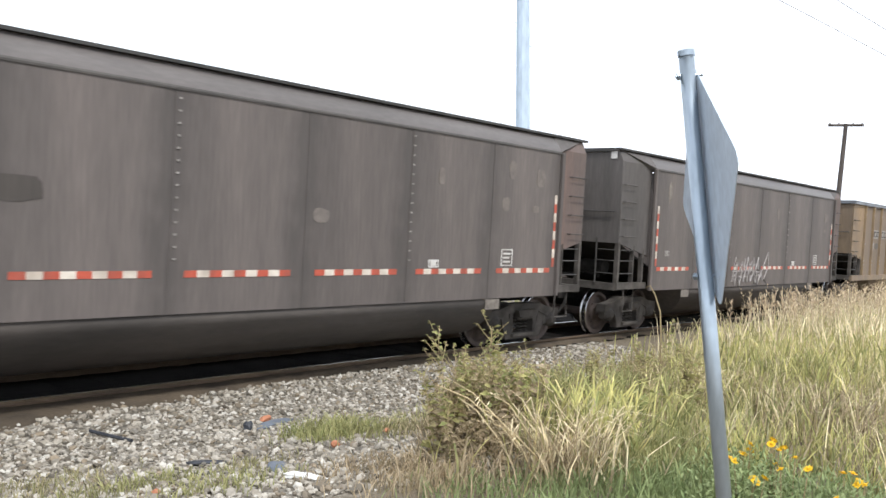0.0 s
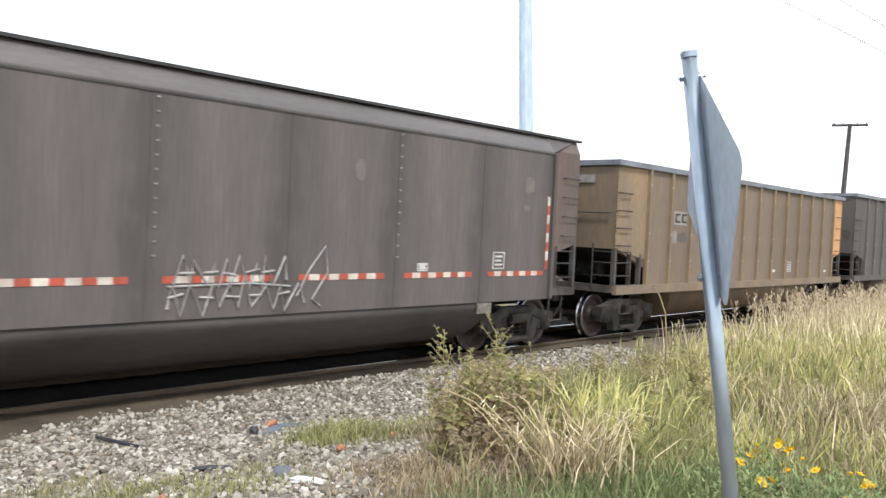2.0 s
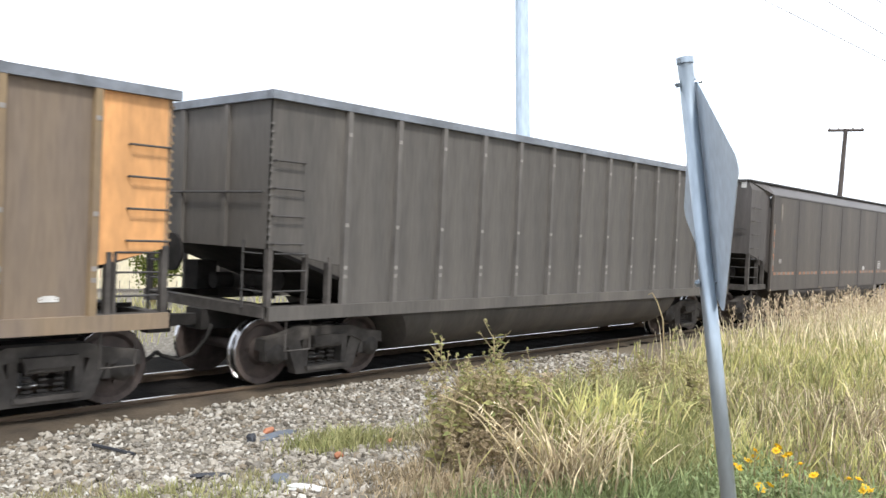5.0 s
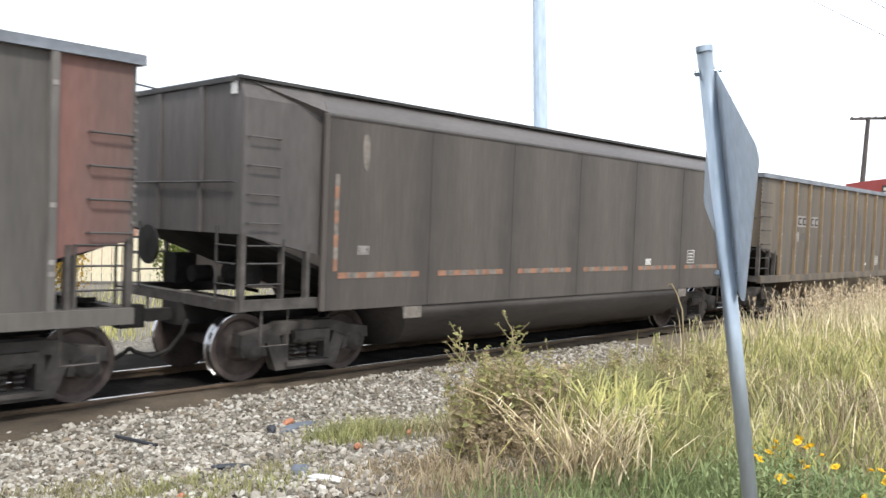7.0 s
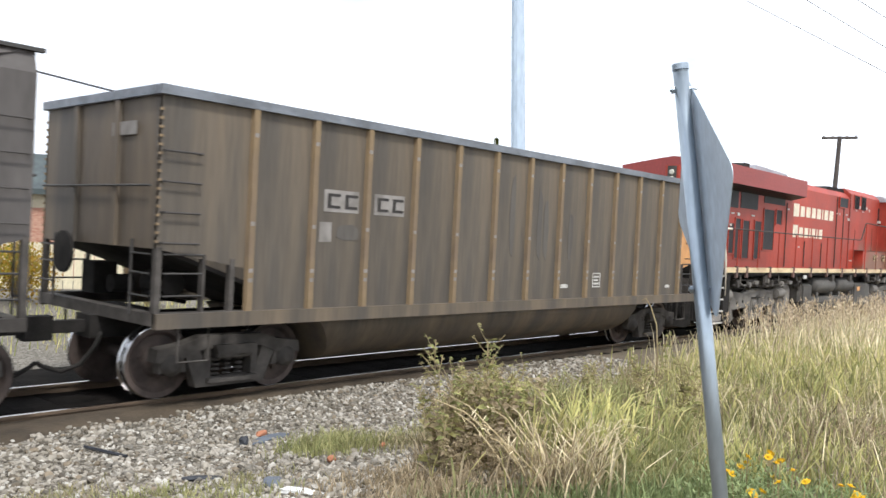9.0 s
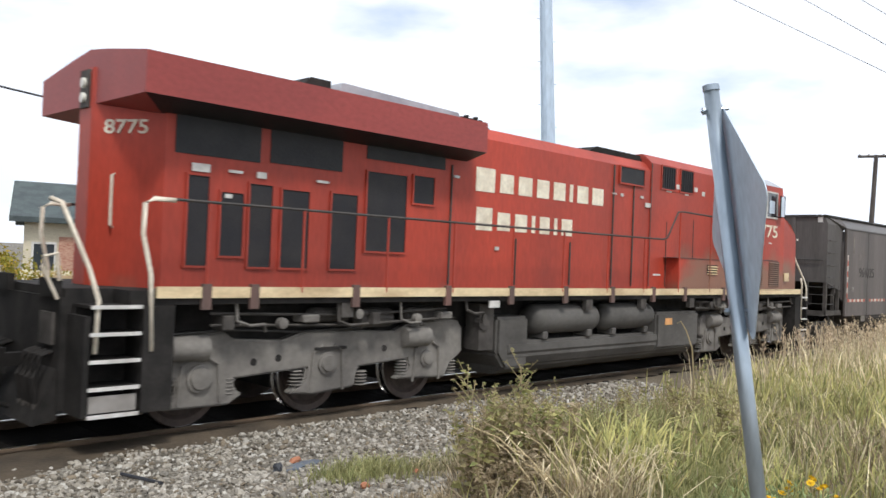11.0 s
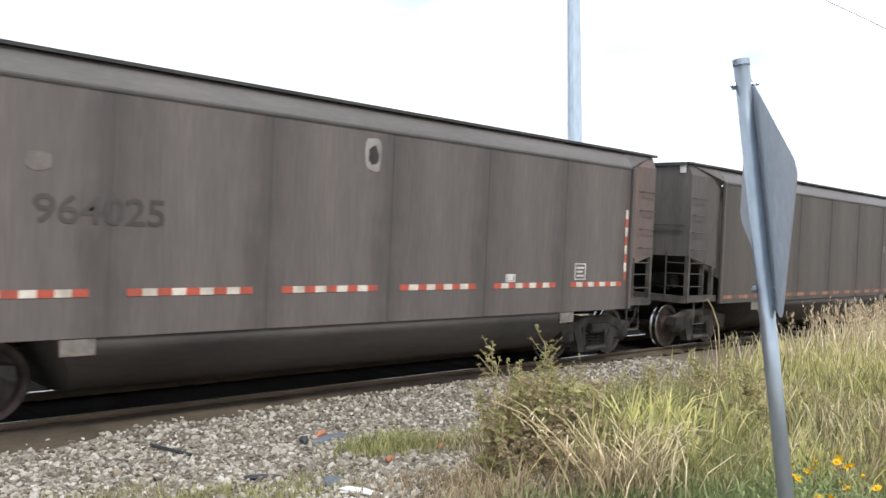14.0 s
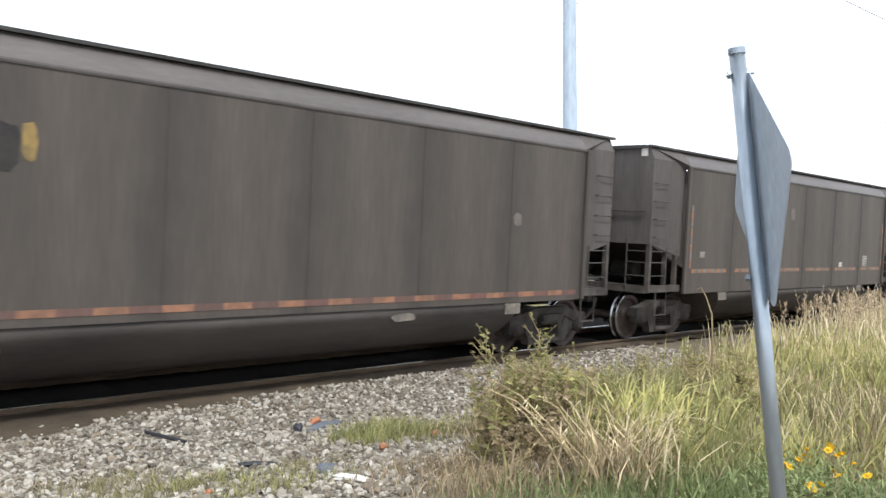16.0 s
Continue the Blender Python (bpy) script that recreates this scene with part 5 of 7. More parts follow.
    tube(bm, [(-0.64, -0.98, 1.60), (-0.70, -0.99, 1.72), (-0.82, -1.0, 1.95), (-0.80, -1.0, 2.06), (-0.66, -0.98, 2.10), (-0.62, -0.96, 1.80)], 0.022, 6)
    part("end_grab", bm, "cream_rail", loco)
    coupler(loco, -0.35, -1)
    coupler(loco, 18.95, 1)
    loco_truck(loco, (0.98, 2.9, 4.8), False)
    loco_truck(loco, (14.0, 15.88, 17.7), True)
    return loco


# ---------------- the train ----------------
def build_train():
    pieces = truck_pieces()
    first = smooth_hopper(pieces)
    A = first
    cars = {0: A}
    for u in (1, 4, 7, 8, 9, 10):
        cars[u] = copy_thing(first, pose(0, 0, 0))
    step, x0 = (12.62 - 1.2) / 6, 1.2
    ys = 1.62
    bright = ("stripe_red", "stripe_white")
    dull = ("stripe_dull", "pale_patch")
    for u in (0, 1, 4, 7, 9, 10):
        r, w = bright if u in (0, 1, 7) else dull
        reflective_marks(cars[u], ys, x0, step, 6, r, w, (1.33, 12.5))
        plate_bars(cars[u], 11.05, 1.52, ys, 0.3, 0.28)
        plate_bars(cars[u], 9.3, 1.5, ys, 0.22, 0.12)
        plate_bars(cars[u], 1.75, 1.72, ys, 0.2, 0.12, material="white_faded")
    rivets(cars[0], [x0 + 2 * step + 0.08, x0 + 4 * step + 0.06], ys, 1.6, 3.5, 0.14)
    rivets(cars[1], [x0 + 2 * step + 0.1, x0 + 4 * step + 0.06], ys, 1.7, 3.5, 0.16)
    tagged(cars[0], "smooth-sided coal hopper car, grey-brown with dust, bright reflective strips")
    tagged(cars[1], "dusty smooth-sided coal hopper car with white sprayed graffiti")
    tagged(cars[4], "dusty smooth-sided coal hopper car with dulled reflective strips")
    tagged(cars[7], "dusty smooth-sided coal hopper car with a faded number")
    tagged(cars[8], "smooth-sided coal hopper car with a worn orange sill line")
    tagged(cars[9], "brown dusty smooth-sided coal hopper car")
    for u in (4, 8, 9):
        for o in cars[u].children:
            if o.type == "MESH" and o.data.materials[0] == M["car"]:
                o.material_slots[0].link = "OBJECT"
                o.material_slots[0].material = M["car_brown"]
    for u in (0, 1, 7):
        for o in cars[u].children:
            if o.name.startswith("bay_sheet") and max(c[0] for c in o.bound_box) > 8:
                o.material_slots[0].link = "OBJECT"
                o.material_slots[0].material = M["rust_bay"]
    # graffiti: loose zigzag strokes
    bm = bmesh.new()
    rnd = random.Random(5)
    for row, (xa, xb, za, zb) in enumerate(((5.35, 6.95, 1.36, 1.66), (5.25, 7.2, 1.06, 1.4))):
        pts = []
        k = 16
        for i in range(k + 1):
            x = xa + (xb - xa) * i / k + rnd.uniform(-0.05, 0.05)
            pts.append((x, -ys - 0.008, (zb if i % 2 else za) + rnd.uniform(-0.06, 0.06)))
        tube(bm, pts, 0.021, 5)
        for i in range(1, k, 3):
            tube(bm, [(pts[i][0] - 0.05, -ys - 0.008, (za + zb) / 2), (pts[i][0] + 0.14, -ys - 0.008, (za + zb) / 2 + rnd.uniform(-0.05, 0.05))], 0.018, 5)
    tube(bm, [(5.3, -ys - 0.008, 1.36), (6.4, -ys - 0.008, 1.38), (7.0, -ys - 0.008, 1.33)], 0.014, 5)
    tube(bm, [(7.1, -ys - 0.008, 1.2), (7.3, -ys - 0.008, 1.55), (7.55, -ys - 0.008, 1.85), (7.6, -ys - 0.008, 1.5), (7.35, -ys - 0.008, 1.15), (7.5, -ys - 0.008, 1.05)], 0.014, 5)
    part("graffiti", bm, "chalk", cars[1], "white sprayed scrawl")
    for u, sd in ((0, 1), (1, 2), (4, 3), (7, 4)):
        patch(cars[u], "worn_patch", 1.85, 3.1, ys, 0.14, 0.55, "pale_patch", "pale scrape", sd, 9)
    for k, (u, x, z, w, h) in enumerate(((0, 12.05, 3.05, 0.26, 0.34), (0, 11.25, 3.12, 0.2, 0.36), (0, 11.1, 2.55, 0.22, 0.24), (0, 11.95, 2.5, 0.2, 0.14), (0, 9.5, 2.9, 0.14, 0.3), (0, 7.2, 2.2, 0.3, 0.2),
                                          (1, 11.95, 2.95, 0.3, 0.32), (1, 11.9, 2.55, 0.2, 0.1), (1, 8.1, 2.9, 0.2, 0.3), (7, 2.4, 2.75, 0.3, 0.2), (8, 10.9, 2.3, 0.2, 0.2), (9, 6.2, 2.8, 0.3, 0.3))):
        patch(cars[u], "scuff_mark", x, z, ys, w, h, "scuff", "pale scuffed patch", 70 + k, 11)
    patch(cars[0], "faded_stencil", 3.3, 2.3, ys, 0.7, 0.3, "car_brown", "faded dark stencil", 11)
    for u in (7, 8):
        for k in range(2):
            bm = bmesh.new()
            box(bm, (-0.022, -0.35 - 0.05 * k, 3.28 - 0.14 * k), (-0.012, 0.05 - 0.03 * k, 3.36 - 0.14 * k))
            part("end_stencil", bm, "pale_patch", cars[u], "faded stencil bars on the end sheet")
    lettering("number", "964025", 0.40, (2.35, -ys - 0.002, 2.15), "seam", cars[7], 1.15, "faded dark number")
    patch(cars[7], "pale_ring", 6.57, 3.2, ys, 0.30, 0.5, "white_faded", "pale worn ring round a dark mark", 21)
    patch(cars[7], "dark_mark", 6.57, 3.2, ys + 0.005, 0.17, 0.26, "soot", "", 22)
    patch(cars[8], "yellow_mark", 2.66, 2.8, ys, 0.36, 0.34, "yellow_mark", "faded yellow stencil", 23)
    patch(cars[8], "dark_mark", 2.68, 2.8, ys + 0.005, 0.2, 0.2, "car", "", 24)
    patch(cars[8], "soot_blot", 3.4, 2.72, ys, 0.28, 0.5, "soot", "black smudge", 25)
    patch(cars[8], "yellow_edge", 3.62, 2.8, ys, 0.16, 0.4, "yellow_mark", "", 26)
    bm = bmesh.new()
    strip(bm, 1.3, 12.5, 1.07, 1.15, -ys - 0.006, -ys - 0.001, 30)
    part("sill_line", bm, ["stripe_dull", "rust_red"], cars[8], "worn orange line along the sill")
    for x, z in ((8.6, 0.85), (3.2, 0.78)):
        patch(cars[8], "tub_stencil", x, z, 1.6, 0.5, 0.12, "pale_patch", "", 31)
    # ribbed cars
    C = ribbed_hopper(pieces, 3.66, "brown", "brown_rib", "tan", "orange", "brown", "tan-brown ribbed coal hopper car with an orange end bay")
    Dc = ribbed_hopper(pieces, 3.88, "grey", "grey_rib", "grey", "rust_red", "grey", "dark grey ribbed coal hopper car with a rusty red end")
    F = ribbed_hopper(pieces, 3.74, "brown_oily", "brown_rib", "brown_oily", "orange", "brown_oily", "streaked brown ribbed coal hopper car with an orange end bay")
    cars.update({2: C, 3: Dc, 5: F})
    for car in (C, F):
        for xa, w in ((2.40, 0.62), (3.32, 0.60)):
            bm = bmesh.new()
            box(bm, (xa, -1.526, 2.44), (xa + w, -1.521, 2.74))
            part("mark_plate", bm, "white_faded", car, "pale painted owner's panel")
            bm = bmesh.new()
            for k in range(2):
                a = xa + 0.06 + k * w * 0.5
                box(bm, (a, -1.531, 2.49), (a + w * 0.36, -1.527, 2.53))
                box(bm, (a, -1.531, 2.65), (a + w * 0.36, -1.527, 2.69))
                box(bm, (a, -1.531, 2.53), (a + 0.06, -1.527, 2.65))
            part("mark_block", bm, "soot", car)
        bm = bmesh.new()
        box(bm, (2.34, -1.525, 2.03), (2.55, -1.521, 2.30))
        part("pale_square", bm, "white_faded", car)
        patch(car, "painted_out_patch", 2.85, 2.17, 1.52, 0.45, 0.22, "grey", "", 41)
        plate_bars(car, 9.2, 1.34, 1.52, 0.28, 0.28)
        plate_bars(car, 8.1, 1.34, 1.52, 0.24, 0.06)
        plate_bars(car, 12.2, 1.3, 1.52, 0.2, 0.05)
        bm = bmesh.new()
        box(bm, (-0.026, -1.0, 3.2), (-0.02, -0.4, 3.36))
        part("end_panel_mark", bm, "white_faded", car)
    for k in range(4):
        patch(F, "oil_streak", 6.55 + 0.5 * k + 0.3 * (k % 2), 2.6 - 0.1 * k, 1.52, 0.16, 1.5 - 0.2 * k, "grey", "dark oily streak", 50 + k, 10)
    return cars


LOCO_X = 90.0


def car_x(u):
    return 14.806 + (u - 1) * PITCH if u < 6 else 110.296 + (u - 7) * PITCH


# ---------------- sign, poles, wires ----------------
def build_sign():
    """Diamond road sign seen from behind and almost edge-on, on a leaning galvanised pipe."""
    sign = thing("road_sign", "bare metal back of a diamond sign on a leaning post", "road sign")
    foot, top = Vector((3.375, 1.285, ground_z(3.37, 1.28) - 0.05)), Vector((3.21, 1.63, 2.96))
    up = (top - foot).normalized()
    bm = bmesh.new()
    tube(bm, [foot, foot.lerp(top, 0.5), top], 0.0315, 20)
    part("post", bm, "galv", sign, "galvanised pipe", True)
    bm = bmesh.new()
    tube(bm, [top - up * 0.02, top + up * 0.004], 0.034, 20)
    part("post_cap", bm, "galv", sign)
    view = Vector((0.905, 0.425, 0)).normalized()
    right = Vector((view.y, -view.x, 0))
    nrm = (-0.977 * right - 0.215 * view)
    nrm = (nrm - up * nrm.dot(up)).normalized()          # towards the post's side of the plate
    hor = up.cross(nrm).normalized()
    mid = top - up * 0.555 - nrm * 0.037
    post_up = up
    hor, up = hor * math.cos(0.12) + up * math.sin(0.12), up * math.cos(0.12) - hor * math.sin(0.12)
    bm = bmesh.new()
    hd, rr = 0.515, 0.05
    outline = []
    for k in range(4):
        a = math.pi / 2 * k
        cx, cy = (hd - rr * 1.414) * math.cos(a), (hd - rr * 1.414) * math.sin(a)
        for j in range(5):
            q = a - math.pi / 4 + math.pi / 8 * j
            outline.append((cx + rr * math.cos(q), cy + rr * math.sin(q)))
    fr = [bm.verts.new(mid + hor * x + up * y) for x, y in outline]
    bk = [bm.verts.new(mid + hor * x + up * y - nrm * 0.004) for x, y in outline]
    bm.faces.new(fr)
    bm.faces.new(bk[::-1])
    for i in range(len(fr)):
        j = (i + 1) % len(fr)
        bm.faces.new((fr[i], fr[j], bk[j], bk[i]))
    part("sign_plate", bm, "alu", sign, "bare aluminium diamond plate")
    for d in (0.10, 0.93):
        bm = bmesh.new()
        p = top - post_up * d
        tube(bm, [p + nrm * 0.05, p - nrm * 0.06], 0.008, 8)
        tube(bm, [p + nrm * 0.032, p + nrm * 0.045], 0.016, 6)
        part("bolt", bm, "galv", sign)


def build_poles():
    pole = thing("steel_pole", "tall pale blue-grey steel transmission pole", "pole")
    a, b = Vector((27.82, 21.24, 6.2)), Vector((27.64, 21.47, 11.57))
    d = (b - a).normalized()
    foot = a - d * ((a.z + 0.4) / d.z)
    bm = bmesh.new()
    tube(bm, [foot, foot + d * 12, foot + d * 24], 0.34, 12, r2=0.20)
    part("shaft", bm, "monopole", pole)
    for k in range(9):
        bm = bmesh.new()
        p = foot + d * (6.5 + 0.9 * k)
        s = -1 if k % 2 else 1
        tube(bm, [p, p + Vector((0.36 * s, -0.2 * s, 0))], 0.015, 5)
        part("step_bolt", bm, "monopole", pole)
    tp = thing("utility_pole", "dark wooden utility pole with a crossarm", "pole")
    top, low = Vector((57.36, 17.61, 9.95)), Vector((57.33, 17.75, 5.72))
    d = (top - low).normalized()
    bm = bmesh.new()
    tube(bm, [low - d * ((low.z + 0.4) / d.z), low, top], 0.19, 10, r2=0.13)
    part("pole_shaft", bm, "wood_pole", tp)
    bm = bmesh.new()
    p0, p1 = Vector((57.04, 18.62, 9.86)), Vector((57.66, 16.6, 9.86))
    tube(bm, [p0, p1], 0.09, 6)
    part("crossarm", bm, "wood_pole", tp)
    for k in (0.05, 0.3, 0.7, 0.95):
        bm = bmesh.new()
        p = p0.lerp(p1, k)
        tube(bm, [p, p + Vector((0, 0, 0.14))], 0.05, 6)
        part("insulator", bm, "wood_pole", tp)


def cable(name, a, b, ext, r, sag=0.0):
    a, b = Vector(a), Vector(b)
    d = b - a
    p, q = a - d * ext, b + d * ext
    bm = bmesh.new()
    tube(bm, [p.lerp(q, i / 12) - Vector((0, 0, sag * (1 - (2 * i / 12 - 1) ** 2))) for i in range(13)], r, 5)
    ob = new(name, finish(name, bm, "cable"))
    tagged(ob, "thin dark overhead wire against the sky", "wire", "overhead wires")


# ---------------- behind the train ----------------
def build_house():
    M["siding"] = mat("cream_siding", (0.66, 0.60, 0.46), (0.54, 0.48, 0.36), 0.75, 0, 10, 0.8, (1, 1, 3), 0.05)
    M["brick"] = mat("reddish_brick", (0.36, 0.17, 0.12), (0.48, 0.30, 0.22), 0.85, 0, 18, 7, (1, 1, 3), 0.3)
    M["shingle"] = mat("dark_green_grey_roof", (0.075, 0.095, 0.095), (0.05, 0.062, 0.065), 0.8, 0, 14, 2, (1, 1, 1), 0.2)
    M["pane"] = mat("house_glass", (0.05, 0.06, 0.07), (0.03, 0.035, 0.04), 0.1, 0, 4, 1, (1, 1, 1), 0.0)
    house = thing("house", "low house with cream siding, brick front and dark roof", "house", at=(11.3, 33.0, -0.25))
    house.rotation_euler = (0, 0, radians(-20))
    bm = bmesh.new()
    box(bm, (0, 0, 0), (13, 7, 3.2))
    part("wall", bm, "siding", house)
    bm = bmesh.new()
    box(bm, (1.2, -0.06, 0), (4.4, -0.004, 2.7))
    part("brick_front", bm, "brick", house, "reddish brick front")
    bm = bmesh.new()
    prism(bm, [(-0.5, 3.2), (3.5, 4.75), (7.5, 3.2), (7.5, 3.4), (3.5, 4.95), (-0.5, 3.4)], -0.5, 13.5, "x")
    roof = part("roof", bm, "shingle", house, "dark roof")
    bm = bmesh.new()
    box(bm, (5, 3, 4.2), (5.7, 3.7, 5.6))
    part("chimney", bm, "brick", roof)
    for x in (0.35, 5.2, 7.6, 10.2):
        bm = bmesh.new()
        w = 0.7 if x < 1 else 1.3
        box(bm, (x, -0.04, 1.1), (x + w, -0.01, 2.4))
        win = part("window", bm, "pane", house)
        bm = bmesh.new()
        for lo, hi in (((x - 0.08, 1.02), (x + w + 0.08, 1.1)), ((x - 0.08, 2.4), (x + w + 0.08, 2.48)), ((x - 0.08, 1.1), (x, 2.4)), ((x + w, 1.1), (x + w + 0.08, 2.4))):
            box(bm, (lo[0], -0.07, lo[1]), (hi[0], -0.005, hi[1]))
        part("frame", bm, "white", win)
    # garden fence of pale boards in front of it
    fence = thing("board_fence", "pale cream board fence in the sun", "fence")
    M["board"] = mat("cream_fence_board", (0.72, 0.66, 0.48), (0.6, 0.53, 0.38), 0.8, 0, 14, 1.0, (1, 1, 0.4), 0.1, 0.1)
    bm = bmesh.new()
    box(bm, (-0.14, -0.012, 0.05), (0.14, 0.012, 1.55))
    me = finish("board", bm, M["board"])
    a, b = Vector((9.8, 28.4, -0.25)), Vector((27.5, 20.6, -0.25))
    n = 64
    yaw = math.degrees(math.atan2(b.y - a.y, b.x - a.x))
    for i in range(n):
        p = a.lerp(b, i / (n - 1))
        shared("board", me, fence, pose(p.x, p.y, p.z, 0, 0, yaw))
    for z in (0.35, 1.25):
        bm = bmesh.new()
        tube(bm, [a + Vector((0.03, 0.05, z)), b + Vector((0.03, 0.05, z))], 0.03, 4)
        part("fence_rail", bm, M["board"], fence)
    # a shop front with a red fascia, far to the side
    shop = thing("shop_building", "distant low shop with a red and white fascia", "building", at=(2.5, 62, -0.3))
    bm = bmesh.new()
    box(bm, (0, 0, 0), (16, 8, 4.2))
    part("shop_wall", bm, "siding", shop)
    bm = bmesh.new()
    box(bm, (0.5, -0.25, 3.0), (15.5, -0.02, 3.9))
    M["fascia"] = mat("red_fascia", (0.5, 0.06, 0.06), (0.42, 0.05, 0.05), 0.5)
    part("fascia", bm, M["fascia"], shop, "red fascia")
    for x in (1, 5, 9, 13):
        bm = bmesh.new()
        box(bm, (x, -0.05, 0.6), (x + 2.4, -0.01, 2.6))
        part("shop_window", bm, "pane", shop)


# ---------------- plants ----------------
GREENS = [(0.16, 0.19, 0.06), (0.24, 0.255, 0.085), (0.33, 0.31, 0.12), (0.20, 0.215, 0.07), (0.38, 0.345, 0.15)]
STRAW = [(0.58, 0.46, 0.24), (0.74, 0.63, 0.40), (0.42, 0.33, 0.18), (0.80, 0.69, 0.45), (0.52, 0.44, 0.22), (0.66, 0.54, 0.30)]
OLIVE = [(0.27, 0.29, 0.08), (0.40, 0.385, 0.11), (0.50, 0.45, 0.14), (0.21, 0.235, 0.07), (0.54, 0.46, 0.18), (0.33, 0.27, 0.12)]
DRYBROWN = [(0.19, 0.135, 0.08), (0.31, 0.235, 0.14), (0.25, 0.19, 0.10), (0.40, 0.31, 0.19), (0.20, 0.165, 0.08), (0.33, 0.27, 0.19)]
M["blade_green"] = island_mat("green_blades", GREENS, 0.7, 0.3, patchy=2.4)
M["blade_lush"] = island_mat("lush_green_blades", [(0.11, 0.16, 0.055), (0.17, 0.225, 0.075), (0.22, 0.265, 0.10), (0.13, 0.18, 0.06)], 0.65, 0.3, patchy=3.0)
M["blade_straw"] = island_mat("straw_blades", STRAW, 0.75, 0.3, patchy=2.2)
M["blade_olive"] = island_mat("olive_blades", OLIVE, 0.7, 0.3, patchy=1.7)
M["blade_dull"] = island_mat("dull_grass", [(0.22, 0.19, 0.08), (0.31, 0.26, 0.13), (0.19, 0.19, 0.075), (0.38, 0.31, 0.17), (0.24, 0.235, 0.10)], 0.75, 0.25, patchy=3.0)
M["leaf_brown"] = island_mat("dry_leaves", DRYBROWN, 0.8, 0.25, patchy=2.6)
M["leaf_weed"] = island_mat("weed_leaves", [(0.15, 0.18, 0.055), (0.25, 0.27, 0.08), (0.34, 0.31, 0.10), (0.22, 0.17, 0.085), (0.40, 0.37, 0.14)], 0.7, 0.3, patchy=2.8)
M["seed_head"] = island_mat("pale_seed_heads", [(0.52, 0.42, 0.28), (0.62, 0.52, 0.36), (0.44, 0.34, 0.22), (0.56, 0.44, 0.33)], 0.8, 0.3)
M["petal"] = island_mat("yellow_petals", [(0.80, 0.48, 0.02), (0.85, 0.56, 0.03), (0.74, 0.40, 0.015)], 0.6, 0.3)
M["straw_stem"] = mat("pale_straw_stem", (0.60, 0.49, 0.30), (0.44, 0.34, 0.19), 0.75, 0, 12, 3, (1, 1, 1), 0.0)
M["stem"] = mat("dry_stem", (0.34, 0.27, 0.15), (0.22, 0.17, 0.09), 0.8, 0, 12, 3, (1, 1, 1), 0.0)


def blades(name, spots, hgt, width, lean, material, label, category="grass", rng=None, droop=0.35):
    """A stand of bent, tapering blades, rooted at spots (x, y); hgt: (low, high)."""
    rng = rng or np.random.default_rng(1)
    V, F = [], []
    for x, y in spots:
        z = ground_z(x, y) - 0.02
        h = rng.uniform(*hgt)
        a = rng.uniform(0, 2 * math.pi)
        l = rng.uniform(0.1, 1) * lean * h
        w = width * rng.uniform(0.6, 1.3)
        dx, dy = math.cos(a), math.sin(a)
        b = rng.uniform(0, 2 * math.pi)
        px, py = math.cos(b) * w, math.sin(b) * w
        k = len(V)
        dr = droop * rng.uniform(0, 1)
        for f, g, u in ((0, 1.0, 0), (0.45, 0.9, 0.22), (0.8, 0.6, 0.62)):
            cx, cy, cz = x + dx * l * u, y + dy * l * u, z + h * (f - dr * u * u * 0.3)
            V += [(cx - px * g, cy - py * g, cz), (cx + px * g, cy + py * g, cz)]
        V.append((x + dx * l * 1.15, y + dy * l * 1.15, z + h * (1 - dr)))
        F += [(k, k + 1, k + 3, k + 2), (k + 2, k + 3, k + 5, k + 4), (k + 4, k + 5, k + 6)]
    me = bpy.data.meshes.new(name)
    me.from_pydata(V, [], F)
    me.materials.append(M[material])
    return tagged(new(name, me), label, category, kind="stuff")


def scatter(n, x0, x1, y0, y1, keep, rng, clump=0.55, k=60, spread=0.28):
    """Random roots, partly gathered into clumps, where keep(x, y) allows."""
    cen = [(rng.uniform(x0, x1), rng.uniform(y0, y1)) for _ in range(k)]
    out = []
    tries = 0
    while len(out) < n and tries < n * 30:
        tries += 1
        if rng.random() < clump:
            c = cen[int(rng.integers(k))]
            x, y = rng.normal(c[0], spread), rng.normal(c[1], spread)
        else:
            x, y = rng.uniform(x0, x1), rng.uniform(y0, y1)
        if keep(x, y):
            out.append((x, y))
    return out


def verge_edge(x):
    """The weeds' edge towards the gravel: they grow where y is below this."""
    if x < 4.6:
        return 3.9 + 0.25 * (x - 4.0)
    if x < 6.5:
        return 4.05 + 0.85 * (x - 4.6)
    if x < 12:
        return 5.65 + 0.10 * (x - 6.5)
    return min(6.2 + 0.11 * (x - 12), 8.2)


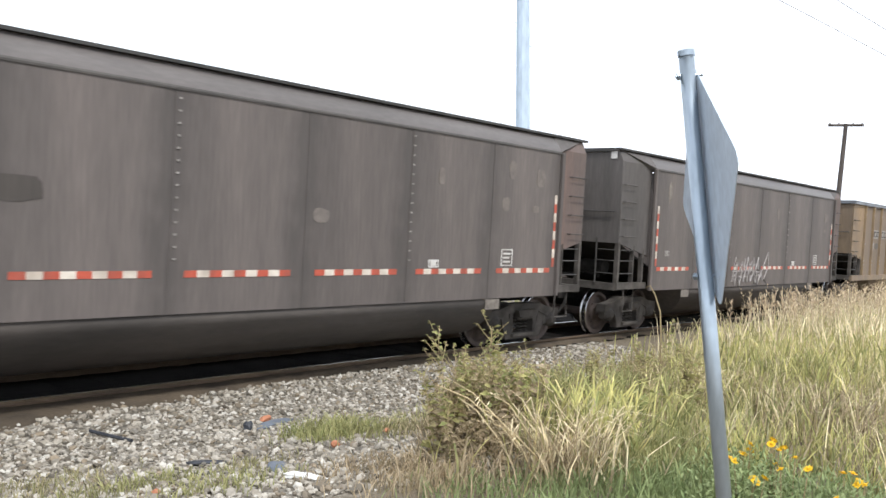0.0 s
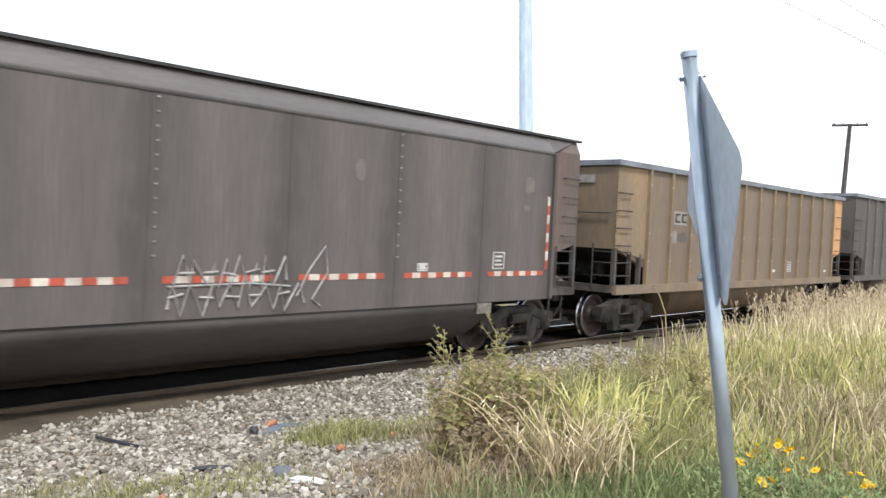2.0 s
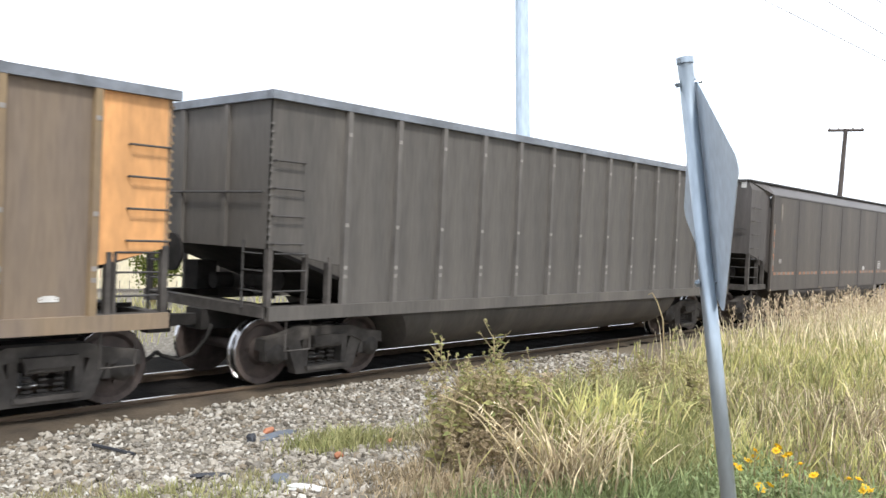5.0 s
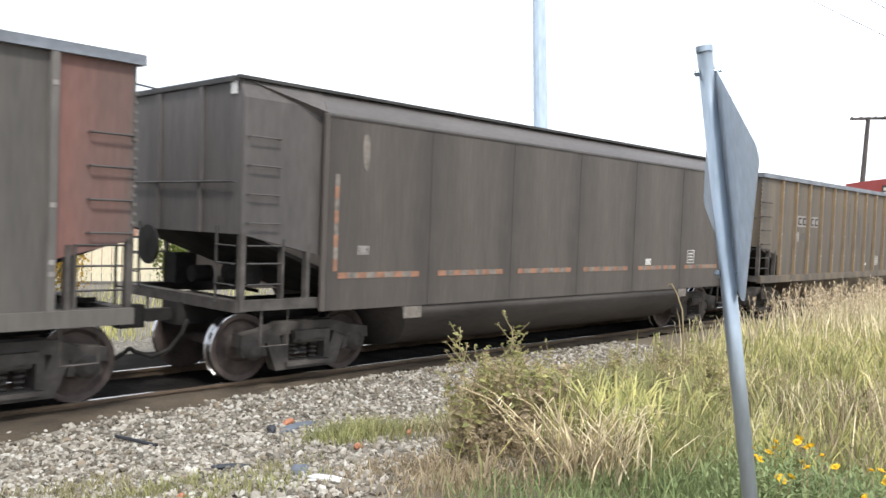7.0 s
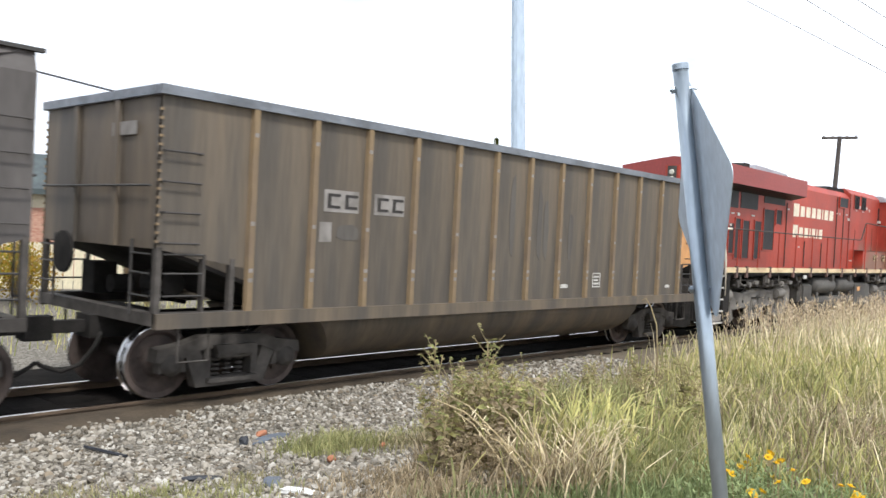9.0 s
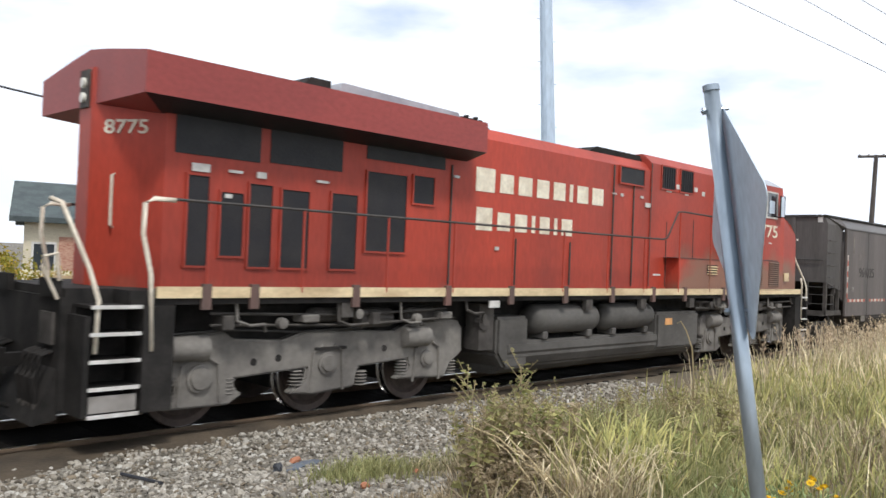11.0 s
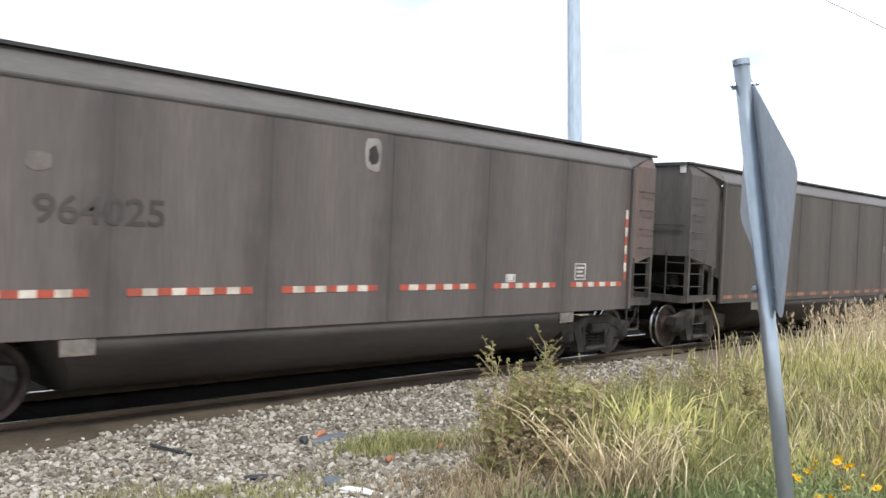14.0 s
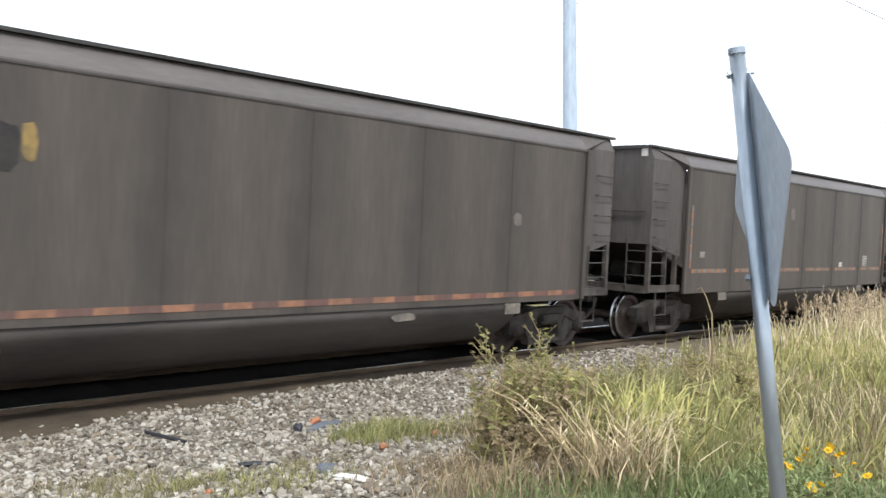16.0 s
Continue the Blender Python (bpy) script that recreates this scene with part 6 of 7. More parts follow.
def weed_mesh(seed, h, leafy):
    """An upright weed: a stem with side twigs and many small leaves."""
    rnd = random.Random(seed)
    stem = bmesh.new()
    V, F = [], []
    def leaf(p, d, l):
        d = d.normalized()
        s = d.cross(Vector((rnd.uniform(-1, 1), rnd.uniform(-1, 1), rnd.uniform(-1, 1)))).normalized() * l * 0.2
        k = len(V)
        V.extend([tuple(p), tuple(p + d * l * 0.5 + s), tuple(p + d * l - Vector((0, 0, l * 0.25))), tuple(p + d * l * 0.5 - s)])
        F.append((k, k + 1, k + 2, k + 3))
    for q in range(rnd.randint(2, 4)):
        lean = Vector((rnd.uniform(-0.25, 0.25), rnd.uniform(-0.25, 0.25), 1))
        base = Vector((rnd.uniform(-0.08, 0.08), rnd.uniform(-0.08, 0.08), 0))
        hh = h * rnd.uniform(0.7, 1.05)
        tip = base + lean * hh
        tube(stem, [base, base + lean * hh * 0.5 + Vector((rnd.uniform(-0.03, 0.03), rnd.uniform(-0.03, 0.03), 0)), tip], 0.006, 4, r2=0.002)
        for i in range(leafy):
            f = rnd.uniform(0.1, 1.0) ** 0.8
            p = base + lean * hh * f
            a = rnd.uniform(0, 6.28)
            leaf(p, Vector((math.cos(a), math.sin(a), rnd.uniform(-0.1, 0.8))), rnd.uniform(0.07, 0.16) * (1.15 - 0.5 * f))
        for i in range(7):
            f = rnd.uniform(0.55, 0.95)
            p = base + lean * hh * f
            a = rnd.uniform(0, 6.28)
            e = p + Vector((math.cos(a) * 0.12, math.sin(a) * 0.12, 0.13)) * rnd.uniform(0.5, 1.2)
            tube(stem, [p, e], 0.003, 3)
            for j in range(7):
                leaf(p.lerp(e, rnd.uniform(0.4, 1.05)), Vector((rnd.uniform(-1, 1), rnd.uniform(-1, 1), rnd.uniform(-0.2, 0.7))), rnd.uniform(0.02, 0.045))
    me = bpy.data.meshes.new("leaves")
    me.from_pydata(V, [], F)
    return finish("stem", stem, "stem"), me


def build_plants():
    rng = np.random.default_rng(4)
    def inside(x, y):
        if y > verge_edge(x) + rng.normal(0, 0.12) or x * x + y * y < 3.9 ** 2:
            return False
        if x < 10.5 and y > verge_edge(x) - 1.5 and rng.random() < 0.86:     # left to the weeds, gravel shows between them
            return False
        if x < 8 and noise.noise((x * 1.7, y * 1.7, 9.0)) < -0.05:           # bare gaps
            return False
        if abs(x - 5.3) < 0.95 and 0.9 < y < 2.75:                           # left to the flowers
            return False
        return not (abs(x - 5.35) < 0.75 and 2.75 < y < 4.2 and rng.random() < 0.85)      # left to the tussock
    blades("verge_grass", scatter(9500, 4.2, 13, -1.5, 6.6, inside, rng, 0.7, 110, 0.22), (0.18, 0.55), 0.006, 0.7, "blade_olive", "thick olive and yellow grass on the verge", rng=rng)
    blades("dry_grass", scatter(3000, 4.6, 13, -1.5, 6.6, inside, rng, 0.75, 90, 0.2), (0.2, 0.65), 0.005, 0.7, "blade_straw", "dry straw-coloured grass among the weeds", rng=rng)
    blades("green_grass", scatter(4000, 4.2, 12, -1.0, 6.4, inside, rng, 0.75, 70, 0.25), (0.15, 0.5), 0.008, 0.6, "blade_green", "green grass among the weeds", rng=rng)
    blades("brown_grass", scatter(4500, 4.2, 12, -1.0, 6.4, inside, rng, 0.8, 70, 0.22), (0.15, 0.55), 0.006, 0.8, "leaf_brown", "withered grey-brown grass among the weeds", rng=rng)
    far = lambda x, y: y < verge_edge(x) + rng.normal(0, 0.3)
    blades("tall_straw_grass", scatter(5500, 12.0, 30, 0.0, 8.0, far, rng, 0.7, 120, 0.5), (0.5, 1.15), 0.008, 0.45, "blade_straw", "tall pale straw grass beside the track", rng=rng)
    blades("tall_olive_grass", scatter(15000, 10.0, 34, -2.0, 7.8, far, rng, 0.6, 120, 0.5), (0.35, 0.85), 0.010, 0.5, "blade_olive", "tall olive grass beside the track", rng=rng)
    V, F = [], []
    for x, y in scatter(420, 14.5, 24, 4.6, 7.6, far, rng, 0.65, 14, 0.5):
        z, h, a, l = ground_z(x, y), rng.uniform(0.75, 1.22), rng.uniform(0, 6.28), rng.uniform(0.05, 0.4)
        tip = Vector((x + l * math.cos(a), y + l * math.sin(a), z + h))
        root = Vector((x, y, z))
        w = Vector((-math.sin(a), math.cos(a), 0)) * 0.005
        k = len(V)
        V += [tuple(root - w), tuple(root + w), tuple(tip + w * 0.6), tuple(tip - w * 0.6)]
        F.append((k, k + 1, k + 2, k + 3))
        for _ in range(12):          # loose feathery head
            p = root.lerp(tip, rng.uniform(0.74, 1.02))
            d = Vector((rng.normal(), rng.normal(), rng.uniform(0.2, 1.4))).normalized() * rng.uniform(0.05, 0.13)
            q = d.cross(Vector((0, 0, 1))).normalized() * 0.009
            k = len(V)
            V += [tuple(p), tuple(p + d * 0.5 + q), tuple(p + d), tuple(p + d * 0.5 - q)]
            F.append((k, k + 1, k + 2, k + 3))
    me = bpy.data.meshes.new("seed_grass")
    me.from_pydata(V, [], F)
    me.materials.append(M["seed_head"])
    tagged(new("seed_grass", me), "pale feathery seed stalks above the grass", "grass", kind="stuff")
    blades("far_grass", scatter(9000, 28, 90, -20, 8.4, lambda x, y: True, rng, 0.3, 80, 1.5), (0.5, 1.2), 0.03, 0.4, "blade_straw", "far strip of straw grass", rng=rng)
    # arching tussock of long straw blades
    tuft = [(rng.normal(5.27, 0.16), rng.normal(3.3, 0.17)) for _ in range(120)]
    blades("straw_tussock", tuft, (0.3, 0.78), 0.007, 1.05, "blade_straw", "arching tussock of long straw-yellow grass", rng=rng, droop=0.5)
    tuft = [(rng.normal(5.25, 0.28), rng.normal(3.45, 0.25)) for _ in range(260)]
    blades("dead_growth", tuft, (0.2, 0.6), 0.007, 0.9, "leaf_brown", "dead brown growth between the straw blades", rng=rng, droop=0.5)
    tuft = [(rng.normal(5.85, 0.3), rng.normal(3.6, 0.25)) for _ in range(240)]
    blades("green_tussock", tuft, (0.4, 0.85), 0.010, 0.8, "blade_olive", "arching tussock of yellow-green grass", rng=rng, droop=0.45)
    tuft = [(rng.normal(7.2, 0.5), rng.normal(4.5, 0.35)) for _ in range(420)]
    blades("green_tussock", tuft, (0.35, 0.75), 0.010, 0.7, "blade_green", "thick green grass tussock behind the straw", rng=rng, droop=0.4)
    tuft = [(rng.normal(8.7, 0.5), rng.normal(2.4, 0.4)) for _ in range(500)]
    blades("dead_growth", tuft, (0.2, 0.55), 0.009, 0.9, "leaf_brown", "dead brown growth among the grass", rng=rng, droop=0.5)
    # long dry stalks that lean out over the gravel
    rnd = random.Random(31)
    for k in range(6):
        bx, by = 5.05 + rnd.uniform(-0.15, 0.2), 3.5 + rnd.uniform(-0.12, 0.2)
        z0 = ground_z(bx, by) - 0.02
        ln, h, side = rnd.uniform(0.3, 0.8), rnd.uniform(0.4, 0.75), rnd.uniform(-0.5, 0.35)
        dx, dy = -0.69 * ln + 0.72 * side, 0.72 * ln + 0.69 * side
        ds = thing("dry_stalk", "long pale dry stalk leaning over the gravel", "weed", "dry leaning stalks")
        bm = bmesh.new()
        tube(bm, [(bx, by, z0), (bx + dx * 0.3, by + dy * 0.3, z0 + h * 0.45), (bx + dx * 0.7, by + dy * 0.7, z0 + h * 0.85), (bx + dx, by + dy, z0 + h)], 0.0075, 5, r2=0.003)
        part("stalk", bm, "straw_stem", ds)
        V, F = [], []
        for q in range(9):
            f = rnd.uniform(0.35, 1.0)
            p = Vector((bx + dx * f, by + dy * f, z0 + h * (0.45 + 0.4 * (f - 0.3) / 0.4 if f < 0.7 else 0.85 + 0.5 * (f - 0.7))))
            d = Vector((rnd.uniform(-1, 1), rnd.uniform(-1, 1), rnd.uniform(-0.5, 0.8))).normalized() * rnd.uniform(0.05, 0.14)
            w = d.cross(Vector((0, 0, 1))).normalized() * 0.006
            i = len(V)
            V += [tuple(p), tuple(p + d * 0.5 + w), tuple(p + d), tuple(p + d * 0.5 - w)]
            F.append((i, i + 1, i + 2, i + 3))
        me = bpy.data.meshes.new("dry_leaves")
        me.from_pydata(V, [], F)
        me.materials.append(M["blade_straw"])
        shared("dry_leaves", me, ds)
    blades("flower_bed_grass", scatter(1800, 4.4, 6.2, 0.9, 2.7, lambda x, y: x * x + y * y > 4.4 ** 2, rng, 0.5, 30, 0.2), (0.12, 0.36), 0.007, 0.7, "blade_lush", "low fresh green growth round the flowers", rng=rng)
    # brown low litter at the weeds' foot
    lit = scatter(3400, 4.3, 7.6, 3.3, 6.2, lambda x, y: abs(y - verge_edge(x) + 0.35) < 0.75, rng, 0.6, 30, 0.2)
    blades("withered_growth", lit, (0.05, 0.26), 0.006, 1.1, "leaf_brown", "withered brown growth at the edge of the weeds", rng=rng, droop=0.6)
    # small grass patches on the gravel
    for (cx, cy, sx, sy, n, h, m, lab) in ((5.35, 6.2, 0.24, 0.24, 1100, 0.26, "blade_green", "low yellow-green grass patch on the gravel"), (5.9, 5.75, 0.2, 0.18, 500, 0.2, "blade_dull", "low grass patch on the gravel"),
                                           (2.75, 6.45, 0.28, 0.16, 320, 0.16, "blade_dull", "low grass patch on the gravel"), (3.05, 5.75, 0.35, 0.12, 380, 0.15, "blade_green", "fresh green grass at the gravel's edge"),
                                           (3.4, 5.15, 0.32, 0.18, 380, 0.15, "blade_green", "fresh green grass at the gravel's edge"), (2.5, 5.9, 0.35, 0.15, 260, 0.15, "blade_dull", "fresh green grass at the gravel's edge"),
                                           (4.05, 5.72, 0.2, 0.12, 220, 0.12, "blade_dull", "low grass patch on the gravel"), (4.5, 4.6, 0.3, 0.25, 500, 0.16, "leaf_brown", "withered grass patch on the gravel"),
                                           (4.35, 3.5, 0.3, 0.2, 350, 0.18, "blade_lush", "fresh green grass below the tussock"), (5.0, 3.15, 0.3, 0.16, 600, 0.2, "blade_lush", "fresh green grass below the tussock"), (5.45, 2.65, 0.3, 0.2, 700, 0.26, "blade_lush", "fresh green grass below the tussock"), (6.7, 6.2, 0.3, 0.25, 300, 0.14, "blade_green", "low grass patch on the gravel"), (4.35, 3.95, 0.28, 0.2, 600, 0.2, "leaf_brown", "withered grass patch on the gravel"),
                                           (6.2, 3.2, 0.35, 0.28, 800, 0.42, "blade_green", "green grass between the tussocks"), (5.7, 3.0, 0.25, 0.2, 450, 0.36, "blade_green", "green grass between the tussocks")):
        blades("grass_patch", [(rng.normal(cx, sx), rng.normal(cy, sy)) for _ in range(n)], (h * 0.4, h), 0.005, 0.8, m, lab, rng=rng)
    # weeds, each a plant of its own
    kinds = []
    for k, (h, leafy, m) in enumerate(((0.85, 20, "leaf_weed"), (0.7, 24, "leaf_brown"), (0.95, 17, "leaf_weed"), (0.75, 24, "leaf_weed"), (0.6, 24, "leaf_brown"))):
        st, lv = weed_mesh(100 + k, h, leafy)
        lv.materials.append(M[m])
        kinds.append((st, lv, m))
    rnd = random.Random(8)
    spots = []
    while len(spots) < 150:
        x = rnd.uniform(4.4, 11.5) if len(spots) % 2 else rnd.uniform(4.5, 7.8)
        y = verge_edge(x) + 0.05 - abs(rnd.gauss(0, 0.75))
        if y > 1.2 and not (x < 6.2 and y < 4.15):
            spots.append((x, y))
    for i, (x, y) in enumerate(spots):
        st, lv, m = kinds[i % 5]
        p = thing("weed", "withered brown weed with small dry leaves" if m == "leaf_brown" else "tall olive-green weed with narrow leaves", "weed", "weeds on the verge")
        shared("stem", st, p)
        shared("leaves", lv, p)
        s = rnd.uniform(0.7, 1.1) if x < 6.2 or i % 6 == 0 else rnd.uniform(0.4, 0.7)      # lower along the far edge
        p.matrix_basis = pose(x, y, ground_z(x, y) - 0.02, 0, 0, rnd.uniform(0, 360)) @ Matrix.Diagonal((s, s, s, 1))
    for k, (x, y) in enumerate(((4.9, 4.4), (5.1, 4.5), (5.35, 4.45), (5.55, 4.8), (5.75, 4.5), (6.0, 5.05), (4.75, 4.05), (5.0, 4.1), (5.25, 4.2), (5.5, 4.05), (4.9, 3.8), (5.2, 3.9))):
        st, lv, m = kinds[(0, 1, 2, 4)[k % 4] if k < 6 else (1, 4)[k % 2]]
        p = thing("weed", "withered brown weed with small dry leaves" if m == "leaf_brown" else "tall olive-green weed with narrow leaves", "weed", "weeds on the verge")
        shared("stem", st, p)
        shared("leaves", lv, p)
        p.matrix_basis = pose(x, y, ground_z(x, y) - 0.02, 0, 0, 77 * k) @ Matrix.Diagonal((*(3 * [0.95 if k < 6 else 0.6]), 1))
    # one bent stalk standing above the rest
    st = thing("dry_stalk", "single bent dry stalk taller than the weeds", "weed")
    bm = bmesh.new()
    tube(bm, [(9.8, 5.05, ground_z(9.8, 5.05)), (9.78, 5.06, 0.9), (9.76, 5.08, 1.2), (9.72, 5.15, 1.42), (9.69, 5.21, 1.53), (9.68, 5.26, 1.5)], 0.012, 5, r2=0.006)
    part("stalk", bm, "stem", st)
    # yellow flowers
    rnd = random.Random(3)
    for cx, cy, n in ((5.5, 2.15, 5), (5.53, 2.0, 5), (5.15, 2.15, 2), (5.15, 1.75, 3), (5.35, 1.45, 4), (5.05, 1.4, 3), (5.0, 1.95, 2)):
        pl = thing("yellow_flowers", "low green plant with yellow-orange daisy-like flowers", "flower", "yellow flowers on the verge", at=(cx, cy, ground_z(cx, cy)))
        V, F = [], []
        for i in range(420):
            a, r = rnd.uniform(0, 6.28), abs(rnd.gauss(0, 0.2))
            p = Vector((r * math.cos(a), r * math.sin(a), rnd.uniform(0, 0.42)))
            d = Vector((rnd.uniform(-1, 1), rnd.uniform(-1, 1), rnd.uniform(0, 1))).normalized() * rnd.uniform(0.03, 0.07)
            s = d.cross(Vector((0, 0, 1))).normalized() * 0.008
            k = len(V)
            V += [tuple(p), tuple(p + d * 0.5 + s), tuple(p + d), tuple(p + d * 0.5 - s)]
            F.append((k, k + 1, k + 2, k + 3))
        me = bpy.data.meshes.new("foliage")
        me.from_pydata(V, [], F)
        me.materials.append(M["blade_lush"])
        shared("foliage", me, pl)
        for i in range(n):
            a, r = rnd.uniform(0, 6.28), rnd.uniform(0, 0.22)
            c = Vector((r * math.cos(a), r * math.sin(a), rnd.uniform(0.34, 0.5)))
            bm = bmesh.new()
            tube(bm, [(c.x * 0.6, c.y * 0.6, 0.05), tuple(c)], 0.004, 4)
            part("flower_stem", bm, "stem", pl)
            bm = bmesh.new()
            tilt = Matrix.Rotation(rnd.uniform(0.2, 0.9), 3, Vector((rnd.uniform(-1, 1), rnd.uniform(-1, 1), 0)).normalized())
            for k in range(9):
                q = 2 * math.pi * k / 9
                d, s = Vector((math.cos(q), math.sin(q), 0.15)), Vector((-math.sin(q), math.cos(q), 0)) * 0.014
                bm.faces.new([bm.verts.new(c + tilt @ v) for v in (d * 0.006, d * 0.019 + s * 0.75, d * 0.032, d * 0.019 - s * 0.75)])
            lathe(bm, [(0.0, 0.014), (0.012, 0.01)], tuple(c), 8, "z")
            part("blossom", bm, "petal", pl, "yellow-orange blossom")
    # shrubs and a spruce behind the track
    def shrub(x, y, h, w, cols, label, seed, n=2600):
        rnd = random.Random(seed)
        sh = thing("shrub", label, "shrub", "shrubs behind the track", at=(x, y, -0.3))
        bm = bmesh.new()
        lobes = [(rnd.uniform(-w * 0.35, w * 0.35), rnd.uniform(-w * 0.35, w * 0.35), rnd.uniform(0.35, 0.8) * h, rnd.uniform(0.22, 0.42) * w) for _ in range(9)]
        for a in lobes:
            tube(bm, [(0, 0, 0), (a[0] * 0.5, a[1] * 0.5, a[2] * 0.55), a[:3]], 0.04, 5, r2=0.01)
        part("branches", bm, "stem", sh)
        V, F = [], []
        for i in range(n):
            L = lobes[i % 9]
            d = Vector((rnd.gauss(0, 1), rnd.gauss(0, 1), rnd.gauss(0, 1))).normalized()
            p = Vector(L[:3]) + d * L[3] * rnd.uniform(0.5, 1.08)
            if p.z < 0.02:
                continue
            u = Vector((rnd.uniform(-1, 1), rnd.uniform(-1, 1), rnd.uniform(-1, 1))).normalized() * rnd.uniform(0.06, 0.13)
            s = u.cross(d).normalized() * 0.035
            k = len(V)
            V += [tuple(p), tuple(p + u * 0.5 + s), tuple(p + u), tuple(p + u * 0.5 - s)]
            F.append((k, k + 1, k + 2, k + 3))
        me = bpy.data.meshes.new("crown")
        me.from_pydata(V, [], F)
        me.materials.append(cols)
        shared("crown", me, sh)
    yel = island_mat("yellowing_leaves", [(0.34, 0.27, 0.03), (0.22, 0.22, 0.035), (0.42, 0.28, 0.03), (0.14, 0.17, 0.03)], 0.7, 0.3)
    org = island_mat("orange_leaves", [(0.42, 0.22, 0.03), (0.34, 0.27, 0.04), (0.25, 0.14, 0.03)], 0.7, 0.3)
    grn = island_mat("shrub_leaves", [(0.07, 0.10, 0.02), (0.12, 0.15, 0.03), (0.17, 0.18, 0.04)], 0.7, 0.3)
    shrub(8.0, 23.6, 2.4, 2.0, yel, "yellowing leafy autumn shrub", 1)
    shrub(6.6, 24.2, 1.3, 2.2, grn, "low green leafy shrub", 2)
    shrub(9.4, 24.6, 1.5, 2.0, org, "orange-leaved low autumn shrub", 3)
    shrub(11.9, 22.0, 1.9, 1.2, grn, "dark green shrub before the fence", 4)
    shrub(5.0, 25.0, 1.6, 2.4, yel, "yellowing leafy autumn shrub", 6)
    blades("far_verge_grass", scatter(5000, 2, 34, 14.5, 24, lambda x, y: y > 15 + 0.0 * x, rng, 0.6, 80, 0.5), (0.15, 0.5), 0.012, 0.5, "blade_olive", "yellow-green grass beyond the track", rng=rng)
    sp = thing("spruce", "slim dark spruce far behind the track", "tree", at=(46.73, 37.64, -0.4))
    bm = bmesh.new()
    tube(bm, [(0, 0, 0), (0, 0, 9.9)], 0.16, 8, r2=0.02)
    part("trunk", bm, "wood_pole", sp)
    V, F = [], []
    rnd = random.Random(12)
    for i in range(2600):
        z = rnd.uniform(1.0, 9.8)
        r = (9.9 - z) * 0.17 * rnd.uniform(0.25, 1.1)
        a = rnd.uniform(0, 6.28)
        p = Vector((r * math.cos(a), r * math.sin(a), z - r * 0.35))
        u = Vector((math.cos(a), math.sin(a), -0.4)) * rnd.uniform(0.15, 0.3)
        s = Vector((-math.sin(a), math.cos(a), 0)) * 0.05
        k = len(V)
        V += [tuple(p), tuple(p + u * 0.5 + s), tuple(p + u), tuple(p + u * 0.5 - s)]
        F.append((k, k + 1, k + 2, k + 3))
    me = bpy.data.meshes.new("crown")
    me.from_pydata(V, [], F)
    me.materials.append(grn)
    shared("crown", me, sp)


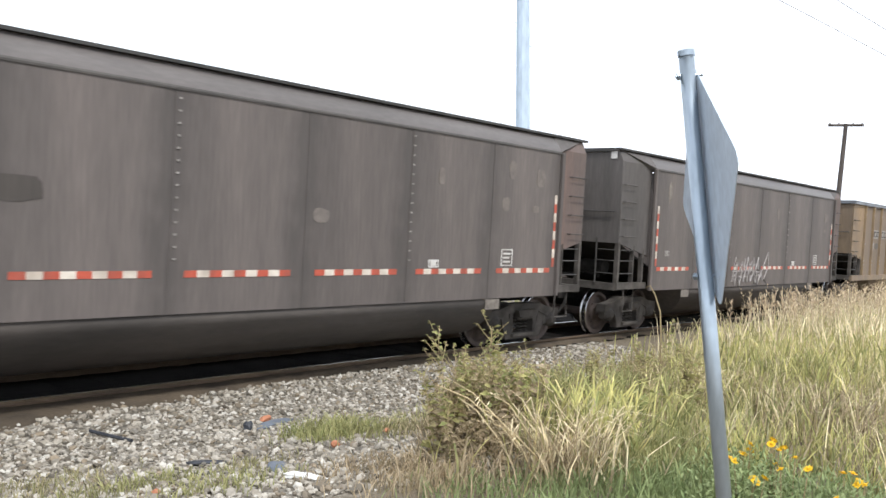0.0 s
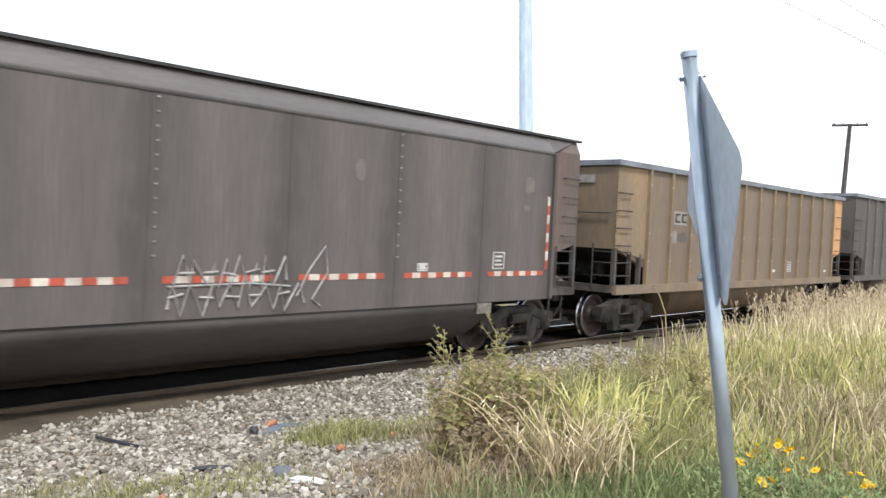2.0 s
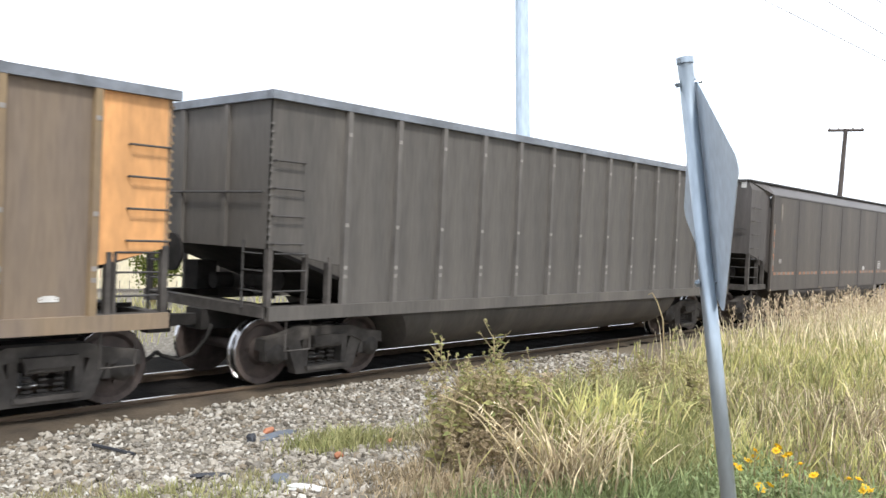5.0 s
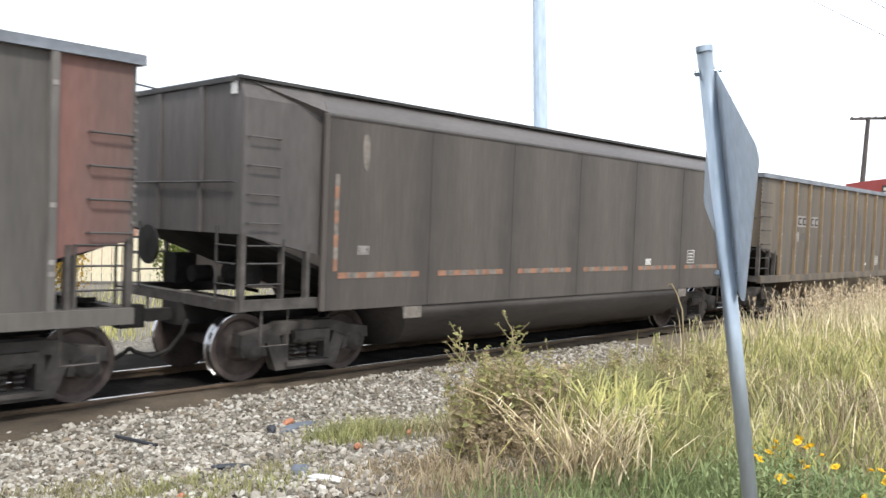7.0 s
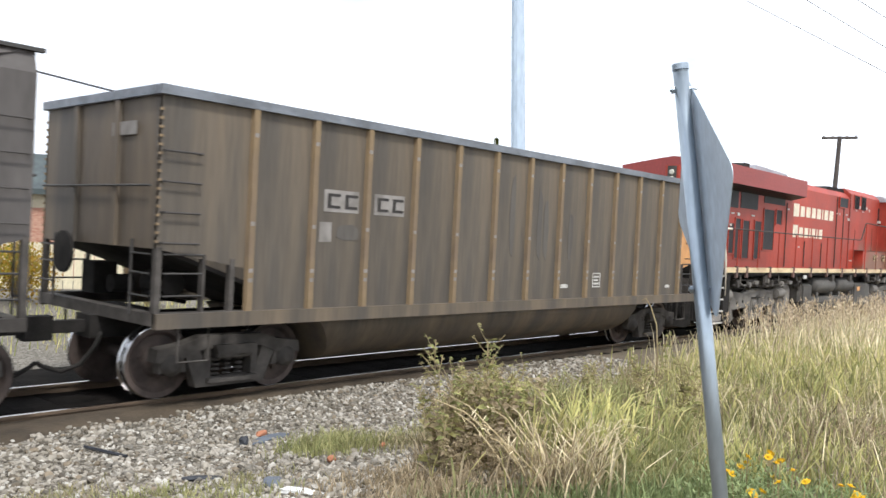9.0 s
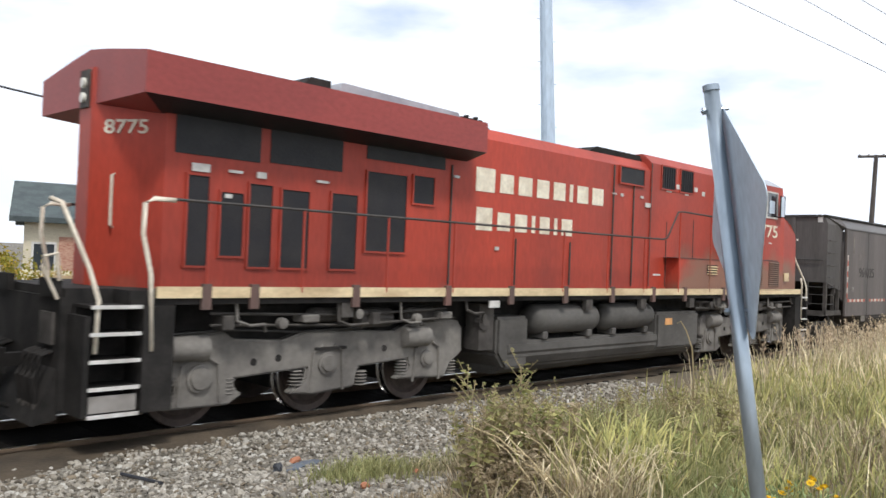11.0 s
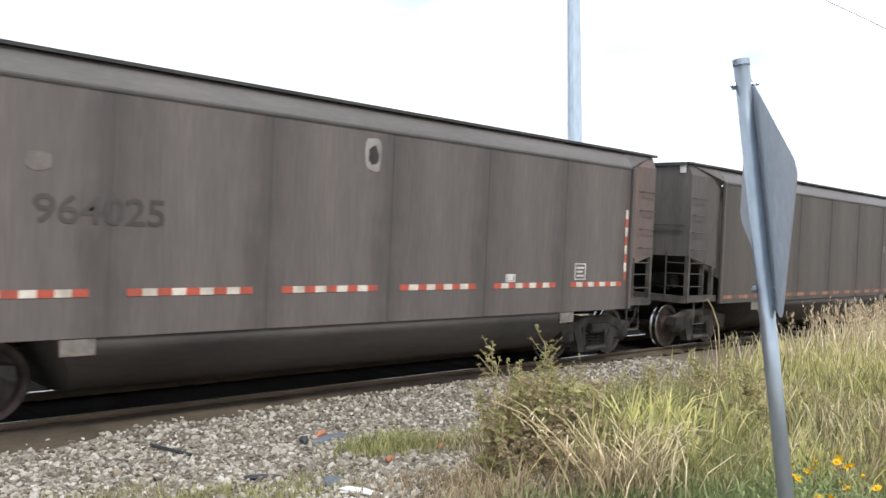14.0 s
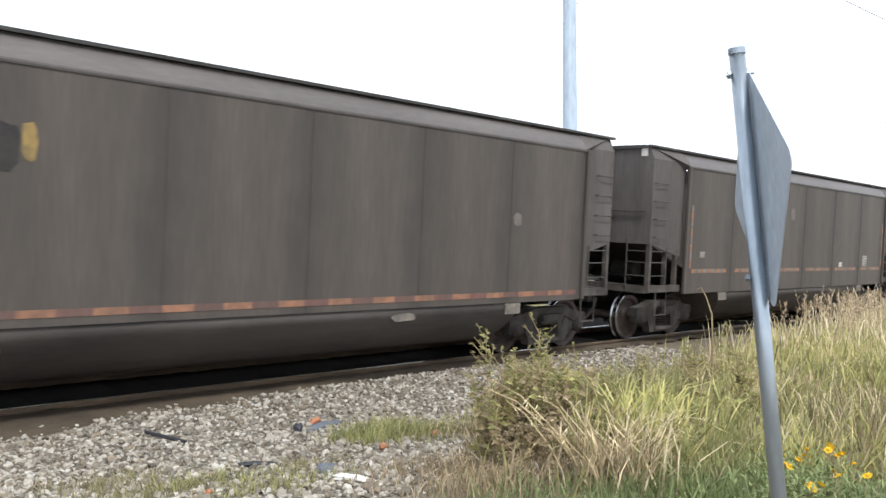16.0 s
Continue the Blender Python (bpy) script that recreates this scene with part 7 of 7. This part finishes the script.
# ---------------- litter on the gravel ----------------
def build_litter():
    M["litter_white"] = mat("crumpled_white_paper", (0.72, 0.72, 0.70), (0.58, 0.58, 0.57), 0.7, 0, 20, 5, (1, 1, 1), 0.2)
    M["litter_orange"] = mat("orange_brick_crumb", (0.42, 0.18, 0.10), (0.34, 0.14, 0.08), 0.8, 0, 20, 5, (1, 1, 1), 0.2)
    M["litter_black"] = mat("black_plastic", (0.03, 0.032, 0.038), (0.05, 0.055, 0.065), 0.45, 0, 20, 5, (1, 1, 1), 0.3)
    M["litter_slate"] = mat("blue_grey_scrap", (0.13, 0.15, 0.18), (0.09, 0.10, 0.12), 0.6, 0, 20, 5, (1, 1, 1), 0.3)

    def lump(name, label, cat, p, size, m, yaw, seed, seg=3):
        rnd = random.Random(seed)
        bm = bmesh.new()
        bmesh.ops.create_icosphere(bm, subdivisions=2, radius=1)
        for v in bm.verts:
            f = rnd.uniform(0.75, 1.15)
            v.co = Vector((v.co.x * size[0] * f, v.co.y * size[1] * f, v.co.z * size[2] * f))
        ob = new(name, finish(name, bm, m))
        ob.matrix_basis = pose(p[0], p[1], ground_z(*p) + size[2] * 0.55, 0, 0, yaw)
        tagged(ob, label, cat)
    lump("crumpled_paper", "crumpled white paper scrap on the gravel", "litter", (3.92, 4.85), (0.20, 0.045, 0.03), "litter_white", -62, 1)
    lump("brick_crumb", "orange brick crumb on the gravel", "stone", (4.95, 5.71), (0.05, 0.04, 0.035), "litter_orange", 10, 2)
    lump("brick_crumb", "orange brick crumb on the gravel", "stone", (5.5, 7.52), (0.11, 0.05, 0.04), "litter_orange", 30, 3)
    lump("brick_crumb", "orange brick crumb by the grass", "stone", (5.75, 5.85), (0.05, 0.05, 0.03), "litter_orange", 70, 4)
    lump("brick_crumb", "orange brick crumb in the grass", "stone", (3.0, 5.35), (0.035, 0.035, 0.04), "litter_orange", 70, 14)
    lump("plastic_scrap", "crumpled dark plastic scrap on the gravel", "litter", (5.05, 7.2), (0.07, 0.05, 0.07), "litter_black", 20, 5)
    lump("flat_scrap", "flat blue-grey scrap on the gravel", "litter", (5.4, 7.25), (0.32, 0.09, 0.035), "litter_slate", 15, 6)
    lump("flat_scrap", "flat dark scrap on the gravel", "litter", (4.1, 5.4), (0.16, 0.1, 0.03), "litter_slate", 60, 7)
    lump("flat_scrap", "flat dark scrap on the gravel", "litter", (3.9, 6.1), (0.2, 0.05, 0.025), "litter_black", -40, 8)
    stick = bmesh.new()
    tube(stick, [(3.74, 7.98, ground_z(3.74, 7.98) + 0.05), (3.8, 7.7, ground_z(3.8, 7.7) + 0.05), (3.88, 7.4, ground_z(3.88, 7.4) + 0.03)], 0.017, 6)
    tagged(new("stick", finish("stick", stick, "litter_black")), "short black stick on the gravel", "stick")


def build_gravel():
    """Crushed stones: loose pieces near the camera's side of the track, the rest as one bed of real stones."""
    rng = np.random.default_rng(9)
    tint = island_mat("crushed_stone", [(0.10, 0.086, 0.066), (0.27, 0.245, 0.20), (0.40, 0.37, 0.32), (0.15, 0.125, 0.093), (0.46, 0.44, 0.395), (0.30, 0.272, 0.225), (0.075, 0.066, 0.054), (0.24, 0.195, 0.14)], 0.9, 0, 40)
    shapes = []
    for k in range(6):
        bm = bmesh.new()
        bmesh.ops.create_icosphere(bm, subdivisions=1, radius=1)
        V = np.array([v.co[:] for v in bm.verts]) * rng.uniform(0.7, 1.2, (len(bm.verts), 1)) * np.array((1, rng.uniform(0.6, 0.9), rng.uniform(0.45, 0.7)))
        F = np.array([[v.index for v in f.verts] for f in bm.faces])
        bm.free()
        shapes.append((V, F))
    bed = tagged(new("gravel"), "pale grey crushed stone ballast beside the track", "gravel", kind="structure")

    def keep(x, y):
        return y > verge_edge(x) - 0.55 + rng.normal(0, 0.4)
    spots = []
    while len(spots) < 19000:
        x = 2.0 + 12.5 * rng.random() ** 1.35
        y = rng.uniform(3.2, 9.3)
        if keep(x, y) and y < 9.35 - 0.85 * max(0, 1 - (x - 2.5) / 5.0) + rng.normal(0, 0.09) and y > 4.5 - 0.4 * (x - 3.0):
            spots.append((x, y))
    VV, FF, off = [], [], 0
    one = [bpy.data.meshes.new("stone") for _ in shapes]
    for me, (V, F) in zip(one, shapes):
        me.from_pydata([tuple(v) for v in V], [], [tuple(int(i) for i in f) for f in F])
        mt = M.get("stone") or M.setdefault("stone", mat("single_crushed_stone", (0.31, 0.288, 0.25), (0.17, 0.152, 0.125), 0.9, 0, 12, 1.5, (1, 1, 1), 0.3, 0.45))
        me.materials.append(mt)
    loose = 0
    for i, (x, y) in enumerate(spots):
        s = float(np.clip(rng.lognormal(-3.62, 0.34), 0.013, 0.055))
        a, b, c = rng.uniform(0, 6.28), rng.normal(0, 0.5), rng.normal(0, 0.5)
        z = ground_z(x, y) + s * 0.18
        R = np.array(Euler((b, c, a)).to_matrix())
        if loose < 300 and 3.4 < x < 6.2 and 5.2 < y < 7.8 and s > 0.029:
            ob = shared("stone", one[i % 6], bed, Matrix.LocRotScale((x, y, z), Euler((b, c, a)), (s, s, s)))
            loose += 1
            continue
        V, F = shapes[i % 6]
        VV.append((V * s) @ R.T + (x, y, z))
        FF.append(F + off)
        off += len(V)
    me = bpy.data.meshes.new("stone_bed")
    me.from_pydata(np.concatenate(VV).tolist(), [], np.concatenate(FF).tolist())
    me.materials.append(tint)
    ob = shared("stone_bed", me, bed)
    tagged(ob, kind="stuff")


# ---------------- build ----------------
build_ground()
build_track()
CARS = build_train()
LOCO = build_loco()
build_sign()
build_poles()
cable("overhead_wire", (16.22, 57.77, 12.24), (24.02, 54.98, 11.03), 2.2, 0.07)
cable("overhead_wire", (55.87, 21.88, 20.37), (57.38, 17.54, 17.2), 1.6, 0.02)
cable("overhead_wire", (55.9, 21.81, 18.1), (57.1, 18.43, 15.99), 1.6, 0.02)
cable("overhead_wire", (57.01, 18.7, 20.06), (57.44, 17.35, 19.0), 3.0, 0.02)
build_house()
build_plants()
build_litter()
build_gravel()


def motions():
    times = [0.5 * i for i in range(33)]
    spin = [2 * i / FPS for i in range(241)]
    for u, car in CARS.items():
        walk(car, [(t, pose(car_x(u) - run(t), TRACK, 0)) for t in times])
        for o in car.children:
            if o.name.startswith("wheelset"):
                p = o.location.copy()
                walk(o, [(t, pose(p.x, p.y, p.z, 0, math.degrees(-run(t) / WHEEL_R), 0)) for t in spin])
    walk(LOCO, [(t, pose(LOCO_X - run(t), TRACK, 0)) for t in times])
    for o in LOCO.children:
        if o.name.startswith("wheelset"):
            p = o.location.copy()
            walk(o, [(t, pose(p.x, p.y, p.z, 0, math.degrees(-run(t) / LOCO_R), 0)) for t in spin])


motions()
